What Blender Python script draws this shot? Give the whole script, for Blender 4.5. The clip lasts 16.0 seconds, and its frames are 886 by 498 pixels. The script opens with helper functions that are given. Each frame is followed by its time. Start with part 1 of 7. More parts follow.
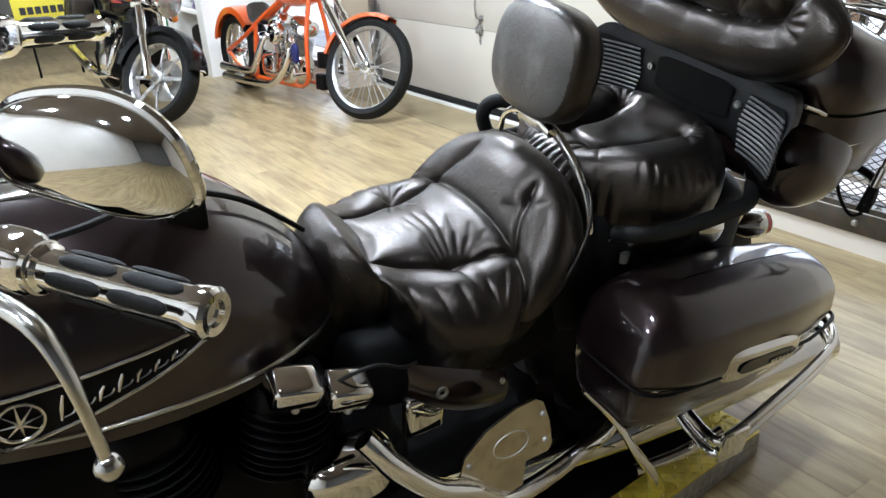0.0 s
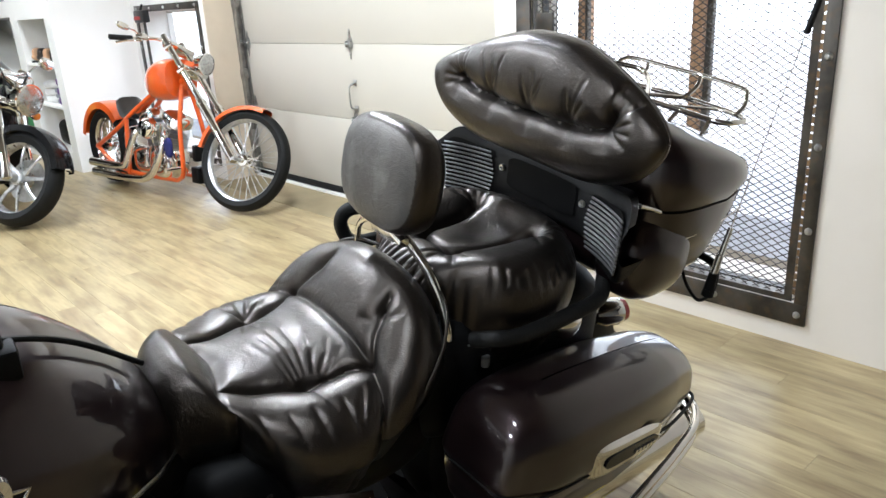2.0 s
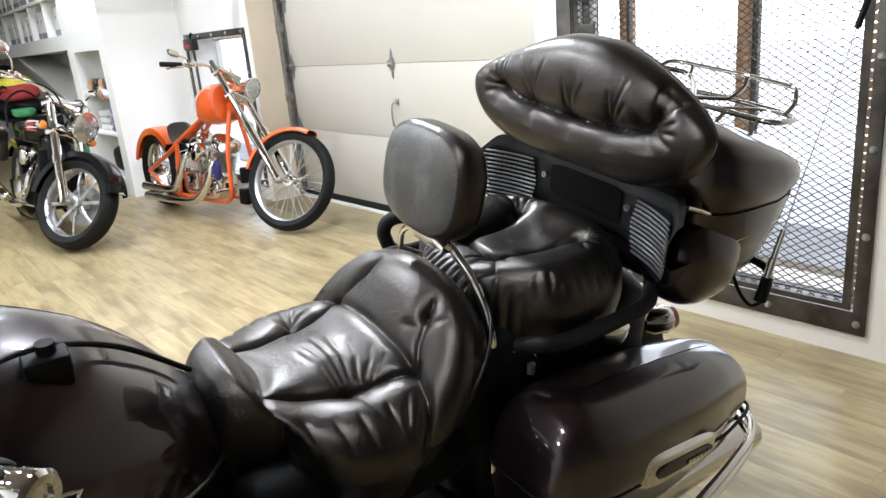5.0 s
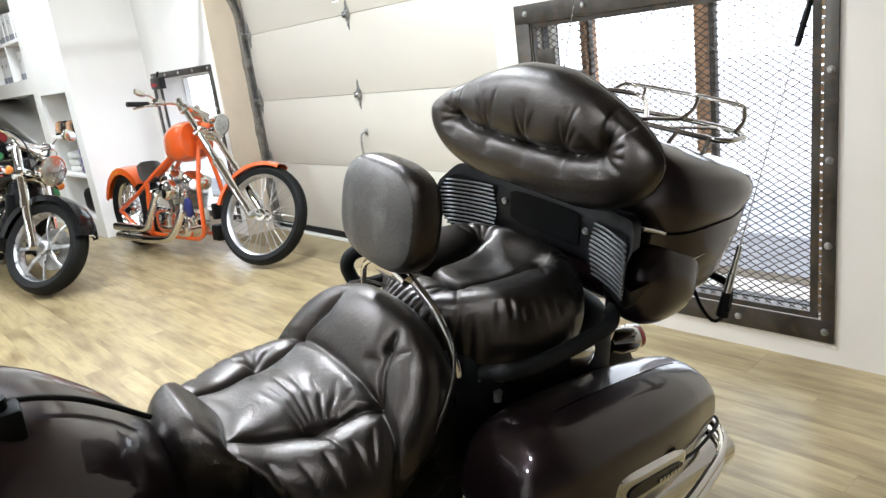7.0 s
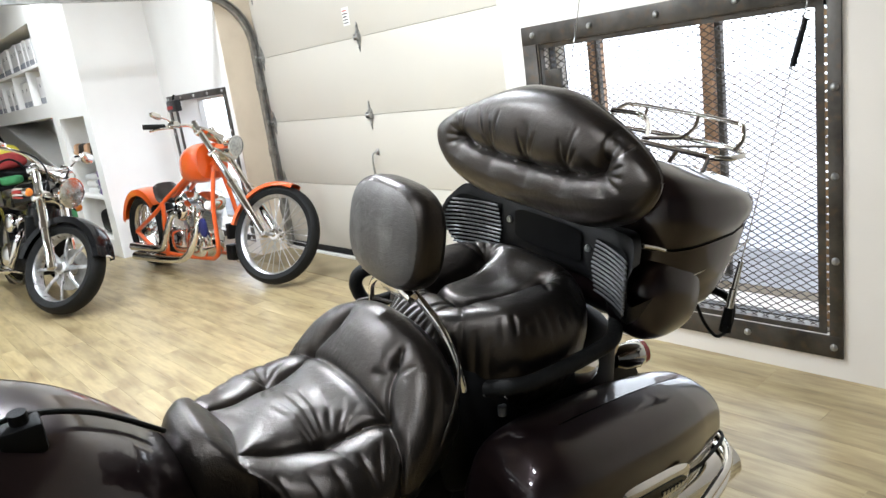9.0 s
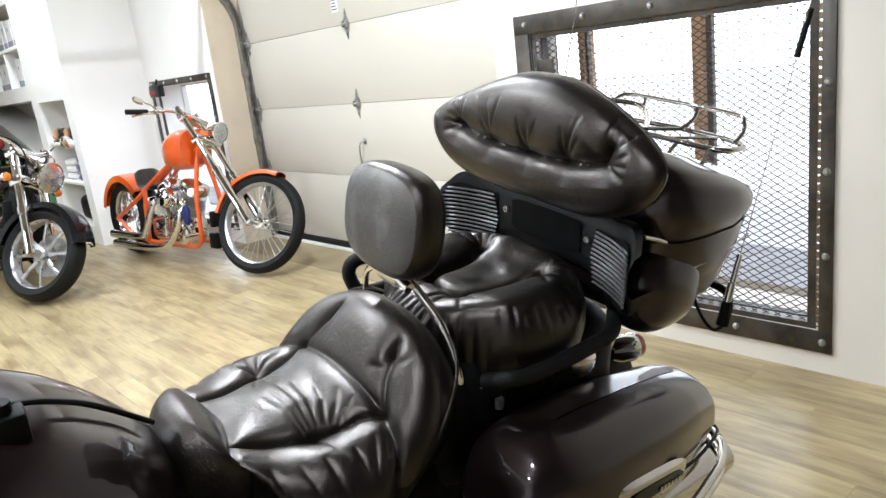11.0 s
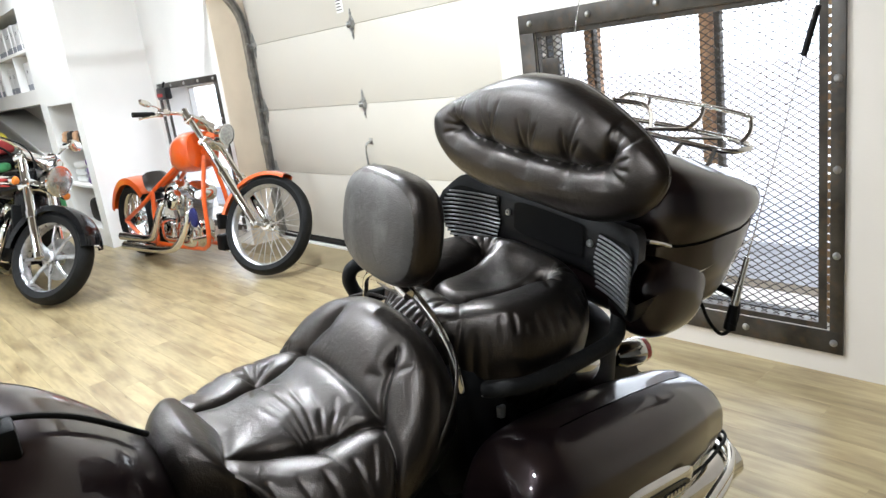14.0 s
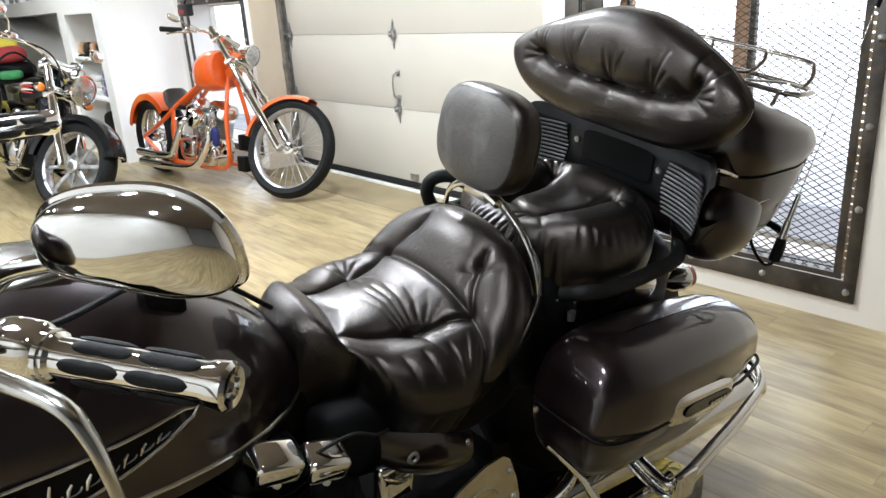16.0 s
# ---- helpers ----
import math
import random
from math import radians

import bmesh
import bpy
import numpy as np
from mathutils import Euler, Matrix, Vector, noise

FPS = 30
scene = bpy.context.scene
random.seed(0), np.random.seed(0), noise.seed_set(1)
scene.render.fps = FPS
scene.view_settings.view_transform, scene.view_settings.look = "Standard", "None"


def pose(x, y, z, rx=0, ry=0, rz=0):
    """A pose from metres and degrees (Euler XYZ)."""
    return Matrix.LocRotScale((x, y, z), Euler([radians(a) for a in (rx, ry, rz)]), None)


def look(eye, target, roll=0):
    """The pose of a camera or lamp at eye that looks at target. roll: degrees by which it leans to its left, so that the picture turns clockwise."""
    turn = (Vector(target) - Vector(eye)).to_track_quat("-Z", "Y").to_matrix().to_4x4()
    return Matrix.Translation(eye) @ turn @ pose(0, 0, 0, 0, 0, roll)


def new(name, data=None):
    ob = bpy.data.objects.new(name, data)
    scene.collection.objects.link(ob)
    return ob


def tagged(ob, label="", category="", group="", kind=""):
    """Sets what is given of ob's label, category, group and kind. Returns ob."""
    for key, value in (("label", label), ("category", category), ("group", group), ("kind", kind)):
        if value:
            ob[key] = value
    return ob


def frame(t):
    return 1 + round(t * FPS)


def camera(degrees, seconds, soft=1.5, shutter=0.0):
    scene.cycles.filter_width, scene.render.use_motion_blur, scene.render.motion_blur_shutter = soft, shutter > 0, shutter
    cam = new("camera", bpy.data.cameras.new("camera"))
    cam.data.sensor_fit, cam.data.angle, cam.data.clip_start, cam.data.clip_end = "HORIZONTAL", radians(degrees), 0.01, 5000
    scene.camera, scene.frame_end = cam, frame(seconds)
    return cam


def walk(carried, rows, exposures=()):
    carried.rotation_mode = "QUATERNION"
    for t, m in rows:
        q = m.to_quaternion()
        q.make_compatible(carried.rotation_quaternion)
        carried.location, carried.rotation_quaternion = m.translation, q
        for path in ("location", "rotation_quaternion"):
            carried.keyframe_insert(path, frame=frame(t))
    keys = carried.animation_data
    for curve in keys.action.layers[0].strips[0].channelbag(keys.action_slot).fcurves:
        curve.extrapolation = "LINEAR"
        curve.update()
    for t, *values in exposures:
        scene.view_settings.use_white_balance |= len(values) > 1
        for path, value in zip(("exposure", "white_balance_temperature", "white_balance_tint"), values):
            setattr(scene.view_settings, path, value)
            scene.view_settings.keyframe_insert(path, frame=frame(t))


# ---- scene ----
cam = camera(63.0, 16.0)
PATH = [
    (0, (0.961, -0.675, 1.266), (-0.57, 0.312, 0.441), -2.9),
    (0.5, (0.978, -0.629, 1.318), (-0.487, 0.575, 0.685), -3.6),
    (1, (0.984, -0.609, 1.313), (-0.45, 0.637, 0.685), -3.9),
    (1.5, (0.995, -0.599, 1.315), (-0.423, 0.667, 0.692), -4.1),
    (2, (0.978, -0.59, 1.316), (-0.433, 0.673, 0.672), -3.1),
    (2.5, (0.97, -0.588, 1.306), (-0.445, 0.682, 0.685), -3.0),
    (3, (0.961, -0.582, 1.289), (-0.411, 0.707, 0.614), -2.1),
    (3.5, (0.962, -0.59, 1.295), (-0.429, 0.695, 0.652), -2.1),
    (6, (0.988, -0.587, 1.287), (-0.55, 0.558, 0.717), -6.4),
    (6.5, (0.991, -0.568, 1.297), (-0.52, 0.624, 0.754), -7.2),
    (7, (1.007, -0.562, 1.3), (-0.47, 0.68, 0.775), -7.4),
    (7.5, (1.021, -0.567, 1.307), (-0.46, 0.675, 0.794), -7.1),
    (8, (1.027, -0.563, 1.303), (-0.445, 0.689, 0.787), -7.3),
    (8.5, (1.04, -0.571, 1.306), (-0.465, 0.653, 0.819), -7.4),
    (9, (1.046, -0.573, 1.307), (-0.461, 0.654, 0.835), -8.0),
    (11.5, (0.996, -0.577, 1.297), (-0.469, 0.688, 0.794), -6.7),
    (12, (0.995, -0.578, 1.297), (-0.46, 0.704, 0.807), -6.8),
    (12.5, (0.997, -0.577, 1.297), (-0.467, 0.686, 0.79), -6.5),
    (13, (0.993, -0.57, 1.301), (-0.498, 0.657, 0.781), -5.6),
    (13.5, (0.987, -0.563, 1.301), (-0.523, 0.641, 0.781), -4.8),
    (14, (0.998, -0.544, 1.303), (-0.493, 0.692, 0.802), -7.6),
    (14.5, (0.992, -0.54, 1.285), (-0.468, 0.701, 0.712), -5.9),
    (15, (0.975, -0.537, 1.281), (-0.477, 0.691, 0.662), -6.5),
    (15.5, (0.953, -0.625, 1.304), (-0.54, 0.572, 0.722), -6.1),
    (16, (0.971, -0.77, 1.29), (-0.477, 0.446, 0.639), -3.6),
]
walk(cam, [(t, look(eye, target, roll)) for t, eye, target, roll in PATH], [(0, 0.0, 6000, 10), (1, 0.0, 6120, 10), (3, -0.03, 6220, 10), (7.5, -0.07, 6300, 10), (16, 0.0, 6280, 10)])

# ---- world, sun and lamps ----
world = bpy.data.worlds.new("world")
scene.world = world
world.use_nodes = True
wn = world.node_tree
sky = wn.nodes.new("ShaderNodeTexSky")
sky.sky_type, sky.sun_disc = "NISHITA", False
sky.sun_elevation, sky.sun_rotation = radians(52), radians(202)
wn.links.new(sky.outputs[0], wn.nodes["Background"].inputs[0])
wn.nodes["Background"].inputs[1].default_value = 0.15
sun = new("sun", bpy.data.lights.new("sun", "SUN"))
sun.data.energy, sun.data.angle, sun.data.color = 4.5, radians(20), (1, 0.97, 0.94)
sun.matrix_world = look((-4, -10, 14), (0, 0, 0))
LAMP_COLOUR = (0.88, 0.945, 1.0)
CEILING = 3.0
LAMPS = [(x, y, 42.0) for x in (-6.8, -4.3) for y in (-2.2, -0.6, 1.05)]
LAMPS += [(-1.8, -2.2, 34.0), (-1.8, -0.6, 66.0), (-1.8, 0.95, 105.0), (0.65, -2.1, 40.0), (0.65, -0.7, 26.0)]


# ---- materials ----
def nodes_of(m):
    m.use_nodes = True
    return m.node_tree.nodes, m.node_tree.links, m.node_tree.nodes["Principled BSDF"]


def material(name, colour, rough=0.5, metal=0.0, vary=0.15, scale=6.0, grain=0.0, grain_scale=120.0,
             coat=0.0, coat_rough=0.05, rough_vary=0.0, stretch=(1, 1, 1), stain=None, stain_amount=0.0, piece=0.0, spec=0.5):
    """A surface with broad and fine variation of colour, gloss and relief."""
    m = bpy.data.materials.new(name)
    n, l, b = nodes_of(m)
    b.inputs["Roughness"].default_value, b.inputs["Metallic"].default_value = rough, metal
    b.inputs["Coat Weight"].default_value, b.inputs["Coat Roughness"].default_value = coat, coat_rough
    b.inputs["Specular IOR Level"].default_value = spec
    tc, mp = n.new("ShaderNodeTexCoord"), n.new("ShaderNodeMapping")
    mp.inputs["Scale"].default_value = stretch
    l.new(tc.outputs["Object"], mp.inputs[0])
    broad = n.new("ShaderNodeTexNoise")
    broad.inputs["Scale"].default_value, broad.inputs["Detail"].default_value = scale, 6
    l.new(mp.outputs[0], broad.inputs["Vector"])
    ramp = n.new("ShaderNodeValToRGB")
    lo = [max(0, c * (1 - vary)) for c in colour]
    hi = [min(1, c * (1 + vary)) for c in colour]
    ramp.color_ramp.elements[0].color, ramp.color_ramp.elements[1].color = (*lo, 1), (*hi, 1)
    ramp.color_ramp.elements[0].position, ramp.color_ramp.elements[1].position = 0.3, 0.7
    l.new(broad.outputs[0], ramp.inputs[0])
    out = ramp.outputs[0]
    if stain:
        spots = n.new("ShaderNodeTexNoise")
        spots.inputs["Scale"].default_value, spots.inputs["Detail"].default_value = scale * 2.7, 8
        l.new(mp.outputs[0], spots.inputs["Vector"])
        cut = n.new("ShaderNodeMapRange")
        cut.inputs[1].default_value, cut.inputs[2].default_value, cut.inputs[4].default_value = 0.52, 0.75, stain_amount
        l.new(spots.outputs[0], cut.inputs[0])
        mx = n.new("ShaderNodeMix")
        mx.data_type = "RGBA"
        l.new(cut.outputs[0], mx.inputs[0]), l.new(out, mx.inputs[6])
        mx.inputs[7].default_value = (*stain, 1)
        out = mx.outputs[2]
    if piece:
        info, hsv = n.new("ShaderNodeObjectInfo"), n.new("ShaderNodeHueSaturation")
        rng = n.new("ShaderNodeMapRange")
        rng.inputs[3].default_value, rng.inputs[4].default_value = 1 - piece, 1 + piece
        l.new(info.outputs["Random"], rng.inputs[0]), l.new(rng.outputs[0], hsv.inputs["Value"]), l.new(out, hsv.inputs["Color"])
        out = hsv.outputs[0]
    l.new(out, b.inputs["Base Color"])
    if rough_vary:
        rr = n.new("ShaderNodeMapRange")
        rr.inputs[3].default_value, rr.inputs[4].default_value = max(0.02, rough - rough_vary), rough + rough_vary
        l.new(broad.outputs[0], rr.inputs[0]), l.new(rr.outputs[0], b.inputs["Roughness"])
    if grain:
        fine, bump = n.new("ShaderNodeTexNoise"), n.new("ShaderNodeBump")
        fine.inputs["Scale"].default_value, fine.inputs["Detail"].default_value = grain_scale, 4
        l.new(mp.outputs[0], fine.inputs["Vector"])
        bump.inputs["Strength"].default_value, bump.inputs["Distance"].default_value = grain, 0.004
        l.new(fine.outputs[0], bump.inputs["Height"]), l.new(bump.outputs[0], b.inputs["Normal"])
    return m


def leather(name, colour, rough, pebble=0.3, coat=0.3, worn=None):
    """Dressed black hide: fine pebbled grain, worn glossy patches, faint creases."""
    m = material(name, colour, rough, vary=0.35, scale=5 if worn else 9, rough_vary=0.07, spec=0.64, coat=coat, coat_rough=0.24, stain=worn, stain_amount=0.9 if worn else 0.0)
    n, l, b = nodes_of(m)
    b.inputs["Specular Tint"].default_value = (1.0, 0.86, 0.76, 1)
    tc = n.new("ShaderNodeTexCoord")
    cell, crease = n.new("ShaderNodeTexVoronoi"), n.new("ShaderNodeTexNoise")
    cell.inputs["Scale"].default_value = 420
    crease.inputs["Scale"].default_value, crease.inputs["Detail"].default_value, crease.inputs["Distortion"].default_value = 42, 9, 1.6
    b1, b2 = n.new("ShaderNodeBump"), n.new("ShaderNodeBump")
    b1.inputs["Strength"].default_value, b1.inputs["Distance"].default_value = pebble, 0.0006
    b2.inputs["Strength"].default_value, b2.inputs["Distance"].default_value = 0.28, 0.004
    l.new(tc.outputs["Object"], cell.inputs["Vector"]), l.new(tc.outputs["Object"], crease.inputs["Vector"])
    l.new(cell.outputs["Distance"], b1.inputs["Height"]), l.new(crease.outputs[0], b2.inputs["Height"])
    l.new(b2.outputs[0], b1.inputs["Normal"]), l.new(b1.outputs[0], b.inputs["Normal"])
    return m


def glow(name, colour, strength):
    m = bpy.data.materials.new(name)
    n, l, b = nodes_of(m)
    b.inputs["Base Color"].default_value = (*colour, 1)
    b.inputs["Emission Color"].default_value, b.inputs["Emission Strength"].default_value = (*colour, 1), strength
    return m


def planks_material():
    """Vinyl boards printed as weathered oak, with the grain along x."""
    m = bpy.data.materials.new("vinyl_oak")
    n, l, b = nodes_of(m)
    tc, mp, info, off = n.new("ShaderNodeTexCoord"), n.new("ShaderNodeMapping"), n.new("ShaderNodeObjectInfo"), n.new("ShaderNodeVectorMath")
    geo = n.new("ShaderNodeNewGeometry")
    add = n.new("ShaderNodeMath")
    l.new(info.outputs["Random"], add.inputs[0]), l.new(geo.outputs["Random Per Island"], add.inputs[1])
    comb = n.new("ShaderNodeCombineXYZ")
    k = n.new("ShaderNodeMath")
    k.operation = "MULTIPLY"
    k.inputs[1].default_value = 37.0
    l.new(add.outputs[0], k.inputs[0])
    for i in range(3):
        l.new(k.outputs[0], comb.inputs[i])
    l.new(tc.outputs["Object"], off.inputs[0]), l.new(comb.outputs[0], off.inputs[1])
    mp.inputs["Scale"].default_value = (2.6, 26, 26)
    l.new(off.outputs[0], mp.inputs[0])
    grain = n.new("ShaderNodeTexNoise")
    grain.inputs["Scale"].default_value, grain.inputs["Detail"].default_value, grain.inputs["Roughness"].default_value = 1.4, 9, 0.65
    l.new(mp.outputs[0], grain.inputs["Vector"])
    ramp = n.new("ShaderNodeValToRGB")
    e = ramp.color_ramp.elements
    e[0].position, e[0].color = 0.24, (0.232, 0.172, 0.090, 1)
    e[1].position, e[1].color = 0.76, (0.475, 0.385, 0.214, 1)
    mid = e.new(0.5)
    mid.color = (0.385, 0.303, 0.162, 1)
    l.new(grain.outputs[0], ramp.inputs[0])
    # greyed brown streaks of the print, some boards more than others
    mp2, streak, lift, cut, tone = n.new("ShaderNodeMapping"), n.new("ShaderNodeTexNoise"), n.new("ShaderNodeMath"), n.new("ShaderNodeMapRange"), n.new("ShaderNodeMix")
    mp2.inputs["Scale"].default_value = (2.4, 10, 10)
    streak.inputs["Scale"].default_value, streak.inputs["Detail"].default_value = 1.3, 5
    l.new(off.outputs[0], mp2.inputs[0]), l.new(mp2.outputs[0], streak.inputs["Vector"])
    lift.operation = "MULTIPLY_ADD"
    lift.inputs[1].default_value = 0.06
    l.new(info.outputs["Random"], lift.inputs[0]), l.new(streak.outputs[0], lift.inputs[2])
    cut.inputs[1].default_value, cut.inputs[2].default_value, cut.inputs[4].default_value = 0.46, 0.70, 0.80
    l.new(lift.outputs[0], cut.inputs[0])
    tone.data_type, tone.blend_type = "RGBA", "MULTIPLY"
    tone.inputs[7].default_value = (0.56, 0.50, 0.47, 1)
    l.new(cut.outputs[0], tone.inputs[0]), l.new(ramp.outputs[0], tone.inputs[6])
    hsv, rng = n.new("ShaderNodeHueSaturation"), n.new("ShaderNodeMapRange")
    frac = n.new("ShaderNodeMath")
    frac.operation = "FRACT"
    l.new(add.outputs[0], frac.inputs[0]), l.new(frac.outputs[0], rng.inputs[0])
    rng.inputs[3].default_value, rng.inputs[4].default_value = 0.93, 1.06
    l.new(rng.outputs[0], hsv.inputs["Value"]), l.new(tone.outputs[2], hsv.inputs["Color"])
    l.new(hsv.outputs[0], b.inputs["Base Color"])
    rr = n.new("ShaderNodeMapRange")
    rr.inputs[3].default_value, rr.inputs[4].default_value = 0.22, 0.40
    l.new(grain.outputs[0], rr.inputs[0]), l.new(rr.outputs[0], b.inputs["Roughness"])
    bump = n.new("ShaderNodeBump")
    bump.inputs["Strength"].default_value, bump.inputs["Distance"].default_value = 0.12, 0.002
    l.new(grain.outputs[0], bump.inputs["Height"]), l.new(bump.outputs[0], b.inputs["Normal"])
    return m


M_WALL = material("white_wall_paint", (0.80, 0.785, 0.75), 0.75, vary=0.03, scale=2, grain=0.12, grain_scale=220)
M_CREAM = material("cream_wall_paint", (0.735, 0.68, 0.61), 0.7, vary=0.04, scale=1.5, grain=0.12, grain_scale=180, stain=(0.55, 0.47, 0.36), stain_amount=0.12)
M_DOOR = material("cream_door_enamel", (0.52, 0.488, 0.425), 0.5, vary=0.03, scale=1.2, grain=0.08, grain_scale=300, stain=(0.6, 0.52, 0.38), stain_amount=0.12)
M_CEIL = material("brown_ceiling_boards", (0.17, 0.145, 0.125), 0.85, vary=0.04, scale=2)
# the shade on the jamb's inner face is part of this tan
M_TAN = material("tan_shaded_jamb", (0.62, 0.53, 0.41), 0.7, vary=0.07, scale=2, grain=0.1, stain=(0.42, 0.33, 0.22), stain_amount=0.2)
M_STEEL = material("dark_steel", (0.075, 0.068, 0.06), 0.42, 0.75, vary=0.4, scale=9, grain=0.15, grain_scale=150, rough_vary=0.12, stain=(0.14, 0.085, 0.045), stain_amount=0.5)
M_RUST = material("rusty_flat_bar", (0.17, 0.115, 0.062), 0.6, 0.3, vary=0.35, scale=14, grain=0.2, grain_scale=120, stain=(0.25, 0.12, 0.04), stain_amount=0.7)
M_ZINC = material("galvanised_steel", (0.42, 0.42, 0.41), 0.38, 0.9, vary=0.25, scale=40, rough_vary=0.1)
M_TRACK = material("grey_track_steel", (0.30, 0.29, 0.27), 0.42, 0.8, vary=0.3, scale=18, rough_vary=0.12)
M_CHROME = material("chrome", (0.80, 0.79, 0.77), 0.06, 1.0, vary=0.04, scale=14, rough_vary=0.03)
M_CHROME_DULL = material("brushed_chrome", (0.66, 0.65, 0.62), 0.2, 1.0, vary=0.12, scale=30, rough_vary=0.08)
M_ALU = material("cast_aluminium", (0.52, 0.52, 0.52), 0.3, 0.95, vary=0.15, scale=40, grain=0.1, grain_scale=300)
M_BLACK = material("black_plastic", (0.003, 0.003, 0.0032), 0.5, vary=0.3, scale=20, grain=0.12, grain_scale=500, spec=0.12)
M_RIB = material("grey_grille_plastic", (0.13, 0.13, 0.13), 0.28, 0.5, vary=0.15, scale=30)
M_GREYPL = material("charcoal_plastic", (0.012, 0.0115, 0.012), 0.40, vary=0.2, scale=20, grain=0.12, grain_scale=700, spec=0.25)
M_RUBBER = material("black_rubber", (0.0045, 0.0044, 0.0042), 0.6, vary=0.35, scale=25, grain=0.25, grain_scale=160, spec=0.22)
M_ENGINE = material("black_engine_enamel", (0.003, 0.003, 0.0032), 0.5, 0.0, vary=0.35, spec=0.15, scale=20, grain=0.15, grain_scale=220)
M_DECK = material("black_deck_coating", (0.0022, 0.0021, 0.002), 0.9, vary=0.3, scale=15, grain=0.2, grain_scale=120, spec=0.02)
M_PAINT = material("black_cherry_paint", (0.018, 0.0100, 0.0108), 0.30, 0.65, vary=0.18, scale=5, coat=1.0, coat_rough=0.015, spec=0.4)
M_PAINT.node_tree.nodes["Principled BSDF"].inputs["Coat IOR"].default_value = 1.52
M_GLOSS = material("gloss_black_paint", (0.004, 0.004, 0.0045), 0.2, vary=0.2, scale=5, coat=0.3, coat_rough=0.03, spec=0.12)
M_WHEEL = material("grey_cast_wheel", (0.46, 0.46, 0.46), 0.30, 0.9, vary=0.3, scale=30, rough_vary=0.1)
M_ORANGE = material("orange_paint", (0.66, 0.090, 0.006), 0.3, vary=0.06, scale=5, coat=1.0, coat_rough=0.04)
M_RED = material("red_paint", (0.55, 0.03, 0.025), 0.3, vary=0.1, scale=6, coat=0.8)
M_WHITE = material("white_paint", (0.78, 0.77, 0.74), 0.4, vary=0.03, scale=6, coat=0.4)
M_LEATHER = leather("black_leather", (0.0020, 0.0015, 0.0012), 0.33, 0.5, 0.14)
M_LEATHER_DULL = leather("worn_black_leather", (0.070, 0.069, 0.067), 0.44, 0.5, 0.0, (0.17, 0.168, 0.163))
M_AMBER = material("amber_lens", (0.75, 0.22, 0.03), 0.15, vary=0.08, scale=20, coat=1.0)
M_REDLENS = material("red_lens", (0.5, 0.02, 0.015), 0.15, vary=0.1, scale=30, coat=1.0)
M_LENS = material("clear_lens", (0.50, 0.52, 0.53), 0.22, 0.9, vary=0.35, scale=70, coat=1.0)
M_PLATE = material("tarnished_plate", (0.62, 0.58, 0.49), 0.22, 1.0, vary=0.14, scale=16, rough_vary=0.10, stain=(0.34, 0.27, 0.17), stain_amount=0.7)
M_YELLOW = material("yellow_plate_paint", (0.60, 0.46, 0.04), 0.45, 0.2, vary=0.2, scale=12, stain=(0.22, 0.18, 0.06), stain_amount=0.6, rough_vary=0.1)
M_YELLOW_SIGN = material("yellow_board", (0.72, 0.62, 0.06), 0.5, vary=0.06, scale=8)
M_INK = material("dark_ink", (0.02, 0.02, 0.022), 0.6, vary=0.1)
M_MAT = material("door_mat_concrete", (0.27, 0.215, 0.125), 0.6, vary=0.12, scale=5, grain=0.2, grain_scale=90)
M_POST = material("brown_timber", (0.46, 0.27, 0.15), 0.7, vary=0.25, scale=6, stretch=(6, 6, 1), grain=0.2)
M_SNOW = material("packed_snow", (0.86, 0.88, 0.9), 0.7, vary=0.03, scale=1.5, grain=0.3)
M_DIM = material("grey_wall_paint", (0.72, 0.715, 0.70), 0.8, vary=0.06, scale=1.5)
# dark tone chosen to keep reflections on the motorcycle's near side low
M_SHADE = material("dark_unseen_east_wall", (0.12, 0.118, 0.115), 0.8, vary=0.1, scale=1.5)
M_ASPHALT = material("wet_asphalt", (0.30, 0.30, 0.31), 0.6, vary=0.2, scale=3, grain=0.4)
M_BOX = material("white_cardboard", (0.76, 0.75, 0.73), 0.7, vary=0.05, scale=7)
M_GREYTAPE = material("grey_print", (0.30, 0.31, 0.34), 0.7, vary=0.1, scale=7)
M_CLOTH_RED = material("red_cloth", (0.33, 0.035, 0.035), 0.85, vary=0.2, scale=14, grain=0.4)
M_CLOTH_GREEN = material("green_cloth", (0.05, 0.24, 0.09), 0.85, vary=0.2, scale=14, grain=0.4)
M_CLOTH_PURPLE = material("purple_cloth", (0.12, 0.05, 0.2), 0.85, vary=0.2, scale=14, grain=0.4)
M_BLUE = material("blue_cloth", (0.012, 0.015, 0.11), 0.8, vary=0.2, scale=14, grain=0.3)
M_FLOOR = planks_material()
M_SUB = material("subfloor", (0.16, 0.12, 0.07), 0.7, vary=0.1, scale=4)
M_OUT = glow("daylight_haze", (0.90, 0.95, 1.0), 2.5)
M_LAMP = glow("lamp_diffuser", (1.0, 0.98, 0.95), 9.0)


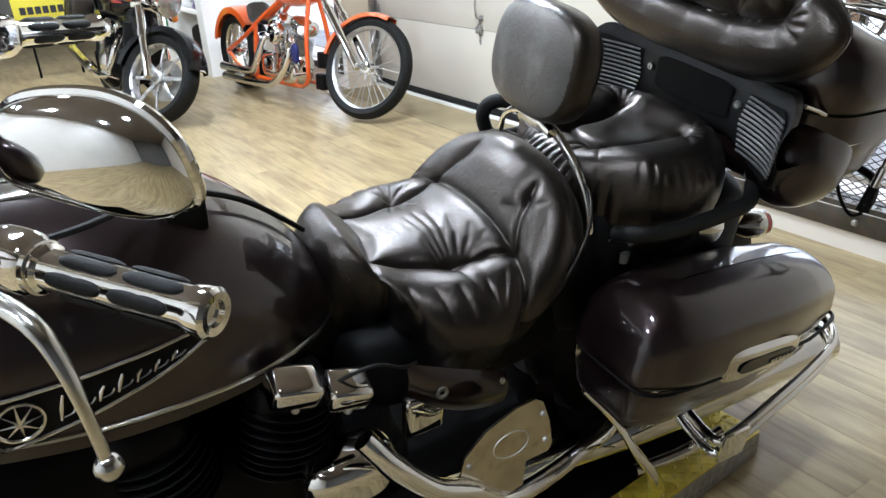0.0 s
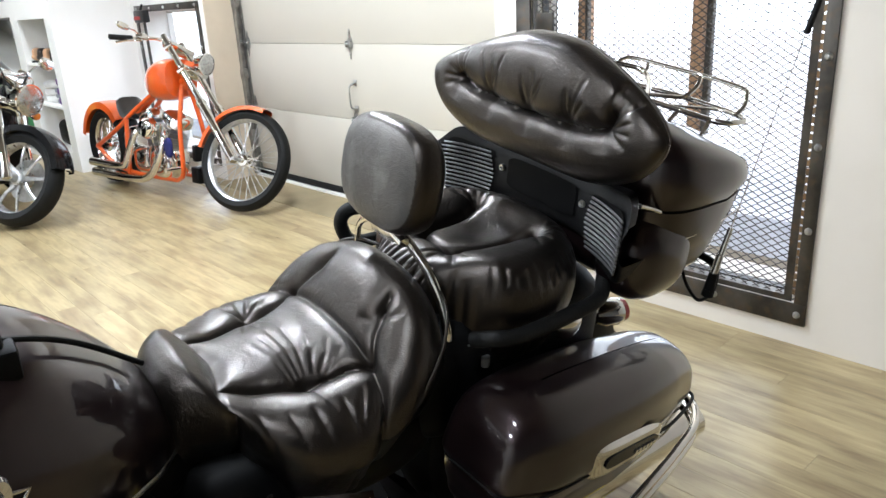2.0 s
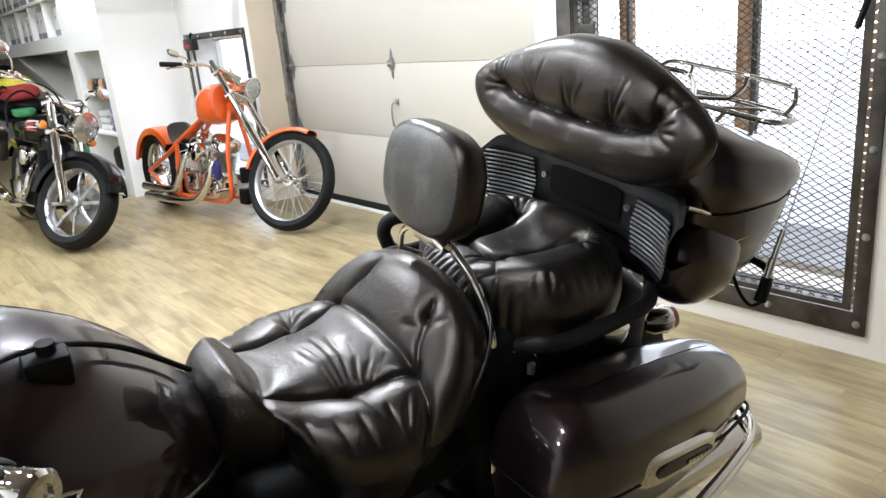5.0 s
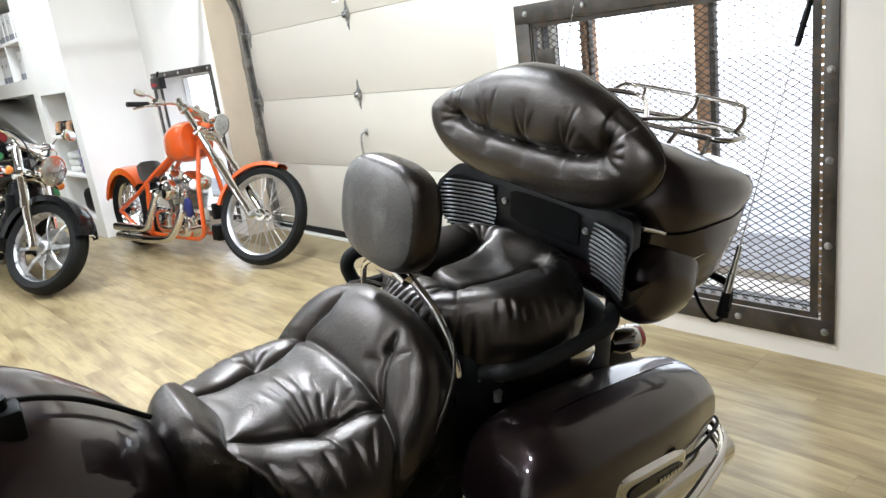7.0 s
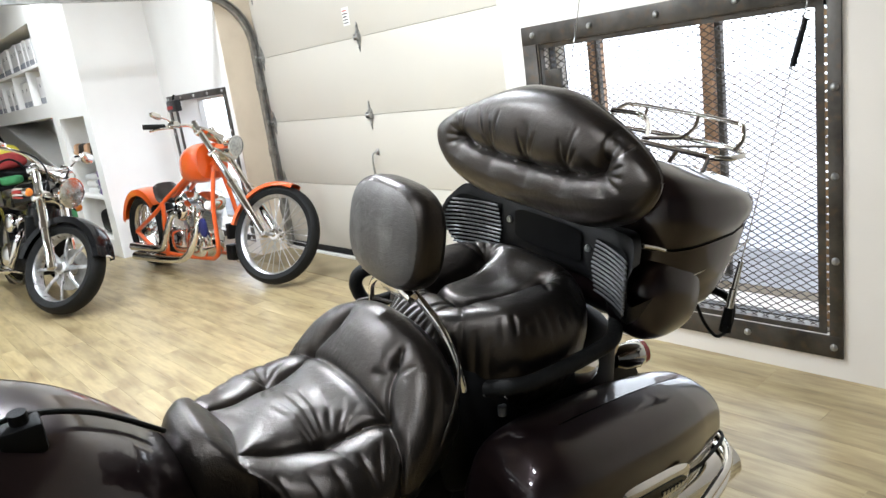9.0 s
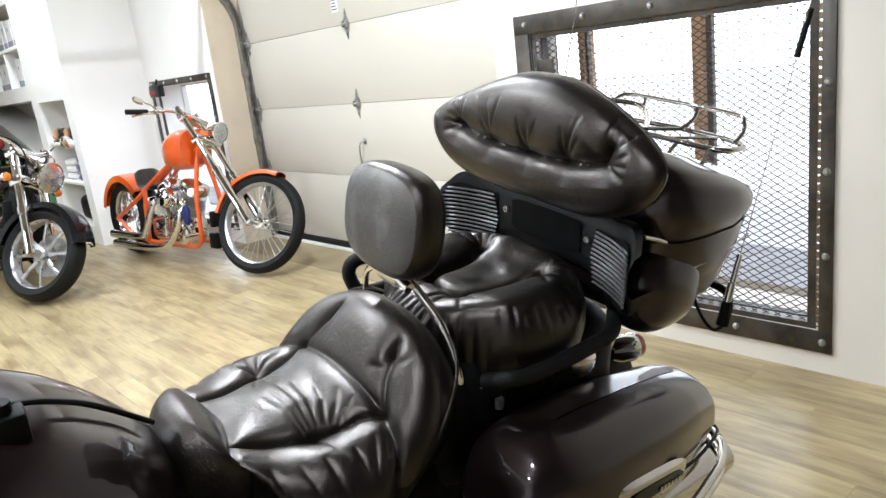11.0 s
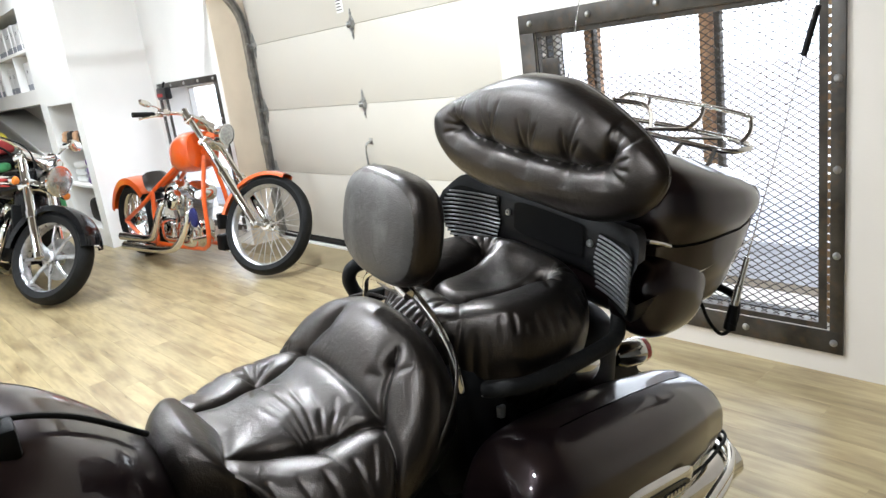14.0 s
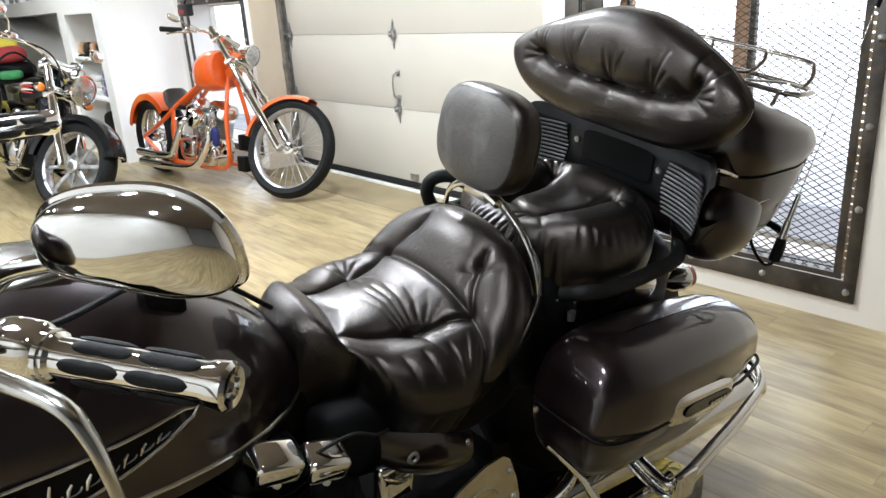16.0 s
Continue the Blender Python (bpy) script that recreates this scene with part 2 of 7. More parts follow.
# ---- mesh helpers ----
class Mesh:
    """Collects pieces of one part."""

    def __init__(self):
        self.v, self.f = [], []

    def add(self, verts, faces):
        k = len(self.v)
        self.v += [tuple(float(c) for c in p) for p in verts]
        self.f += [tuple(k + i for i in q) for q in faces]
        return self

    def grid(self, P, wrap=False):
        nv, nu = P.shape[:2]
        faces = []
        for j in range(nv - 1):
            for i in range(nu if wrap else nu - 1):
                i2 = (i + 1) % nu
                faces.append((j * nu + i, j * nu + i2, (j + 1) * nu + i2, (j + 1) * nu + i))
        return self.add(P.reshape(-1, 3), faces)

    def tube(self, pts, r, n=10, closed=False, smooth=0, flat=1.0):
        """A pipe along points; r: one radius or one a point; flat squeezes it."""
        p = [Vector(q) for q in pts]
        rs = list(r) if hasattr(r, "__len__") else [r] * len(p)
        if smooth:
            q, s = [], []
            m = len(p)
            span = m if closed else m - 1
            for i in range(span):
                a, b, c, d = (p[(i - 1) % m] if closed or i else p[0]), p[i], p[(i + 1) % m], (p[(i + 2) % m] if closed or i + 2 < m else p[-1])
                for k in range(smooth):
                    t = k / smooth
                    q.append(0.5 * ((2 * b) + (c - a) * t + (2 * a - 5 * b + 4 * c - d) * t * t + (3 * b - a - 3 * c + d) * t ** 3))
                    s.append(rs[i] * (1 - t) + rs[(i + 1) % m] * t)
            if not closed:
                q.append(p[-1]), s.append(rs[-1])
            p, rs = q, s
        m = len(p)
        verts, faces, nrm = [], [], None
        for i in range(m):
            a = p[(i - 1) % m] if closed or i else p[i]
            b = p[(i + 1) % m] if closed or i + 1 < m else p[i]
            d = (b - a).normalized()
            if nrm is None:
                nrm = d.orthogonal().normalized() if abs(d.z) > 0.95 else d.cross(Vector((0, 0, 1))).normalized()
            nrm = (nrm - d * nrm.dot(d)).normalized()
            bi = d.cross(nrm)
            for k in range(n):
                w = 2 * math.pi * k / n
                verts.append(p[i] + rs[i] * (math.cos(w) * nrm + flat * math.sin(w) * bi))
        for i in range(m if closed else m - 1):
            for k in range(n):
                i2, k2 = (i + 1) % m, (k + 1) % n
                faces.append((i * n + k, i * n + k2, i2 * n + k2, i2 * n + k))
        if not closed:
            faces += [tuple(range(n))[::-1], tuple((m - 1) * n + k for k in range(n))]
        return self.add(verts, faces)

    def lathe(self, profile, centre=(0, 0, 0), axis=(0, 0, 1), n=32, arc=1.0, start=0.0):
        """Turns (radius, height) pairs round an axis."""
        ax = Vector(axis).normalized()
        a = ax.orthogonal().normalized() if abs(ax.z) > 0.9 else ax.cross(Vector((0, 0, 1))).normalized()
        b, c = ax.cross(a), Vector(centre)
        full = arc >= 1.0
        cnt = n if full else n + 1
        P = np.zeros((len(profile), cnt, 3))
        for j, (r, h) in enumerate(profile):
            for i in range(cnt):
                w = 2 * math.pi * (start + arc * i / n)
                P[j, i] = c + ax * h + (a * math.cos(w) + b * math.sin(w)) * r
        return self.grid(P, wrap=full)

    def box(self, lo, hi, bevel=0.0, m=None, seg=2):
        bm = bmesh.new()
        bmesh.ops.create_cube(bm, size=1)
        c, s = (Vector(lo) + Vector(hi)) / 2, Vector(hi) - Vector(lo)
        for v in bm.verts:
            v.co = Vector((v.co.x * s.x, v.co.y * s.y, v.co.z * s.z)) + c
        if bevel:
            bmesh.ops.bevel(bm, geom=bm.edges[:], offset=bevel, segments=seg, affect="EDGES", profile=0.5)
        if m is not None:
            bm.transform(m)
        bm.verts.index_update()
        self.add([v.co[:] for v in bm.verts], [[v.index for v in f.verts] for f in bm.faces])
        bm.free()
        return self

    def ball(self, centre, half, e=1.0, e2=None, m=None, nu=36, nv=20):
        """A superellipsoid; e below 1 makes it boxier."""
        e2 = e2 or e
        sp = lambda x, k: np.sign(x) * np.abs(x) ** k
        u, w = np.linspace(0, 2 * np.pi, nu, endpoint=False), np.linspace(-np.pi / 2, np.pi / 2, nv)
        U, W = np.meshgrid(u, w)
        P = np.stack([half[0] * sp(np.cos(W), e2) * sp(np.cos(U), e), half[1] * sp(np.cos(W), e2) * sp(np.sin(U), e), half[2] * sp(np.sin(W), e2)], -1)
        P = P + np.array(centre)
        if m is not None:
            M = np.array(m)
            P = P @ M[:3, :3].T + M[:3, 3]
        return self.grid(P, wrap=True)

    def plate(self, outline, thick, m=None):
        """A flat plate from an outline in x, y; thick along z."""
        k = len(outline)
        v = [(x, y, 0) for x, y in outline] + [(x, y, thick) for x, y in outline]
        if m is not None:
            v = [tuple(m @ Vector(p)) for p in v]
        return self.add(v, [tuple(range(k))[::-1], tuple(range(k, 2 * k))] + [(i, (i + 1) % k, k + (i + 1) % k, k + i) for i in range(k)])

    def move(self, m):
        self.v = [tuple(m @ Vector(p)) for p in self.v]
        return self

    def data(self, name, mat, smooth=True, angle=40):
        me = bpy.data.meshes.new(name)
        me.from_pydata(self.v, [], self.f)
        me.update()
        bm = bmesh.new()
        bm.from_mesh(me)
        bmesh.ops.recalc_face_normals(bm, faces=bm.faces)
        bm.to_mesh(me)
        bm.free()
        me.materials.append(mat)
        if smooth:
            me.shade_smooth()
            me.set_sharp_from_angle(angle=radians(angle))
        return me

    def thing(self, name, mat, label="", category="", group="", kind="", smooth=True, angle=40, parent=None):
        ob = new(name, self.data(name, mat, smooth, angle))
        if parent is not None:
            ob.parent = parent
        return tagged(ob, label, category, group, kind)


def part(name, mesh, mat, parent, label="", smooth=True, angle=40):
    return mesh.thing(name, mat, label, smooth=smooth, angle=angle, parent=parent)


def empty(name, m, label, category, group=""):
    ob = new(name)
    ob.matrix_world = m
    ob.empty_display_size = 0.1
    return tagged(ob, label, category, group)


def smoothstep(a, b, x):
    t = np.clip((x - a) / (b - a), 0, 1)
    return t * t * (3 - 2 * t)


def interp(x, xs, ys):
    """Smooth curve through knots."""
    x = np.asarray(x, float)
    xs, ys = np.array(xs, float), np.array(ys, float)
    d = np.gradient(ys, xs)
    i = np.clip(np.searchsorted(xs, x) - 1, 0, len(xs) - 2)
    h = xs[i + 1] - xs[i]
    t = np.clip((x - xs[i]) / h, 0, 1)
    return (2 * t**3 - 3 * t**2 + 1) * ys[i] + (t**3 - 2 * t**2 + t) * h * d[i] + (-2 * t**3 + 3 * t**2) * ys[i + 1] + (t**3 - t**2) * h * d[i + 1]


def normals(P):
    du, dv = np.gradient(P, axis=1), np.gradient(P, axis=0)
    n = np.cross(du, dv)
    return n / np.maximum(np.linalg.norm(n, axis=-1, keepdims=True), 1e-9)


def crease(X, Y, a, b, depth, width):
    """A sewn fold from a to b."""
    d = np.array(b, float) - np.array(a, float)
    t = np.clip(((X - a[0]) * d[0] + (Y - a[1]) * d[1]) / (d @ d), 0, 1)
    r = np.hypot(X - a[0] - t * d[0], Y - a[1] - t * d[1])
    return -depth * np.exp(-(r / width) ** 1.5) * np.clip(4.5 * t * (1 - t) + 0.04, 0, 1) ** 0.6


def line_distance(X, Y, lines):
    """Distance to the nearest of several polylines, blended smoothly between them."""
    total = np.zeros_like(X)
    for line in lines:
        best = np.full_like(X, 9.0)
        for a, b in zip(line[:-1], line[1:]):
            d = np.array(b, float) - np.array(a, float)
            t = np.clip(((X - a[0]) * d[0] + (Y - a[1]) * d[1]) / (d @ d), 0, 1)
            best = np.minimum(best, np.hypot(X - a[0] - t * d[0], Y - a[1] - t * d[1]))
        total += (best + 1e-4) ** -2.5
    return total ** (-1 / 2.5)


def pillow(r, puff, reach):
    """Stuffing that swells away from the sewn lines."""
    r = np.sqrt(r * r + 0.0035 ** 2) - 0.0028
    return puff * (np.sqrt(1 - np.exp(-r / reach)) - 1)


def tuft(X, Y, c, depth, width, folds=9, ripple=0.0022, reach=0.06, turn=0.0):
    """A button pulled into a cushion, with folds running out from it."""
    r, w = np.hypot(X - c[0], Y - c[1]), np.arctan2(Y - c[1], X - c[0])
    wave = np.cos(folds * w + turn) + 0.6 * np.cos((folds + 4) * w + 2.1 + turn)
    return -depth * np.exp(-((r / width) ** 1.3)) + ripple * wave * smoothstep(0.004, 0.022, r) * np.exp(-((r / reach) ** 2))


# ---- the room ----
WALL_Y, DOOR_Y = 2.07, 2.37          # face of the front wall; face of the sectional door
DOOR_L, DOOR_R, DOOR_H = -4.63, -1.53, 2.45
WIN = (-1.30, -0.010, 0.17, 1.37)    # clear opening of the barred window
SMALL = (-5.96, -4.76, 0.17, 1.375)  # clear opening of the window behind the chopper
WEST, EAST, SOUTH = -16.0, 4.2, -3.1
COL_X, COL_Y = -6.13, 1.37


def slab(name, lo, hi, mat, label="", bevel=0.0, kind="structure", category="", parent=None):
    return Mesh().box(lo, hi, bevel).thing(name, mat, label, category, kind=kind, smooth=bool(bevel), parent=parent)


def build_room():
    T = 0.32
    front = Mesh()
    z0, z1 = -0.02, CEILING
    y0, y1 = WALL_Y, WALL_Y + T
    front.box((WIN[1], y0, z0), (EAST + 0.2, y1, z1))
    front.box((DOOR_R, y0, z0), (-1.50, y1, z1)).box((-1.50, y0, z0), (WIN[0], y0 + 0.065, z1))
    front.box((WIN[0], y0, z0), (WIN[1], y1, WIN[2]))
    front.box((WIN[0], y0, WIN[3]), (WIN[1], y1, z1))
    front.thing("wall_north", M_CREAM, "cream painted wall with a barred window", "wall", kind="structure", smooth=False)
    head = Mesh().box((DOOR_L, y0, DOOR_H), (DOOR_R, y1 + 0.1, z1))
    head.thing("wall_over_door", M_CREAM, "cream painted wall above the sectional door", "wall", kind="structure", smooth=False)
    pier = Mesh()
    pier.box((COL_X, y0, z0), (SMALL[0], y1, z1)).box((SMALL[1], y0, z0), (DOOR_L - 0.004, y1, z1))
    pier.box((SMALL[0], y0, z0), (SMALL[1], y1, SMALL[2])).box((SMALL[0], y0, SMALL[3]), (SMALL[1], y1, z1))
    pier.thing("wall_north_west", M_WALL, "white painted wall behind the orange chopper", "wall", kind="structure", smooth=False)
    slab("door_jamb", (DOOR_L - 0.003, WALL_Y - 0.003, 0), (DOOR_L + 0.012, DOOR_Y + 0.05, DOOR_H), M_TAN, "tan jamb beside the sectional door, shade in its colour", category="jamb")
    # the thick partition with shelves in its face
    deep = 0.55
    part_wall = Mesh()
    part_wall.box((-6.32, COL_Y, z0), (COL_X, WALL_Y + T, z1))
    part_wall.box((-7.21, COL_Y, z0), (-6.32, COL_Y + deep, 0.17)).box((-7.21, COL_Y, 1.366), (-6.32, COL_Y + deep, z1))
    part_wall.box((-7.46, COL_Y, z0), (-7.21, COL_Y + deep, z1))
    part_wall.box((-15.7, COL_Y, z0), (-7.46, COL_Y + deep, 0.17)).box((-15.7, COL_Y, 1.40), (-7.46, COL_Y + deep, 1.55))
    part_wall.box((-15.7, COL_Y, 2.36), (-7.46, COL_Y + deep, z1)).box((-7.50, COL_Y, 1.55), (-7.46, COL_Y + deep, 2.36))
    part_wall.box((WEST, COL_Y, z0), (-15.7, COL_Y + deep, z1))
    part_wall.box((WEST, COL_Y + deep, z0), (-6.32, COL_Y + deep + 0.1, z1))
    part_wall.thing("wall_shelving", M_WALL, "white painted partition with open shelf niches", "wall", kind="structure", smooth=False)
    slab("wall_west", (WEST - 0.2, SOUTH, z0), (WEST, COL_Y + 0.7, z1), M_WALL, "white painted wall", category="wall")
    slab("wall_south", (WEST - 0.2, SOUTH - 0.2, z0), (EAST + 0.2, SOUTH, z1), M_DIM, "grey painted wall out of view", category="wall")
    # unseen east wall, added dark to hold reflections down
    slab("wall_east", (EAST, SOUTH, z0), (EAST + 0.2, WALL_Y, z1), M_SHADE, "grey painted wall out of view", category="wall")
    slab("ceiling", (WEST - 0.2, SOUTH - 0.2, CEILING), (EAST + 0.2, DOOR_Y + 0.5, CEILING + 0.15), M_CEIL, "brown boarded ceiling", category="ceiling")
    for x in (-7.21, ):
        for z in (0.588, 0.969):
            slab("niche_shelf", (x + 0.002, COL_Y + 0.015, z - 0.03), (-6.322, COL_Y + deep - 0.002, z), M_WALL, "white painted shelf in the niche", 0.002, category="shelf")
    slab("niche_shelf", (-15.698, COL_Y + 0.01, 1.93), (-7.502, COL_Y + deep - 0.002, 1.965), M_WALL, "white painted shelf for box files", 0.002, category="shelf")
    board = Mesh().box((-1.45, 0, -0.02), (1.45, 0.40, 0.02), 0.004, m=pose(-9.25, COL_Y + 0.10, 1.06, 0, 13.5, 0))
    board.thing("slanted_board", M_WALL, "white slanted panel under the stairs", "panel", kind="structure")
    for x in (-13.4, -11.9, -10.6, -9.7, -8.95, -8.2):
        slab("shelf_divider", (x - 0.012, COL_Y + 0.012, 1.552), (x + 0.012, COL_Y + deep - 0.004, 1.928), M_WALL, "white shelf divider", 0.0, category="divider")


def build_ground():
    g = Mesh().box((-200, 2.9, -0.3), (200, 400, -0.06))
    g.thing("ground", M_SNOW, "snow covered yard outside the window", "ground", kind="structure", smooth=False)
    slab("subfloor", (WEST - 0.2, SOUTH - 0.2, -0.2), (EAST + 0.2, DOOR_Y + 0.6, -0.006), M_SUB, "screed under the vinyl boards", category="floor")
    slab("pavement", (-40, 2.4, -0.2), (40, 3.75, -0.045), M_ASPHALT, "grey wet paving along the outer wall", category="pavement")
    sky_card = Mesh().add([(-150, 24, -3), (30, 24, -3), (30, 24, 30), (-150, 24, 30)], [(0, 1, 2, 3)])
    sky_card.thing("backdrop", M_OUT, "bright overcast daylight outside", "backdrop", kind="structure", smooth=False)
    for x, w in ((-1.067, 0.06), (-1.832, 0.04), (-5.75, 0.12)):
        post = Mesh().box((x - w / 2, 3.14, -0.06), (x + w / 2, 3.26, 3.2), 0.006)
        post.thing("porch_post", M_POST, "brown timber porch post outside the window", "post", "porch posts")
    for x, w in ((-1.006, 0.034), (-1.802, 0.018)):
        pipe = Mesh().box((x - w / 2, 3.16, -0.06), (x + w / 2, 3.20, 3.2), 0.004)
        pipe.thing("downpipe", M_STEEL, "dark metal downpipe beside the porch post", "pipe", "downpipes")


def build_sectional_door():
    door = tagged(new("sectional_door"), "closed cream sectional garage door with steel hinges", "garage door", kind="structure")
    S = (0.0, 0.062, 0.577, 1.087, 1.612, 2.13, DOOR_H + 0.12)
    for k in range(1, len(S) - 1):
        lo, hi = S[k], S[k + 1]
        p = Mesh().box((DOOR_L + 0.02, DOOR_Y, lo + 0.0012), (DOOR_R + 0.10, DOOR_Y + 0.045, hi - 0.0012), 0.003)
        part("door_panel", p, M_DOOR, door)
    seal = Mesh().tube([(DOOR_L + 0.03, DOOR_Y + 0.012, 0.034), (DOOR_R + 0.10, DOOR_Y + 0.012, 0.034)], 0.029, 10)
    # added unseen sheet that stops daylight leaking through the panel seams
    light_stop = Mesh().box((DOOR_L + 0.02, DOOR_Y + 0.047, 0.06), (DOOR_R + 0.10, DOOR_Y + 0.053, S[-1]))
    part("door_light_stop", light_stop, M_GREYPL, door, smooth=False)
    part("rubber_seal", seal, M_RUBBER, door, "black rubber bottom seal")
    # white paint here imitates the line of daylight leaking below the seal
    strip = Mesh().box((DOOR_L + 0.02, DOOR_Y - 0.05, 0.0), (DOOR_R + 0.1, DOOR_Y - 0.01, 0.018), 0.003)
    part("daylight_line", strip, M_WHITE, door, "white strip painted in for daylight under the door")

    def hinge(x, z, big=1.0):
        leaf = [(-0.034, 0.0), (-0.026, 0.03), (-0.012, 0.05), (-0.005, 0.098), (0.005, 0.098), (0.012, 0.05), (0.026, 0.03), (0.034, 0),
                (0.026, -0.03), (0.012, -0.05), (0.005, -0.098), (-0.005, -0.098), (-0.012, -0.05), (-0.026, -0.03)]
        m = pose(x, DOOR_Y - 0.002, z, 90)
        h = part("hinge", Mesh().plate([(a * big, b * big) for a, b in leaf], 0.004, m), M_ZINC, door, "galvanised leaf hinge", smooth=False)
        k = Mesh().tube([(x - 0.03, DOOR_Y - 0.018, z), (x + 0.03, DOOR_Y - 0.018, z)], 0.011, 12)
        for s in (-1, 1):
            k.box((x + s * 0.022 - 0.004, DOOR_Y - 0.028, z - 0.02), (x + s * 0.022 + 0.004, DOOR_Y - 0.003, z + 0.02), 0.002)
        for s in (-0.07, -0.03, 0.03, 0.07):
            k.lathe([(0.0, 0.009), (0.006, 0.008), (0.008, 0.0)], (x, DOOR_Y - 0.004, z + s), (0, -1, 0), 8)
        part("knuckle", k, M_ZINC, h)
        return h

    for z in S[2:6]:
        hinge(-3.15, z)
        for x in (DOOR_L + 0.085, DOOR_R - 0.06):
            h = hinge(x, z)
            k = Mesh().tube([(x, DOOR_Y - 0.03, z + 0.01), (x - 0.075 if x < -3 else x + 0.05, DOOR_Y - 0.03, z + 0.01)], 0.006, 8)
            k.lathe([(0, -0.008), (0.02, -0.008), (0.022, 0), (0.02, 0.008), (0, 0.008)], (x - 0.07 if x < -3 else x + 0.04, DOOR_Y - 0.03, z + 0.01), (1, 0, 0), 14)
            part("roller", k, M_ZINC, h)
    pull = Mesh().tube([(-3.13, DOOR_Y, 0.83), (-3.135, DOOR_Y - 0.045, 0.815), (-3.142, DOOR_Y - 0.05, 0.74), (-3.135, DOOR_Y - 0.045, 0.67), (-3.13, DOOR_Y, 0.655)], 0.0075, 8, smooth=5)
    for z in (0.83, 0.655):
        pull.box((-3.148, DOOR_Y - 0.006, z - 0.022), (-3.112, DOOR_Y - 0.001, z + 0.022), 0.002)
    part("pull_handle", pull, M_ZINC, door, "bent steel pull handle")
    lock = Mesh().box((-3.06, DOOR_Y - 0.02, 0.075), (-2.98, DOOR_Y - 0.002, 0.125), 0.004)
    part("bottom_bracket", lock, M_ZINC, door)
    sticker = Mesh().box((-3.30, DOOR_Y - 0.0025, 1.70), (-3.22, DOOR_Y - 0.001, 1.82))
    lab = part("label_sticker", sticker, M_WHITE, door, "white warning sticker with small print", smooth=False)
    for i in range(5):
        bar = Mesh().box((-3.293, DOOR_Y - 0.0045, 1.715 + i * 0.02), (-3.235 - 0.006 * (i % 3), DOOR_Y - 0.003, 1.722 + i * 0.02))
        part("print_bar", bar, M_RED if i == 4 else M_INK, lab, smooth=False)


def build_track():
    """The rail in which the door's rollers run: up the jamb, round a bend, and back under the ceiling."""
    x = DOOR_L + 0.035
    pts = [(0.0, 0.02), (0.0, 1.0), (0.0, 1.72)]
    R = 0.42
    for i in range(1, 10):
        a = math.radians(i * 10)
        pts.append((-(R - R * math.cos(a)), 1.72 + R * math.sin(a)))
    pts += [(-1.4, 2.15), (-3.2, 2.17)]
    yb = DOOR_Y - 0.035
    sec = [(-0.022, -0.03), (-0.022, 0.03), (0.022, 0.03), (0.022, 0.022), (-0.017, 0.022), (-0.017, -0.022), (0.022, -0.022), (0.022, -0.03)]
    P = np.zeros((len(pts), len(sec) + 1, 3))
    for j, (dy, z) in enumerate(pts):
        a, b = pts[max(j - 1, 0)], pts[min(j + 1, len(pts) - 1)]
        t = np.array([b[0] - a[0], b[1] - a[1]])
        t = t / np.linalg.norm(t)
        nn = np.array([t[1], -t[0]])
        for i in range(len(sec) + 1):
            s = sec[i % len(sec)]
            P[j, i] = (x + s[0], yb + dy + nn[0] * s[1], z + nn[1] * s[1])
    tr = Mesh().grid(P).thing("door_track", M_TRACK, "grey steel track of the sectional door", "door track", kind="structure", angle=25)
    for z in (0.35, 0.85, 1.4):
        part("track_bracket", Mesh().box((x - 0.03, yb - 0.035, z - 0.04), (x + 0.006, yb + 0.06, z + 0.04), 0.003), M_TRACK, tr)
    part("track_hanger", Mesh().tube([(x, yb - 1.9, 2.16), (x, yb - 1.9, CEILING)], 0.014, 8), M_TRACK, tr)


def bolt(x, y, z, r=0.013):
    return Mesh().lathe([(0, 0.012), (r * 0.6, 0.011), (r, 0.005), (r * 1.1, 0.0)], (x, y, z), (0, -1, 0), 12)


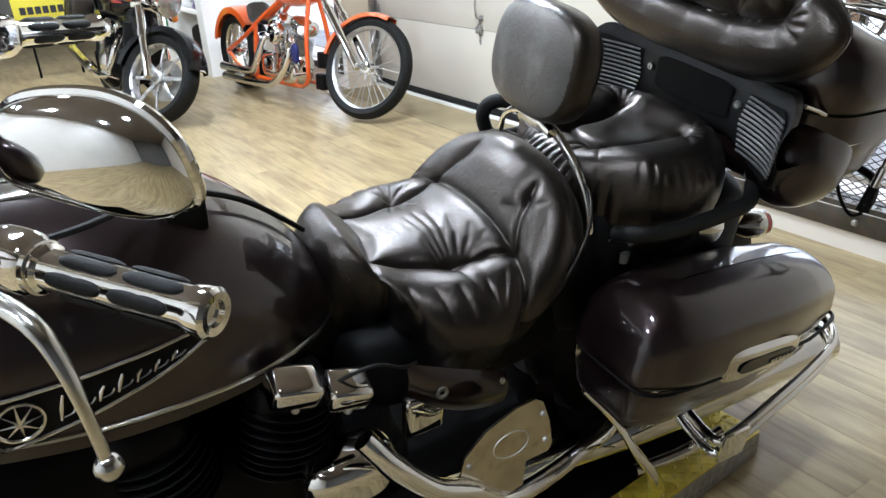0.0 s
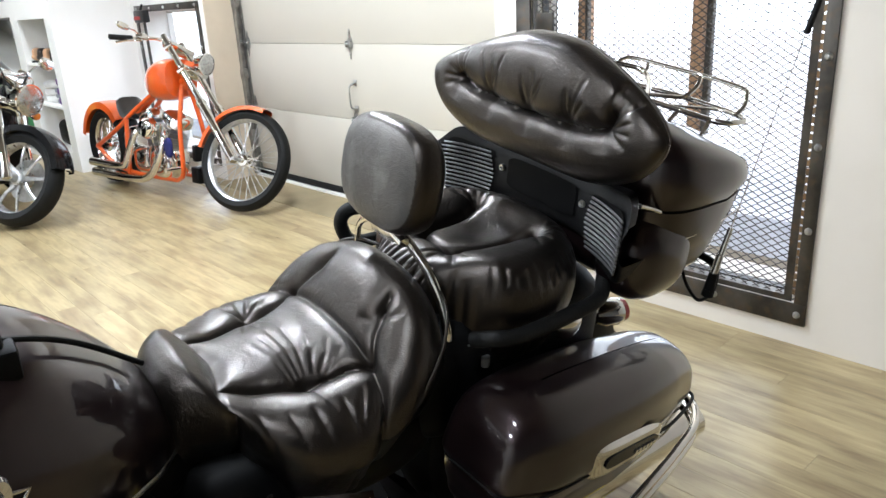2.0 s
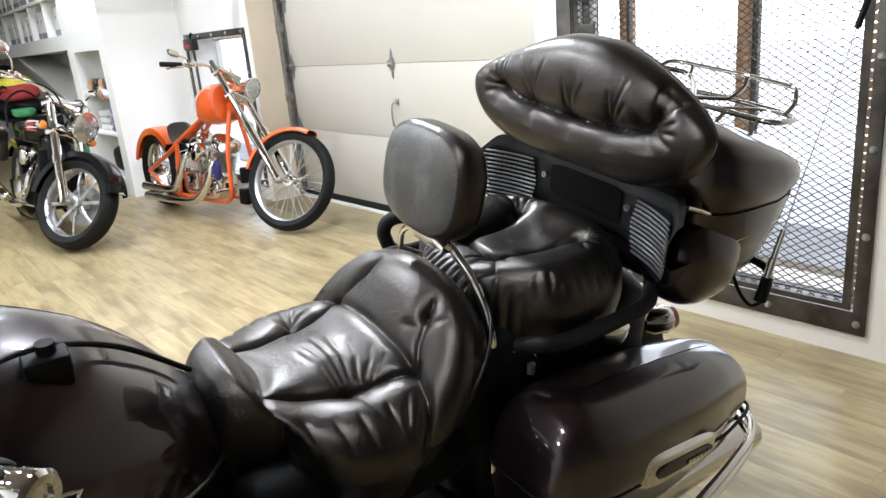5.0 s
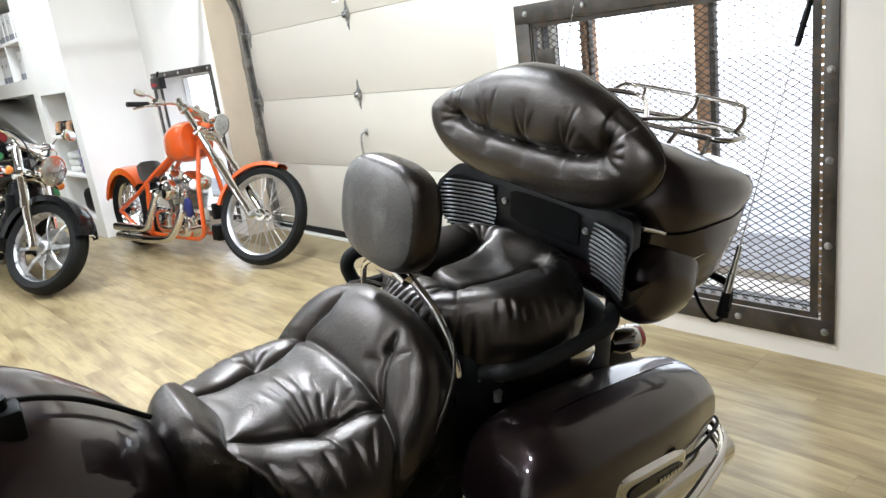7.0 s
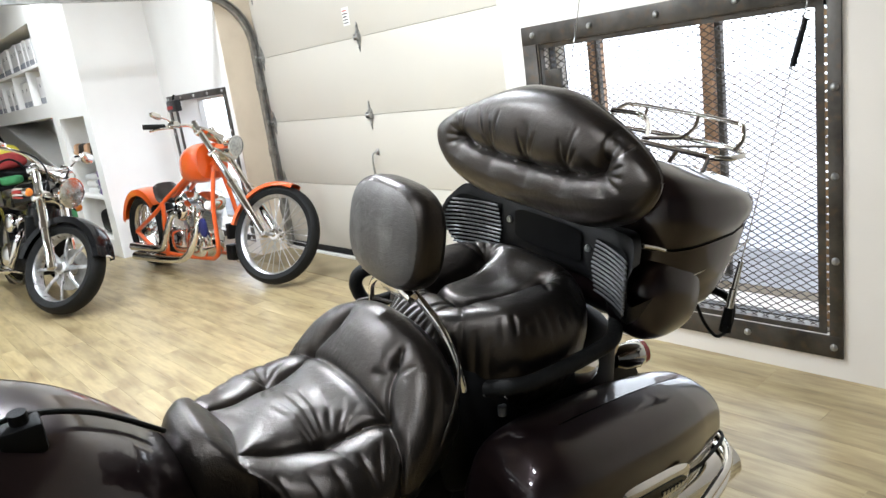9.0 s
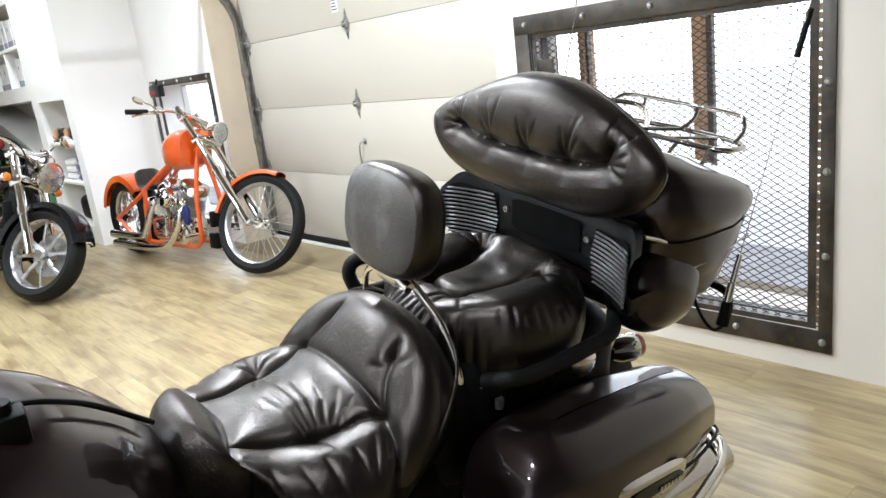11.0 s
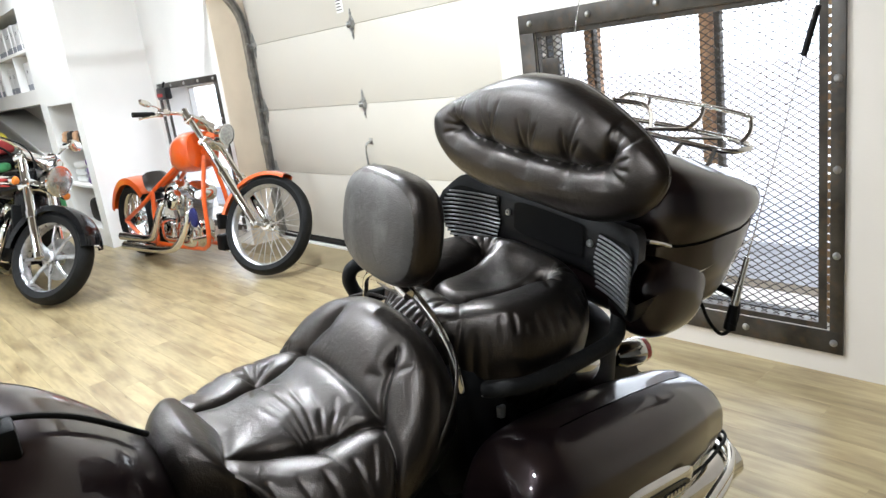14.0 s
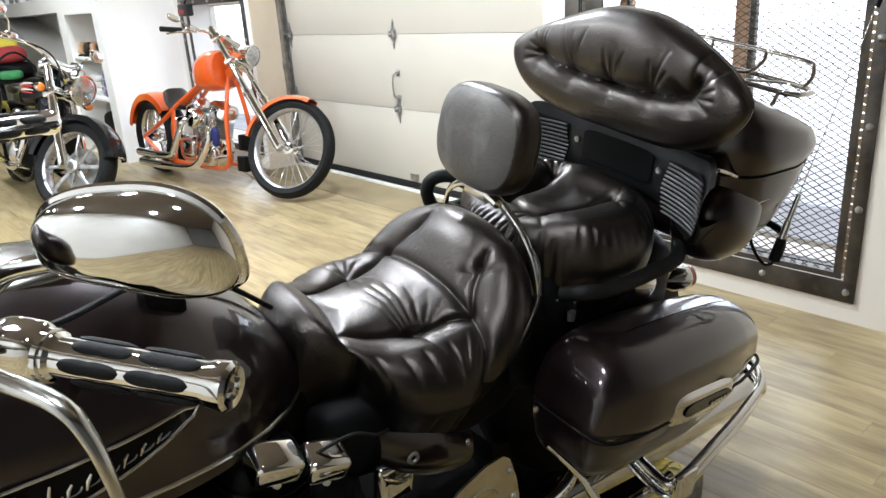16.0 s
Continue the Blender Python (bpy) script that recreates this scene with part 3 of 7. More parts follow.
def build_window(name, op, frame_w, label, mesh_on=True, right_w=None):
    x0, x1, z0, z1 = op
    w = tagged(new(name), label, "window", kind="structure")
    y = WALL_Y - 0.012
    fr = Mesh()
    f = frame_w
    fr_w = right_w or f
    fr.box((x0 - f, y, z1), (x1 + fr_w, y + 0.012 - 0.001, z1 + f), 0.002).box((x0 - f, y, z0 - f), (x1 + fr_w, y + 0.011, z0), 0.002)
    fr.box((x0 - f, y, z0), (x0, y + 0.011, z1), 0.002).box((x1, y, z0), (x1 + fr_w, y + 0.011, z1), 0.002)
    frame_part = part("window_frame", fr, M_STEEL, w, "dark rusty flat steel frame bolted to the wall")
    inner = Mesh()
    g = 0.022
    yy = WALL_Y + 0.004
    if mesh_on:
        inner.box((x0, yy, z0), (x0 + 0.008, yy + 0.03, z1)).box((x1 - 0.045, yy, z0), (x1 - 0.016, yy + 0.006, z1))
        inner.box((x0 + 0.008, yy, z0), (x1 - 0.045, yy + 0.05, z0 + g)).box((x0 + 0.008, yy, z1 - g), (x1 - 0.045, yy + 0.05, z1))
    else:
        inner.box((x0 + 0.012, yy + 0.02, z0), (x0 + 0.03, yy + 0.04, z1)).box((x1 - 0.03, yy + 0.02, z0), (x1 - 0.012, yy + 0.04, z1))
    part("angle_iron", inner, M_STEEL, w)
    nb = 5
    for i in range(nb):
        t = 0.02 + 0.96 * i / (nb - 1)
        X, Z = x0 - f / 2 + t * (x1 - x0 + f), z0 - f / 2 + t * (z1 - z0 + f)
        part("bolt", bolt(X, y, z1 + f / 2), M_ZINC, frame_part)
        part("bolt", bolt(X, y, z0 - f / 2), M_ZINC, frame_part)
        if 0 < i < nb - 1:
            part("bolt", bolt(x0 - f / 2, y, Z), M_ZINC, frame_part)
            part("bolt", bolt(x1 + fr_w / 2, y, Z), M_ZINC, frame_part)
    # glazing bars and pane at the outer side
    yo = WALL_Y + (0.075 if mesh_on else 0.26)
    bars = Mesh()
    for a, b in (((x0, z0), (x0 + 0.008, z1)), ((x1 - 0.012, z0), (x1, z1)), ((x0 + 0.008, z0), (x1 - 0.012, z0 + 0.02)), ((x0 + 0.008, z1 - 0.02), (x1 - 0.012, z1))):
        bars.box((a[0], yo, a[1]), (b[0], yo + 0.04, b[1]))
    part("outer_sash", bars, M_GREYPL if mesh_on else M_WHITE, w)
    sill = Mesh().box((x0, WALL_Y + 0.06, z0 - 0.012), (x1, WALL_Y + 0.258, z0 + 0.012), 0.003)
    part("window_sill", sill, M_CREAM, w)
    if mesh_on:
        # expanded metal: one zigzag strand a row
        dx, dz, t = 0.046, 0.0285, 0.0041
        mesh = Mesh()
        nx, nz = int((x1 - x0) / dx) + 1, int((z1 - z0) / dz) + 1
        ym = WALL_Y + 0.02
        for j in range(nz):
            zc = z0 + (j + 0.5) * dz
            if zc + dz / 2 > z1:
                break
            for sgn in (-1, 1):
                v, q = [], []
                for i in range(2 * nx + 1):
                    X = min(x0 + i * dx / 2, x1)
                    Z = zc + sgn * (dz / 2 if i % 2 else 0.0015)
                    v += [(X, ym, Z - t / 2), (X, ym, Z + t / 2), (X, ym + 0.0025, Z + t / 2), (X, ym + 0.0025, Z - t / 2)]
                for i in range(2 * nx):
                    for k in range(4):
                        q.append((4 * i + k, 4 * i + (k + 1) % 4, 4 * i + 4 + (k + 1) % 4, 4 * i + 4 + k))
                mesh.add(v, q)
        g2 = part("expanded_mesh", mesh, M_STEEL, w, "dark expanded steel mesh screen", smooth=False)
        tagged(g2, kind="stuff")
        rungs = Mesh().box((x1 - 0.0055, yy + 0.001, z0), (x1 + 0.001, yy + 0.005, z1))
        z = z0 + 0.03
        while z < z1 - 0.03:
            rungs.box((x1 - 0.0155, yy + 0.0005, z), (x1 + 0.001, yy + 0.0055, z + 0.0225))
            z += 0.031
        part("slotted_angle", rungs, M_RUST, w, "slotted rusty steel angle beside the mesh", smooth=False)
        post = Mesh()
        px = x1 - 0.06
        post.box((px, WALL_Y + 0.055, z0 + 0.023), (px + 0.018, WALL_Y + 0.07, z1 - 0.023), 0.002)
        part("slotted_bar", post, M_RUST, w, "rusty upright bar behind the mesh")
        latch = Mesh().box((x0 + 0.025, WALL_Y + 0.002, 1.15), (x0 + 0.12, WALL_Y + 0.018, 1.25), 0.003)
        part("latch_box", latch, M_STEEL, w, "dark steel latch box on the mesh")
    return w


def build_lamps():
    for x, y, power in LAMPS:
        lamp = empty("ceiling_light", Matrix.Translation((x, y, CEILING)), "round white ceiling downlight", "ceiling light", "ceiling lights")
        part("housing", Mesh().lathe([(0.0, -0.001), (0.15, -0.001), (0.15, -0.04), (0.135, -0.05), (0.13, -0.035)], (0, 0, 0), (0, 0, 1), 24), M_WHITE, lamp)
        part("diffuser", Mesh().lathe([(0.13, -0.03), (0.0, -0.03)], (0, 0, 0), (0, 0, 1), 24), M_LAMP, lamp)
        data = bpy.data.lights.new("downlight", "AREA")
        data.shape, data.size, data.energy, data.color = "DISK", 0.24, power, LAMP_COLOUR
        new("downlight", data).matrix_world = Matrix.Translation((x, y, CEILING - 0.055))


build_room()
build_ground()
build_sectional_door()
build_track()
build_window("window_1", WIN, 0.085, "steel framed window with an expanded mesh screen", True, 0.046)
build_window("window_2", SMALL, 0.055, "steel framed window behind the orange chopper", False)
build_lamps()
slab("door_apron", (DOOR_L, WALL_Y - 0.12, -0.005), (DOOR_R, DOOR_Y + 0.06, 0.0025), M_MAT, "plain brown apron floor before the door", category="floor")


# ---- the touring motorcycle ----
# its own axes: x to the machine's left, y to the rear, z up; it leans on its side stand
BIKE = Matrix.Translation((-0.22, 0, 0)) @ pose(0, 0, 0, 0, 0, -5) @ pose(0, 0, 0, 0, 10, 0)
bike = empty("touring_motorcycle", BIKE, "black cherry touring motorcycle with tufted black leather seats", "motorcycle")


def sym(fn):
    for s in (1, -1):
        fn(s)


def build_seats():
    # rider's saddle: an arched front bolster, a dished seat and a raised lip behind
    nv, nu = 260, 280
    y = np.linspace(-0.272, 0.25, nv)
    zc = interp(y, [-0.272, -0.255, -0.225, -0.19, -0.15, -0.06, 0.03, 0.075, 0.12, 0.165, 0.205, 0.235, 0.25],
                [0.74, 0.80, 0.836, 0.83, 0.797, 0.780, 0.792, 0.824, 0.872, 0.897, 0.886, 0.835, 0.76])
    hw = interp(y, [-0.272, -0.24, -0.19, -0.12, -0.04, 0.05, 0.12, 0.18, 0.22, 0.25], [0.085, 0.112, 0.158, 0.222, 0.250, 0.250, 0.236, 0.202, 0.163, 0.11])
    drop = interp(y, [-0.272, -0.22, -0.15, -0.05, 0.05, 0.13, 0.2, 0.25], [0.08, 0.13, 0.12, 0.11, 0.12, 0.15, 0.17, 0.12])
    u = np.linspace(-1.28, 1.28, nu)
    round_ = 0.60 + 0.16 * smoothstep(0.04, 0.14, y)
    P = np.zeros((nv, nu, 3))
    for i, t in enumerate(u):
        a = np.clip(t, -1, 1) * np.pi / 2
        over = max(0, abs(t) - 1) / 0.28
        P[:, i, 0] = np.sign(t) * hw * abs(math.sin(a)) ** 0.85 * (1 - 0.22 * over)
        P[:, i, 1] = y
        P[:, i, 2] = zc - drop * (1 - max(0.0, math.cos(a)) ** round_) - 0.10 * over
    P[..., 1] += 0.30 * (zc[:, None] - P[..., 2]) * smoothstep(0.12, -0.24, P[..., 1])
    X, Y = P[..., 0].copy(), P[..., 1].copy()
    d = np.zeros_like(X)
    # sewn lines: front joint, fold under the lip, one bowed line a side through a button, short pulls on the lip
    arc = np.linspace(-0.27, 0.27, 25)
    joint = [(x, -0.140 - 0.14 * abs(x) - 0.8 * x * x) for x in arc]
    fold = [(x, 0.062 - 0.25 * x * x) for x in arc]
    sides = [[(s * 0.080, -0.156), (s * 0.096, -0.105), (s * 0.110, -0.066), (s * 0.119, -0.036), (s * 0.122, -0.004), (s * 0.130, 0.030), (s * 0.150, 0.055)] for s in (-1, 1)]
    pulls = [[(s * 0.152, 0.058), (s * 0.122, 0.086), (s * 0.108, 0.110), (s * 0.100, 0.136)] for s in (-1, 1)]
    seams = line_distance(X, Y, [joint, fold] + sides)
    d += pillow(seams, 0.015, 0.010) + pillow(seams, 0.015, 0.060)
    rp = line_distance(X, Y, pulls)
    d += pillow(rp, 0.008, 0.007) + pillow(rp, 0.012, 0.035)
    # the stuffing of the middle panel and of the side rolls swells between the seams
    d += 0.010 * np.exp(-(X / 0.075) ** 2 - ((Y + 0.045) / 0.07) ** 2)
    for s in (-1, 1):
        d += 0.008 * np.exp(-((X - s * 0.185) / 0.045) ** 2 - ((Y + 0.03) / 0.09) ** 2)
        d += tuft(X, Y, (s * 0.119, -0.036), 0.012, 0.018, 9, 0.0, 0.05)
        d += tuft(X, Y, (s * 0.106, 0.112), 0.012, 0.014, 7, 0.0, 0.035)
        d += tuft(X, Y, (s * 0.152, 0.057), 0.010, 0.014, 7, 0.0, 0.035)
        for k, (x0, y0, x1, y1) in enumerate(((0.125, -0.165, 0.185, -0.15), (0.150, -0.135, 0.210, -0.13), (0.165, -0.095, 0.225, -0.085), (0.175, -0.055, 0.235, -0.05), (0.132, -0.034, 0.200, -0.022), (0.18, -0.005, 0.24, -0.005), (0.17, 0.055, 0.240, 0.022), (0.18, 0.035, 0.235, 0.005), (0.165, 0.066, 0.225, 0.055))):
            d += crease(X, Y, (s * x0, y0), (s * x1, y1), 0.0036 if k % 2 else 0.0026, 0.0058)
    # folds fanned out from the buttons across the middle panel and onto the rolls
    for x0, y0, x1, y1, dep in ((0.104, -0.054, -0.008, -0.078, 0.0040), (0.100, -0.046, -0.026, -0.056, 0.0052), (0.098, -0.036, -0.038, -0.034, 0.0062), (0.098, -0.026, -0.028, -0.008, 0.0058), (0.102, -0.014, 0.000, 0.020, 0.0062), (0.108, -0.006, 0.046, 0.040, 0.0052), (0.115, 0.000, 0.086, 0.046, 0.0042)):
        m0 = ((x0 + x1) / 2, (y0 + y1) / 2 + 0.006)
        d += crease(X, Y, (x0, y0), m0, dep * 0.62, 0.0046) + crease(X, Y, m0, (x1, y1), dep * 0.36, 0.0050)
    for x1, y1 in ((-0.17, -0.06), (-0.185, -0.03), (-0.18, -0.005), (-0.165, 0.018)):
        d += crease(X, Y, (-0.130, -0.034), (x1, y1), 0.0048, 0.0045)
    for x0, y0, x1, y1 in ((-0.098, -0.048, -0.050, -0.068), (-0.100, -0.036, -0.058, -0.040), (-0.104, -0.022, -0.066, -0.010)):
        d += crease(X, Y, (x0, y0), (x1, y1), 0.0036, 0.0042)
    for x0, y0, x1, y1 in ((-0.205, 0.052, -0.238, 0.020), (-0.200, 0.064, -0.236, 0.066), (0.118, 0.100, 0.150, 0.140), (0.104, 0.094, 0.070, 0.086)):
        d += crease(X, Y, (x0, y0), (x1, y1), 0.0042, 0.0050)
    N = normals(P)
    P += N * d[..., None] * np.sign(N[nv // 2, nu // 2, 2])
    part("rider_seat", Mesh().grid(P), M_LEATHER, bike, "tufted black leather rider's seat", angle=80)
    # piping where the saddle's back wraps round
    for s in (1, -1):
        pts = [(s * 0.222, 0.10, 0.70), (s * 0.226, 0.14, 0.76), (s * 0.205, 0.185, 0.815), (s * 0.155, 0.222, 0.852), (s * 0.08, 0.243, 0.862), (0.0, 0.248, 0.864)]
        part("piping", Mesh().tube(pts, 0.0032, 8, smooth=6), M_LEATHER, bike)

    # passenger's seat: a fat roll round a sunken middle, pulled in at four buttons, with a gathered nose
    nt, nr = 420, 190
    th = np.linspace(0, 2 * np.pi, nt, endpoint=False)
    tt = np.linspace(0.0, 1.4, nr)
    T, H = np.meshgrid(tt, th, indexing="ij")
    c, s = np.cos(H), np.sin(H)
    sp = lambda q, k: np.sign(q) * np.abs(q) ** k
    rad = np.where(T < 1, np.sin(np.clip(T, 0, 1) * np.pi / 2) ** 1.05, 1 - 0.16 * (np.clip(T - 1, 0, 1) / 0.4) ** 1.5)
    back = np.where(s > 0, 0.185, 0.235)
    X = 0.226 * sp(c, 0.82) * rad
    Y = 0.412 + back * sp(s, 0.86) * rad
    nose = smoothstep(0.34, 0.21, Y)
    X = X * (1 - 0.40 * nose)
    Z = interp(T, [0, 0.25, 0.42, 0.55, 0.68, 0.8, 0.9, 1.0, 1.2, 1.4], [0.900, 0.905, 0.913, 0.912, 0.898, 0.874, 0.846, 0.808, 0.745, 0.69]) - 0.030 * nose + 0.010 * smoothstep(0.42, 0.58, Y)
    P = np.stack([X, Y, Z], -1)
    d = np.zeros_like(X)
    d -= 0.020 * np.exp(-(X / 0.06) ** 2 - ((Y - 0.44) / 0.09) ** 2)
    front_y = 0.318
    creases = [[(-0.045, front_y + 0.004), (0.0, front_y), (0.045, front_y + 0.004)]]
    for q in (-1, 1):
        creases.append([(q * 0.045, front_y + 0.004), (q * 0.060, 0.36), (q * 0.066, 0.41), (q * 0.072, 0.455), (q * 0.090, 0.492)])
    rc = line_distance(X, Y, creases)
    inside = smoothstep(0.075, 0.045, np.abs(X)) * smoothstep(0.31, 0.35, Y) * smoothstep(0.55, 0.48, Y)
    d += pillow(rc, 0.018, 0.010) + pillow(rc, 0.022, 0.055) * (1 - 0.5 * inside) - 0.007 * inside
    buttons = [(-0.088, 0.492), (0.088, 0.492), (-0.045, front_y), (0.045, front_y)]
    for q in buttons:
        d += tuft(X, Y, q, 0.016, 0.016, 9, 0.0, 0.04)
    for q, ws in ((buttons[1], (-0.55, -0.1, 0.4, 0.85, 1.25, 1.7)), (buttons[0], (1.5, 1.9, 2.4, 2.9, 3.4)), (buttons[3], (-2.0, -1.55, -1.1, -0.65, -0.15)), (buttons[2], (-3.0, -2.5, -2.1, -1.6, -1.2))):
        for k, w in enumerate(ws):
            far_r = 0.062 + 0.02 * math.sin(k * 2.1 + 1)
            d += crease(X, Y, (q[0] + 0.010 * math.cos(w), q[1] + 0.010 * math.sin(w)), (q[0] + far_r * math.cos(w), q[1] + far_r * math.sin(w)), 0.0036, 0.0056)
    # gathers round the foot of the roll and down the nose
    for k in range(26):
        w = -1.45 + 0.128 * k
        q = (0.222 * math.cos(w), 0.412 + 0.205 * math.sin(w))
        g = 0.90 - 0.05 * math.sin(k * 1.9)
        d += crease(X, Y, q, (q[0] * g, 0.412 + (q[1] - 0.412) * g), 0.0030 + 0.0012 * math.sin(k * 1.7), 0.0056)
    for k in range(15):
        xk = -0.14 + 0.02 * k
        d += crease(X, Y, (xk, 0.170), (xk * 0.92, 0.250), 0.0050, 0.0050)
    N = normals(P)
    N = N * np.sign(N[nr // 3, nt // 4, 2])
    k = smoothstep(0.02, 0.15, T)[..., None]
    P += (N * k + np.array((0, 0, 1.0)) * (1 - k)) * d[..., None]
    part("passenger_seat", Mesh().grid(P, wrap=True), M_LEATHER, bike, "round tufted black leather passenger seat", angle=80)

    # passenger's backrest: a gabled cushion, its upper and lower rolls drawn together along a buttoned seam
    nx, nc = 330, 260
    half = 0.316
    U = np.linspace(-1, 1, nx)
    W = np.linspace(0, 2 * np.pi, nc, endpoint=False)
    xs = half * np.sin(U * np.pi / 2)
    ax_ = np.abs(xs)
    ends = np.clip(1 - (ax_ / half) ** 9, 0, 1) ** 0.5
    zt = interp(ax_, [0, 0.05, 0.12, 0.18, 0.24, 0.29, half], [1.272, 1.270, 1.252, 1.230, 1.208, 1.192, 1.184])
    zb = interp(ax_, [0, 0.08, 0.16, 0.22, 0.27, 0.30, half], [1.018, 1.018, 1.024, 1.040, 1.062, 1.084, 1.102])
    zm, hz = (zt + zb) / 2, (zt - zb) / 2 * ends
    deep = (0.074 - 0.020 * (ax_ / half) ** 2) * np.sqrt(np.clip(1 - (ax_ / half) ** 5, 0, 1))
    C, S_ = np.cos(W), np.sin(W)
    X = np.repeat(xs[:, None], nc, 1)
    Z = zm[:, None] + hz[:, None] * sp(S_, 0.82)[None, :]
    Yd = 0.570 - deep[:, None] * np.where(C > 0, 1.0, 0.72)[None, :] * sp(C, 0.82)[None, :] + 0.05 * (Z - 1.14) - 0.35 * X ** 2
    P = np.stack([X + 0.016, Yd, Z], -1)
    front = smoothstep(-0.15, 0.25, C)[None, :]
    seam = [(-0.215, 1.150), (-0.165, 1.136), (-0.10, 1.126), (0.0, 1.122), (0.10, 1.126), (0.165, 1.136), (0.196, 1.150), (0.204, 1.180)]
    buttons = [(-0.205, 1.146), (-0.105, 1.126), (0.0, 1.121), (0.105, 1.126), (0.195, 1.148)]
    r = line_distance(X, Z, [seam])
    d = pillow(r, 0.016, 0.011) + pillow(r, 0.024, 0.050)
    gathers = [[(x, z + 0.004), (x * 1.06, z + 0.040), (x * 1.10, z + 0.085)] for x, z in buttons]
    rg = line_distance(X, Z, gathers)
    d += 0.30 * pillow(rg, 0.018, 0.022) * smoothstep(1.30, 1.17, Z)
    for x, z in buttons:
        d += tuft(X, Z, (x, z), 0.006, 0.030, 8, 0.0, 0.04)
        for k, w in enumerate((1.15, 1.45, 1.85)):
            long = 0.085 + 0.020 * math.sin(3 * k + 40 * x)
            tilt = w - 1.6 * x
            d += crease(X, Z, (x + 0.010 * math.cos(tilt), z + 0.010 * math.sin(tilt)), (x + long * math.cos(tilt), z + long * math.sin(tilt)), 0.0036, 0.0042)
        d += crease(X, Z, (x, z - 0.004), (x * 1.05, z - 0.045), 0.0030, 0.020)
    for s in (-1, 1):
        for k, w in enumerate((-0.35, 0.05, 0.45)):
            d += crease(X, Z, (s * (0.197 + 0.01 * math.cos(w)), 1.147 + 0.01 * math.sin(w)), (s * (0.197 + 0.06 * math.cos(w)), 1.147 + 0.06 * math.sin(w)), 0.0050, 0.0055)
    N = normals(P)
    N = N * -np.sign(N[nx // 2, 0, 1])
    P += N * (d * front)[..., None]
    rest = part("passenger_backrest", Mesh().grid(P, wrap=True), M_LEATHER, bike, "thick tufted black leather passenger backrest", angle=80)
    # welt round the back of the cushion
    for s in (-1, 1):
        j = np.linspace(nx // 2 if s > 0 else 6, nx - 7 if s > 0 else nx // 2, 26).astype(int)
        part("piping", Mesh().tube([tuple(P[i, int(nc * 0.31)] + np.array((0, 0, 0.0005))) for i in j], 0.0026, 6), M_LEATHER, rest)

    # rider's backrest pad on its chrome hoop
    M = Matrix.Translation((-0.004, 0.208, 1.050)) @ pose(0, 0, 0, -9, 0, 0)
    back_pad = part("rider_backrest", Mesh().ball((0, 0, 0), (0.126, 0.100, 0.048), 0.70, 0.66, m=M @ pose(0, 0, 0, 90, 0, 0), nu=96, nv=48), M_LEATHER, bike, "worn black leather rider's backrest pad", angle=80)
    # the worn front panel, sewn on inside the piping
    nf, ng = 26, 72
    P = np.zeros((nf, ng, 3))
    for j in range(nf):
        k = 0.001 + 0.90 * j / (nf - 1)
        for i in range(ng):
            w = 2 * math.pi * i / ng
            cx, cz = np.sign(math.cos(w)) * abs(math.cos(w)) ** 0.70, np.sign(math.sin(w)) * abs(math.sin(w)) ** 0.70
            out = 0.048 * (1 - k ** (2 / 0.66)) ** 0.33 + 0.0012 * (1 - (k / 0.901) ** 8)
            P[j, i] = M @ Vector((0.126 * cx * k, -out, 0.100 * cz * k))
    part("front_panel", Mesh().grid(P, wrap=True), M_LEATHER_DULL, back_pad, "grey scuffed leather front panel", angle=80)
    hoop = [(0.156, 0.236, 0.745), (0.151, 0.234, 0.785), (0.131, 0.232, 0.838), (0.097, 0.228, 0.885), (0.060, 0.222, 0.915), (0.03, 0.214, 0.936), (-0.05, 0.212, 0.938), (-0.10, 0.216, 0.92), (-0.140, 0.226, 0.88), (-0.158, 0.234, 0.80), (-0.155, 0.24, 0.735)]
    bracket = part("backrest_hoop", Mesh().tube(hoop, 0.0085, 10, smooth=6, flat=0.7), M_CHROME, bike, "chrome backrest hoop")
    part("clamp", Mesh().box((-0.045, 0.19, 0.925), (0.03, 0.222, 0.953), 0.008), M_CHROME_DULL, bracket)
    part("clamp_bolt", Mesh().tube([(0.02, 0.2, 0.945), (0.055, 0.2, 0.935)], 0.011, 12), M_CHROME, bracket)


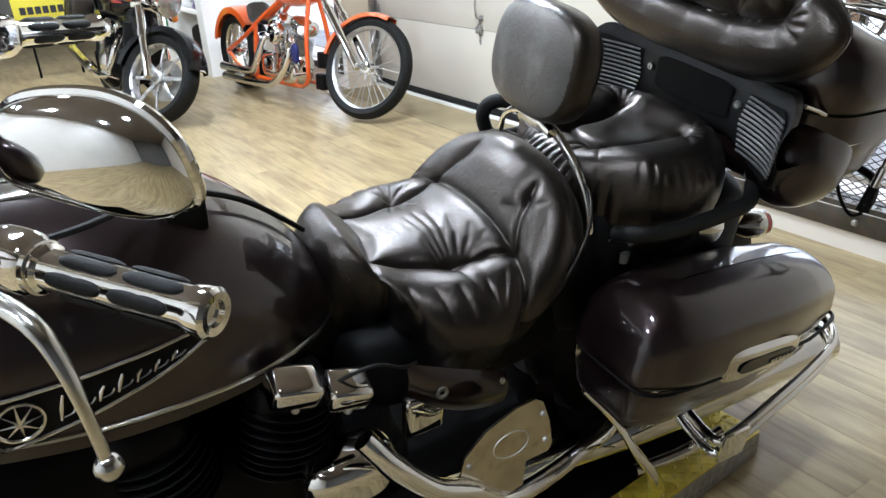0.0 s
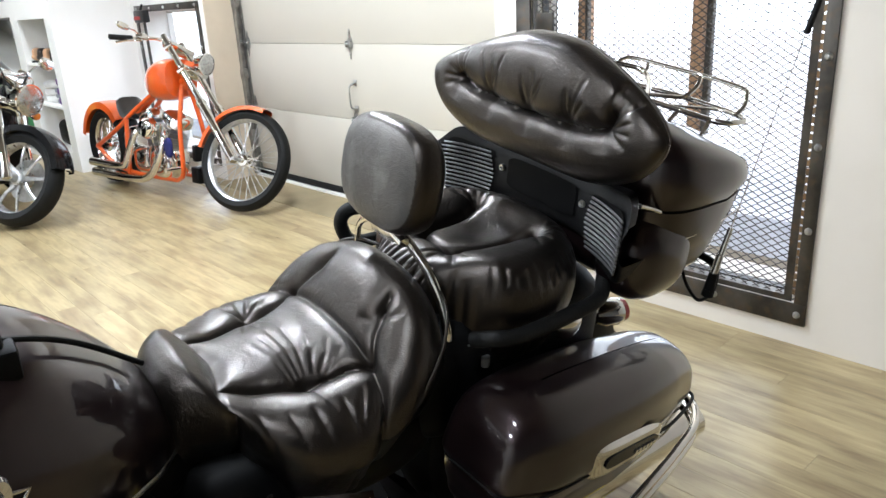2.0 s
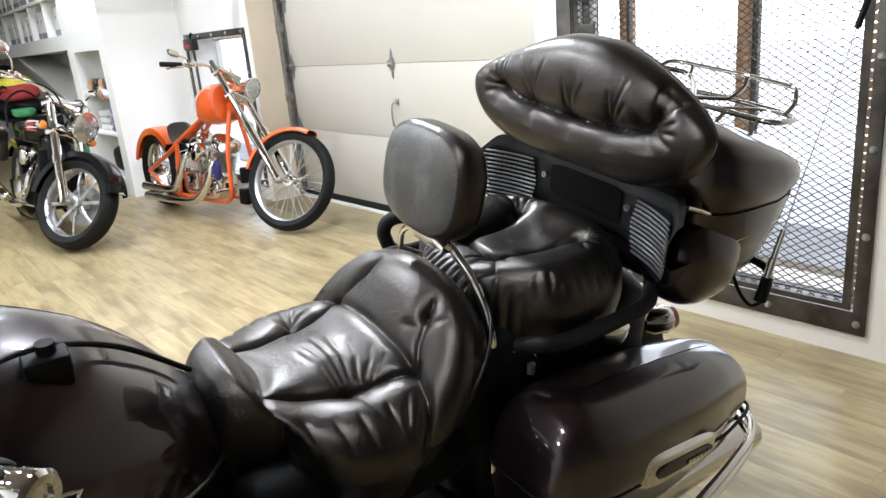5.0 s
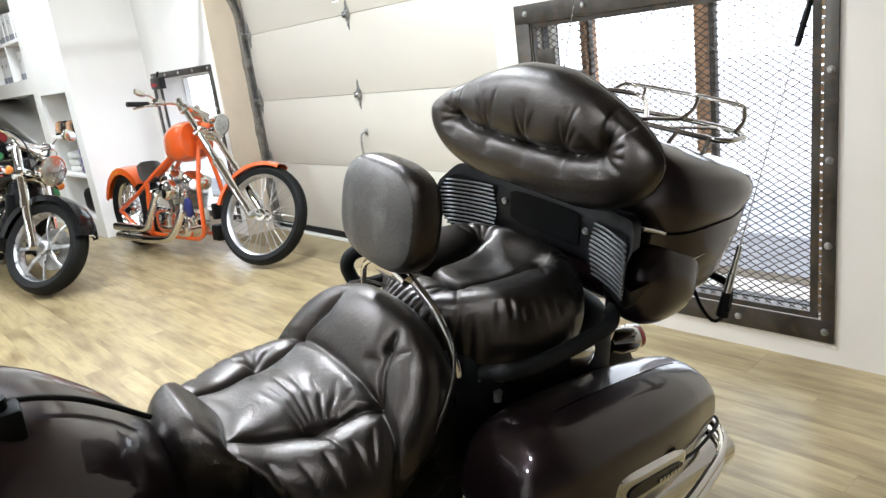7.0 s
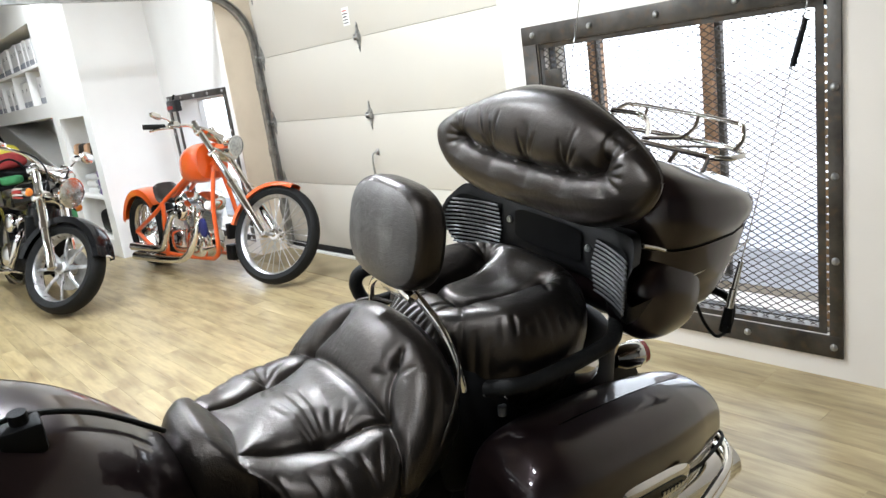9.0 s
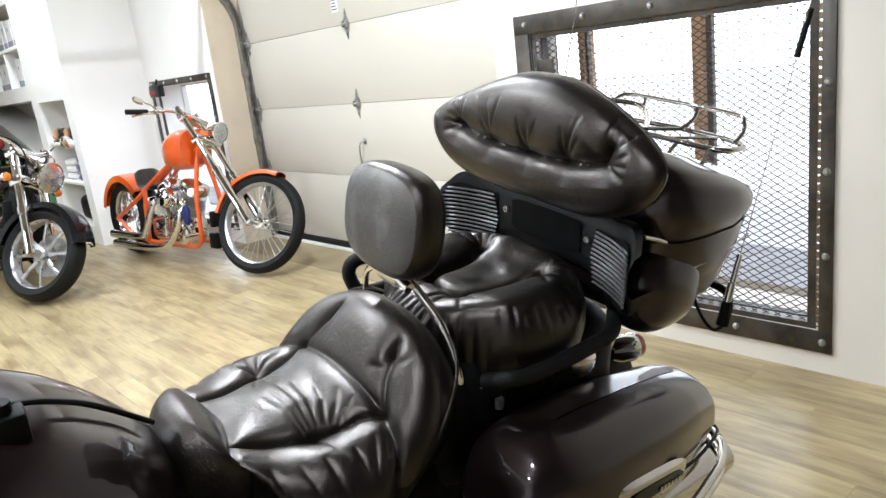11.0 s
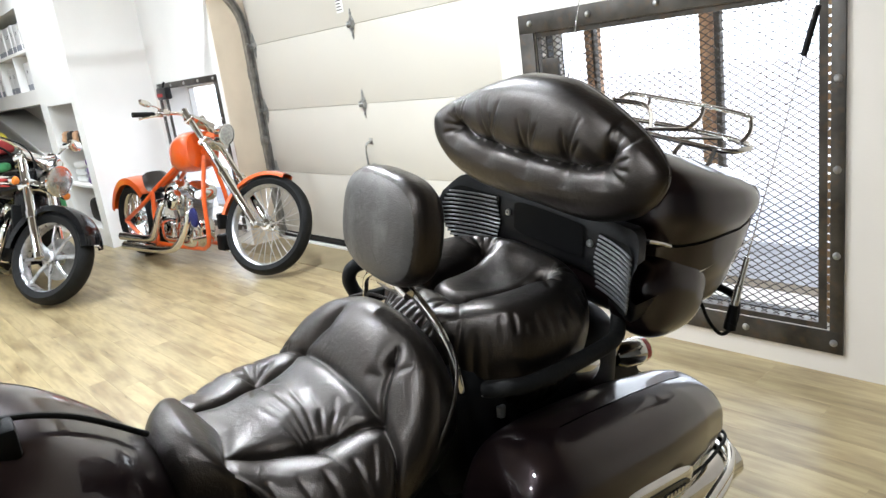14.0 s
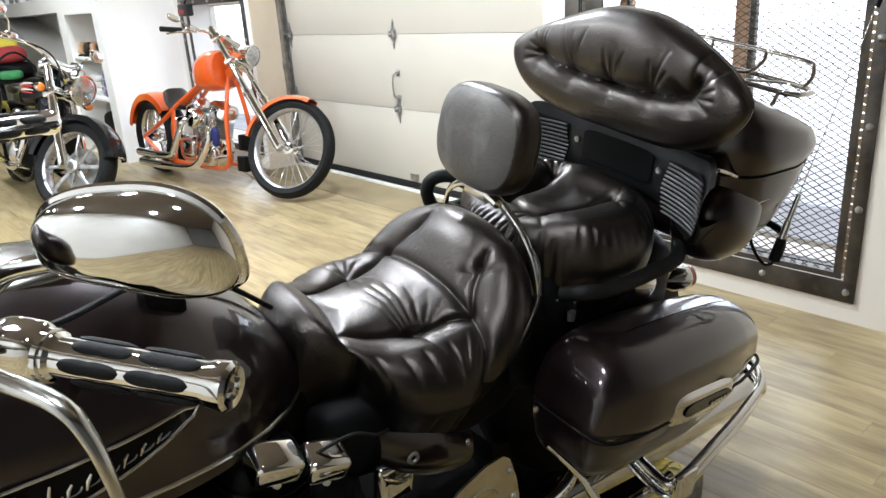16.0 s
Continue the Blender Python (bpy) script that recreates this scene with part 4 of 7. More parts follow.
def build_tank():
    nv, nu = 70, 60
    y = np.linspace(-0.98, -0.232, nv)
    w = interp(y, [-0.98, -0.85, -0.7, -0.58, -0.45, -0.35, -0.27, -0.232], [0.15, 0.20, 0.232, 0.237, 0.214, 0.172, 0.115, 0.07])
    zt = interp(y, [-0.98, -0.85, -0.7, -0.58, -0.45, -0.35, -0.27, -0.232], [0.965, 1.0, 1.012, 1.005, 0.965, 0.905, 0.82, 0.76])
    zb = interp(y, [-0.98, -0.7, -0.5, -0.35, -0.232], [0.79, 0.765, 0.745, 0.722, 0.708])
    P = np.zeros((nv, nu, 3))
    for i, a in enumerate(np.linspace(-0.06, math.pi + 0.06, nu)):
        c, s = math.cos(a), math.sin(a)
        P[:, i, 0] = w * np.sign(c) * abs(c) ** 0.85
        P[:, i, 1] = y
        P[:, i, 2] = zb + (zt - zb) * (abs(s) ** 0.82 if s > 0 else -0.12 * abs(s) / 0.06)
    part("fuel_tank", Mesh().grid(P), M_PAINT, bike, "glossy black cherry fuel tank", angle=70)

    def lip(s):
        pts = [(s * (w[k] + 0.001), y[k], zb[k] - 0.004) for k in range(4, nv, 5)] + [(s * w[-1] * 0.9, y[-1], zb[-1])]
        part("tank_seam", Mesh().tube(pts, 0.0045, 8), M_CHROME_DULL, bike, "bright seam along the tank's lower edge")
    sym(lip)

    def badge(s):
        """A long spear-shaped emblem with raised strokes and a star roundel."""
        def at(t, h, out):
            yy = -0.735 + t * 0.285
            k = int(np.clip(np.searchsorted(y, yy), 0, nv - 1))
            z = 0.795 + 0.042 * t + h
            q = np.clip((z - zb[k]) / (zt[k] - zb[k]), 0, 0.98)
            x = w[k] * (1 - q ** (2 / 0.82)) ** (0.85 / 2)
            return (s * (x + out), yy, z)
        n = 30
        up = lambda t: 0.036 * (1 - t) ** 0.62 * min(1, (t / 0.06) ** 0.6 if t > 0 else 0) + 0.002
        P = np.zeros((5, n, 3))
        for i in range(n):
            t = i / (n - 1)
            for j, f in enumerate((-1, -0.5, 0, 0.5, 1)):
                P[j, i] = at(t, f * up(t), 0.003)
        b = part("tank_badge", Mesh().grid(P), M_BLACK, bike, "spear-shaped tank emblem with a star roundel", smooth=True)
        rim = [at(i / 29, up(i / 29), 0.004) for i in range(30)] + [at(i / 29, -up(i / 29), 0.004) for i in range(28, -1, -1)]
        part("badge_rim", Mesh().tube(rim, 0.0028, 6, closed=True), M_CHROME_DULL, b)
        part("roundel", Mesh().tube([at(0.15 + 0.095 * math.cos(q), 0.026 * math.sin(q), 0.006) for q in np.linspace(0, 2 * math.pi, 24, endpoint=False)], 0.0026, 6, closed=True), M_CHROME_DULL, b)
        star = Mesh()
        for q in range(4):
            a = q * math.pi / 4
            star.tube([at(0.15 + 0.085 * math.cos(a), 0.023 * math.sin(a), 0.005), at(0.15, 0, 0.008), at(0.15 - 0.085 * math.cos(a), -0.023 * math.sin(a), 0.005)], [0.0008, 0.0032, 0.0008], 6)
        part("star", star, M_CHROME_DULL, b)
        for q, (up_, low) in enumerate(((1.0, 1.0), (0.35, 0.8), (0.4, 0.8), (0.75, 0.8), (0.35, 0.8), (0.4, 0.8), (0.35, 0.8))):
            t = 0.30 + 0.080 * q
            h = 0.021 * (1 - t) ** 0.5
            stroke = Mesh().tube([at(t, -h * low, 0.0055), at(t + 0.012, 0, 0.0065), at(t + 0.030, h * up_, 0.0055)], [0.0014, 0.0026, 0.0016], 6)
            stroke.tube([at(t + 0.012, -h * low * 0.8, 0.0055), at(t + 0.050, -h * low * 0.7, 0.0055), at(t + 0.066, -h * 0.2, 0.0055)], [0.0012, 0.0022, 0.0012], 6, smooth=4)
            part("raised_stroke", stroke, M_CHROME_DULL, b)
    sym(badge)
    # cable clip and the rear cap on the tank's crown
    clip = Mesh().box((0.075, -0.475, 0.93), (0.115, -0.42, 0.975), 0.006).tube([(0.095, -0.445, 0.975), (0.095, -0.445, 0.99)], 0.012, 10)
    clip_part = part("cable_clip", clip, M_BLACK, bike, "black cable clip on the tank")
    part("cable", Mesh().tube([(0.28, -0.66, 1.055), (0.2, -0.58, 1.02), (0.095, -0.46, 0.985), (0.05, -0.36, 0.93), (0.02, -0.26, 0.835)], 0.0045, 8, smooth=8), M_RUBBER, clip_part)
    dash = Mesh().ball((0, -0.66, 1.0), (0.07, 0.16, 0.022), 0.8, 0.9)
    part("dash_console", dash, M_CHROME_DULL, bike, "chrome console on top of the tank")


def build_bars():
    def grip_on(bar, a, b, R, turn):
        """A chrome grip with three rows of oval rubber pads; returns its axis."""
        ax = (b - a).normalized()
        side = ax.cross(Vector((0, 0, 1))).normalized()
        upv = side.cross(ax)
        L = (b - a).length
        prof = [(0.0, 0.0), (R * 1.2, 0.0), (R * 1.2, 0.006), (R, 0.010), (R, L - 0.026), (R * 1.12, L - 0.020), (R * 1.16, L - 0.004), (R * 0.98, L), (R * 0.62, L - 0.001), (R * 0.55, L - 0.006), (0.0, L - 0.006)]
        grip = part("grip", Mesh().lathe(prof, a, ax, 32), M_CHROME, bar, "chrome grip with black rubber pads")
        for k in range(6):
            w = k * math.pi / 3 + turn
            for j in range(2):
                c0 = 0.020 + j * (L - 0.05) / 2 + (0.008 if k % 2 else 0.0)
                hl = (L - 0.062) / 4
                Pd = np.zeros((9, 17, 3))
                for p in range(9):
                    t = p / 8 * 2 - 1
                    for q in range(17):
                        r = q / 16 * 2 - 1
                        lim = 0.38 * (1 - abs(r) ** 4) ** 0.5 * (1 - 0.12 * math.exp(-(r / 0.12) ** 2))
                        ang = w + t * lim
                        out = R + 0.0006 + 0.0034 * (1 - t * t) ** 0.5 * (1 - r ** 6)
                        Pd[p, q] = a + ax * (c0 + hl + hl * r) + (side * math.cos(ang) + upv * math.sin(ang)) * out
                part("rubber_pad", Mesh().grid(Pd), M_RUBBER, grip, "black rubber grip pad", angle=80)
        return ax

    a, b = Vector((0.335, -0.612, 1.062)), Vector((0.480, -0.488, 1.066))
    bar = part("handlebar", Mesh().tube([(0.02, -0.82, 1.03), (0.12, -0.80, 1.07), (0.24, -0.70, 1.065), a, a + (b - a) * 0.1], 0.0125, 14, smooth=6), M_CHROME, bike, "chrome handlebar")
    ax = grip_on(bar, a, b, 0.0205, 0.35)
    # the far bar with its grip and switch housing
    a2, b2 = Vector((-0.335, -0.602, 1.092)), Vector((-0.470, -0.463, 1.052))
    bar2 = part("handlebar", Mesh().tube([(0.02, -0.82, 1.03), (-0.12, -0.80, 1.07), (-0.24, -0.70, 1.085), a2, a2 + (b2 - a2) * 0.1], 0.0125, 14, smooth=6), M_CHROME, bike, "chrome handlebar")
    ax2 = grip_on(bar2, a2, b2, 0.0205, 0.6)
    part("switch_housing", Mesh().ball((0, 0, 0), (0.036, 0.030, 0.034), 0.6, m=Matrix.Translation(a2 - ax2 * 0.034) @ ax2.to_track_quat("X", "Z").to_matrix().to_4x4()), M_CHROME, bar2, "chrome switch housing")
    part("brake_lever", Mesh().tube([a2 - ax2 * 0.05 + Vector((0, -0.05, 0.01)), a2 + ax2 * 0.04 + Vector((-0.02, -0.07, 0.0)), b2 + Vector((-0.035, -0.05, -0.02))], [0.009, 0.008, 0.006], 10, smooth=6), M_CHROME_DULL, bar2, "bare metal brake lever")
    sw = Mesh().ball((0, 0, 0), (0.036, 0.026, 0.030), 0.6, m=Matrix.Translation(a - ax * 0.034) @ ax.to_track_quat("X", "Z").to_matrix().to_4x4())
    housing = part("switch_housing", sw, M_CHROME, bar, "chrome switch housing")
    part("collar", Mesh().lathe([(0.0215, -0.004), (0.027, -0.003), (0.027, 0.003), (0.0215, 0.004)], a - ax * 0.002, ax, 28), M_CHROME, housing)
    part("switch_button", Mesh().ball(a - ax * 0.03 + Vector((0.01, 0.02, 0.012)), (0.012, 0.007, 0.007), 0.7, nu=16, nv=10), M_BLACK, housing)
    # clutch perch, reservoir and lever
    base = a - ax * 0.055 + Vector((0.0, -0.03, 0.0))
    part("reservoir", Mesh().box((-0.03, -0.022, -0.018), (0.03, 0.022, 0.022), 0.006, m=Matrix.Translation(base + Vector((-0.02, -0.01, 0.045))) @ pose(0, 0, 0, 0, 0, 38)), M_CHROME, bar, "chrome clutch reservoir")
    lev = [(0.325, -0.70, 1.085), (0.40, -0.668, 1.102), (0.462, -0.628, 1.098), (0.488, -0.612, 1.07), (0.505, -0.604, 1.02), (0.512, -0.600, 0.972)]
    lever = part("clutch_lever", Mesh().tube(lev, [0.010, 0.010, 0.0095, 0.008, 0.006, 0.006], 12, smooth=6, flat=0.75), M_CHROME_DULL, bar, "bare metal clutch lever with a ball end")
    part("ball_end", Mesh().ball((0.512, -0.600, 0.965), (0.0125, 0.0125, 0.0135), 1.0, nu=24, nv=14), M_CHROME_DULL, lever)
    # mirror: a chrome teardrop shell on a stalk
    ml = Vector((0.80, 0.60, 0.10)).normalized()
    mn = Vector((0.60, -0.78, -0.17)).normalized()
    mu = mn.cross(ml)
    if mu.z < 0:
        mu = -mu
    c = Vector((0.497, -0.556, 1.237))
    F = Matrix((ml, mn, mu)).transposed().to_4x4()
    F.translation = c
    def edge(q, k=1.0):
        """The shell's outline: arched above, flat below, narrow towards the stalk."""
        cx, sx = math.cos(q), math.sin(q)
        if sx > 0:
            x, z = 0.086 * np.sign(cx) * abs(cx) ** 0.8, 0.047 * sx ** 0.85
        else:
            x, z = 0.086 * np.sign(cx) * abs(cx) ** 0.45, -0.030 * abs(sx) ** 0.6
        z *= 1 + 0.22 * (x / 0.086)
        return x * k, z * k
    nt, nr = 96, 32
    P = np.zeros((nr, nt, 3))
    for j in range(nr):
        t = j / (nr - 1)
        rad, dep = math.sin(t * math.pi / 2), 0.036 * math.cos(t * math.pi / 2) ** 0.8
        for i in range(nt):
            x, z = edge(2 * math.pi * i / nt, rad)
            P[j, i] = F @ Vector((x, dep, z))
    mirror = part("mirror_shell", Mesh().grid(P, wrap=True), M_CHROME, bar, "chrome teardrop mirror", angle=80)
    ring = np.linspace(0, 2 * math.pi, 72, endpoint=False)
    rim = [tuple(F @ Vector((edge(q)[0], -0.004, edge(q)[1]))) for q in ring]
    part("mirror_rim", Mesh().tube(rim, 0.0045, 8, closed=True), M_CHROME, mirror)
    glass = Mesh().add([tuple(F @ Vector((edge(q, 0.97)[0], -0.006, edge(q, 0.97)[1]))) for q in ring], [tuple(range(72))])
    part("mirror_glass", glass, M_CHROME, mirror, "mirror glass", smooth=False)
    part("mirror_stalk", Mesh().tube([tuple(a - ax * 0.06 + Vector((0, -0.02, 0.02))), (0.35, -0.66, 1.14), (0.40, -0.635, 1.19), (0.45, -0.60, 1.215)], 0.0085, 12, smooth=6), M_CHROME, mirror)


def build_bags():
    # hard saddlebags: a lid over a body, pitched down to the rear
    for s in (1, -1):
        R = Matrix.Translation((s * 0.280, 0.530, 0.562)) @ pose(0, 0, 0, -9, 0, 0) @ pose(0, 0, 0, 0, 0, s * 4)
        bag = new("saddlebag")
        bag.parent = bike
        tagged(bag, "hard black cherry saddlebag with chrome trim")
        nu, nv = 128, 40

        def shell(z0, z1, rows):
            """A rounded box in layers: (share of height, inset in metres)."""
            P = np.zeros((nv, nu, 3))
            for j in range(nv):
                t = j / (nv - 1)
                inset = float(interp(t, [r[0] for r in rows], [r[1] for r in rows]))
                zz = z0 + (z1 - z0) * float(interp(t, [r[0] for r in rows], [r[2] for r in rows]))
                for i in range(nu):
                    q = 2 * math.pi * i / nu
                    cx, cy = math.cos(q), math.sin(q)
                    x = (0.110 - inset) * np.sign(cx) * abs(cx) ** 0.27
                    yy = (0.346 - inset * 1.25) * np.sign(cy) * abs(cy) ** 0.20
                    squeeze = 1 - 0.30 * float(smoothstep(0.02, 0.36, yy)) - 0.12 * float(smoothstep(-0.2, -0.36, yy))
                    sag = (0.060 * max(0, yy / 0.346) ** 2 + 0.030 * max(0, s * x / 0.108) ** 1.4 + 0.018 * max(0, -yy / 0.346) ** 3) * max(0.0, (zz + 0.028) / 0.163)
                    P[j, i] = R @ Vector((x * squeeze - s * 0.02 * (1 - squeeze) * 3, yy, zz - sag))
            return Mesh().grid(P, wrap=True)
        lid_rows = [(0, 0.0, 0.0), (0.12, -0.003, 0.10), (0.32, 0.001, 0.42), (0.48, 0.006, 0.63), (0.62, 0.016, 0.79), (0.76, 0.034, 0.915), (0.88, 0.062, 0.975), (1.0, 0.1085, 1.0)]
        body_rows = [(0, 0.004, 0.0), (0.2, 0.006, 0.22), (0.5, 0.014, 0.52), (0.75, 0.024, 0.80), (0.88, 0.040, 0.95), (1.0, 0.105, 1.0)]
        part("lid", shell(-0.028, 0.135, lid_rows), M_PAINT, bag, "glossy black cherry lid", angle=70)
        part("body", shell(-0.034, -0.15, body_rows), M_PAINT, bag, angle=70)
        part("lid_seal", Mesh().tube([tuple(R @ Vector((0.109 * np.sign(math.cos(q)) * abs(math.cos(q)) ** 0.32 * (1 - 0.28 * float(smoothstep(0.05, 0.36, 0.355 * np.sign(math.sin(q)) * abs(math.sin(q)) ** 0.32)))
             , 0.344 * np.sign(math.sin(q)) * abs(math.sin(q)) ** 0.28, -0.031))) for q in np.linspace(0, 2 * math.pi, 80, endpoint=False)], 0.004, 6, closed=True), M_BLACK, bag)
        # chrome emblem with a dark insert
        E = R @ Matrix.Translation((s * 0.114, -0.022, -0.018)) @ pose(0, 0, 0, 90, 0, 90)
        ol = lambda k: [(k * 0.128 * np.sign(math.cos(q)) * abs(math.cos(q)) ** 0.55 , k * 0.040 * (1.0 if math.sin(q) > 0 else 0.8) * np.sign(math.sin(q)) * abs(math.sin(q)) ** 0.7 * (1 - 0.25 * math.cos(q)) + 0.008 * math.cos(q) * 0) for q in np.linspace(0, 2 * math.pi, 40, endpoint=False)]
        dome = np.array([[tuple(E @ Vector((x, y, (0.012 * (1 - k ** 5) - 0.004) * s))) for x, y in ol(k)] for k in np.linspace(1.0, 0.02, 14)])
        em = part("emblem", Mesh().grid(dome, wrap=True), M_CHROME, bag, "chrome side trim with a dark insert", angle=50)
        part("insert", Mesh().plate([(x * 0.72, y * 0.40 + 0.004) for x, y in ol(1.0)], 0.002 * s, E @ Matrix.Translation((0, 0.001, 0.0075 * s))), M_GLOSS, em)
        for k in range(6):
            part("raised_stroke", Mesh().box((-0.004, -0.0045, 0), (0.004, 0.0045, 0.002), m=E @ Matrix.Translation((s * (0.01 + 0.013 * k), 0.001, 0.0105 * s))), M_CHROME_DULL, em, smooth=False)
        # chrome guard rails
        rails = new("bag_guard")
        rails.parent = bike
        tagged(rails, "double chrome saddlebag guard rail")
        for dz in (-0.004, -0.038):
            pts = [(s * 0.24, 0.46, 0.37 + dz), (s * 0.390, 0.430, 0.375 + dz), (s * 0.415, 0.46, 0.385 + dz), (s * 0.402, 0.60, 0.41 + dz), (s * 0.378, 0.74, 0.424 + dz), (s * 0.345, 0.85, 0.428 + dz), (s * 0.28, 0.915, 0.424 + dz), (s * 0.16, 0.93, 0.42 + dz)]
            part("rail", Mesh().tube(pts, 0.0105, 12, smooth=6), M_CHROME, rails)
        part("end_plate", Mesh().box((s * 0.426 - 0.012, 0.43, 0.325), (s * 0.426 + 0.004, 0.50, 0.40), 0.005), M_CHROME, rails)


def build_trunk():
    # speaker fascia round the passenger: a curved charcoal panel with ribbed grilles
    def plan(q):
        a = abs(q)
        x = float(interp(a, [0, 0.3, 0.5, 0.72, 0.9, 1.0], [0, 0.118, 0.175, 0.23, 0.268, 0.285]))
        y = float(interp(a, [0, 0.3, 0.5, 0.72, 0.9, 1.0], [0.602, 0.597, 0.586, 0.566, 0.543, 0.52]))
        return (x if q > 0 else -x), y
    zlo = lambda a: float(interp(a, [0, 0.3, 0.6, 0.85, 1.0], [0.875, 0.875, 0.84, 0.845, 0.90]))
    zhi = lambda a: float(interp(a, [0, 0.3, 0.6, 0.85, 1.0], [1.0, 1.0, 1.005, 1.005, 0.97]))
    n, m = 81, 9
    P = np.zeros((m + 4, n, 3))
    for i in range(n):
        q = i / (n - 1) * 2 - 1
        x, y = plan(q)
        for j in range(m):
            z = zlo(abs(q)) + (zhi(abs(q)) - zlo(abs(q))) * j / (m - 1)
            P[j + 2, i] = (x, y + 0.012 * ((j / (m - 1) * 2 - 1) ** 4), z)
        P[1, i], P[0, i] = (x, y + 0.02, zlo(abs(q)) - 0.006), (x * 0.98, y + 0.12, zlo(abs(q)) - 0.01)
        P[m + 2, i], P[m + 3, i] = (x, y + 0.014, zhi(abs(q)) + 0.005), (x * 0.97, y + 0.045, zhi(abs(q)) + 0.004)
    fascia = part("speaker_fascia", Mesh().grid(P), M_GREYPL, bike, "charcoal speaker fascia with ribbed grilles", angle=60)
    Pc = np.zeros((5, 21, 3))
    for i in range(21):
        q = (i / 20 * 2 - 1) * 0.255
        x, y = plan(q)
        for j in range(5):
            e = 1 - abs(i / 20 * 2 - 1) ** 8 * 0.25
            Pc[j, i] = (x, y - 0.004, 0.948 + (j / 4 - 0.5) * 0.074 * e)
    part("centre_panel", Mesh().grid(Pc), M_BLACK, fascia, "black textured centre panel")
    for s in (1, -1):
        part("screw", Mesh().lathe([(0, 0.001), (0.0035, 0.001), (0.004, 0.005), (0.007, 0.005), (0.008, 0.0)], (s * 0.121, 0.5955, 0.951), (0, -1, 0), 14), M_ZINC, fascia)
        back = np.zeros((6, 16, 3))
        for i in range(16):
            q = 0.40 + 0.54 * i / 15
            x, y = plan(s * q)
            for j in range(6):
                back[j, i] = (x, y - 0.003, zlo(q) + 0.016 + (zhi(q) - zlo(q) - 0.034) * j / 5)
        part("grille_back", Mesh().grid(back), M_RUBBER, fascia)
        ribs = 12
        for r in range(ribs):
            f = (r + 0.5) / ribs
            q0, q1 = 0.37 + 0.10 * abs(f - 0.5), 0.975 - 0.26 * abs(f - 0.5) ** 1.4
            pts = []
            for i in range(14):
                q = q0 + (q1 - q0) * i / 13
                x, y = plan(s * q)
                pts.append((x, y - 0.007, 0.866 + 0.118 * f))
            part("grille_rib", Mesh().tube(pts, 0.0026, 6), M_RIB, fascia)

    def hull(z0, z1, rings, mat, name, label=""):
        """A rounded box in layers: (share of height, half width, front y, rear y)."""
        nu, nv = 88, 30
        P = np.zeros((nv, nu, 3))
        ts = [r[0] for r in rings]
        for j in range(nv):
            t = j / (nv - 1)
            hw, yf, yr = (float(interp(t, ts, [r[k] for r in rings])) for k in (1, 2, 3))
            for i in range(nu):
                q = 2 * math.pi * i / nu
                cx, cy = math.cos(q), math.sin(q)
                yy = (yf + yr) / 2 + (yr - yf) / 2 * np.sign(cy) * abs(cy) ** 0.4
                narrow = 1 - 0.22 * float(smoothstep(0.5, 1.0, (yy - yf) / (yr - yf)))
                P[j, i] = (hw * np.sign(cx) * abs(cx) ** 0.34 * narrow, yy, z0 + (z1 - z0) * t * (1 - (0.60 * float(smoothstep(0.60, 1.08, yy)) if name == "trunk_lid" else 0.0)) - 0.012 * max(0, (yy - 0.6)))
        mesh = Mesh().grid(P, wrap=True)
        mesh.f.append(tuple(range(nu)))
        mesh.f.append(tuple((nv - 1) * nu + i for i in range(nu)))
        return part(name, mesh, mat, bike, label, angle=60)
    hull(0.966, 0.982, [(0, 0.288, 0.63, 1.046), (1, 0.288, 0.632, 1.046)], M_BLACK, "lid_gasket")
    trunk = hull(0.795, 0.970, [(0, 0.225, 0.64, 0.88), (0.12, 0.262, 0.625, 0.93), (0.5, 0.286, 0.622, 1.005), (1, 0.292, 0.625, 1.055)], M_PAINT, "trunk_body", "black cherry trunk body")
    hull(0.978, 1.142, [(0, 0.294, 0.622, 1.052), (0.16, 0.299, 0.618, 1.062), (0.45, 0.297, 0.620, 1.056), (0.72, 0.280, 0.632, 1.03), (0.88, 0.246, 0.648, 0.99), (1.0, 0.19, 0.675, 0.93)], M_PAINT, "trunk_lid", "black cherry trunk lid")
    for s in (1, -1):
        part("trim_line", Mesh().tube([(s * 0.285, 0.64, 0.905), (s * 0.287, 0.80, 0.912), (s * 0.268, 0.95, 0.92)], 0.0022, 6, smooth=4), M_CHROME_DULL, trunk)
        part("latch", Mesh().tube([(s * 0.262, 0.590, 1.000), (s * 0.264, 0.628, 0.986), (s * 0.266, 0.652, 0.975)], 0.0045, 8), M_CHROME_DULL, trunk, "bright metal lid latch")
        part("pod", Mesh().ball((s * 0.224, 0.684, 0.862), (0.074, 0.105, 0.092), 0.78, nu=48, nv=28), M_PAINT, trunk, "black cherry speaker pod", angle=80)
    # luggage rack: two chrome loops on legs
    rack = new("luggage_rack")
    rack.parent = bike
    tagged(rack, "chrome tubular luggage rack")
    loop = [(0.0, 0.918, 1.097), (0.15, 0.913, 1.096), (0.185, 0.915, 1.095), (0.205, 0.935, 1.094), (0.208, 0.985, 1.092), (0.190, 1.012, 1.093), (0.14, 1.022, 1.094), (0.0, 1.026, 1.096), (-0.14, 1.022, 1.094), (-0.190, 1.012, 1.093), (-0.208, 0.985, 1.092), (-0.205, 0.935, 1.094), (-0.185, 0.915, 1.095), (-0.15, 0.913, 1.096)]
    part("rack_loop", Mesh().tube(loop, 0.0062, 10, closed=True), M_CHROME, rack)
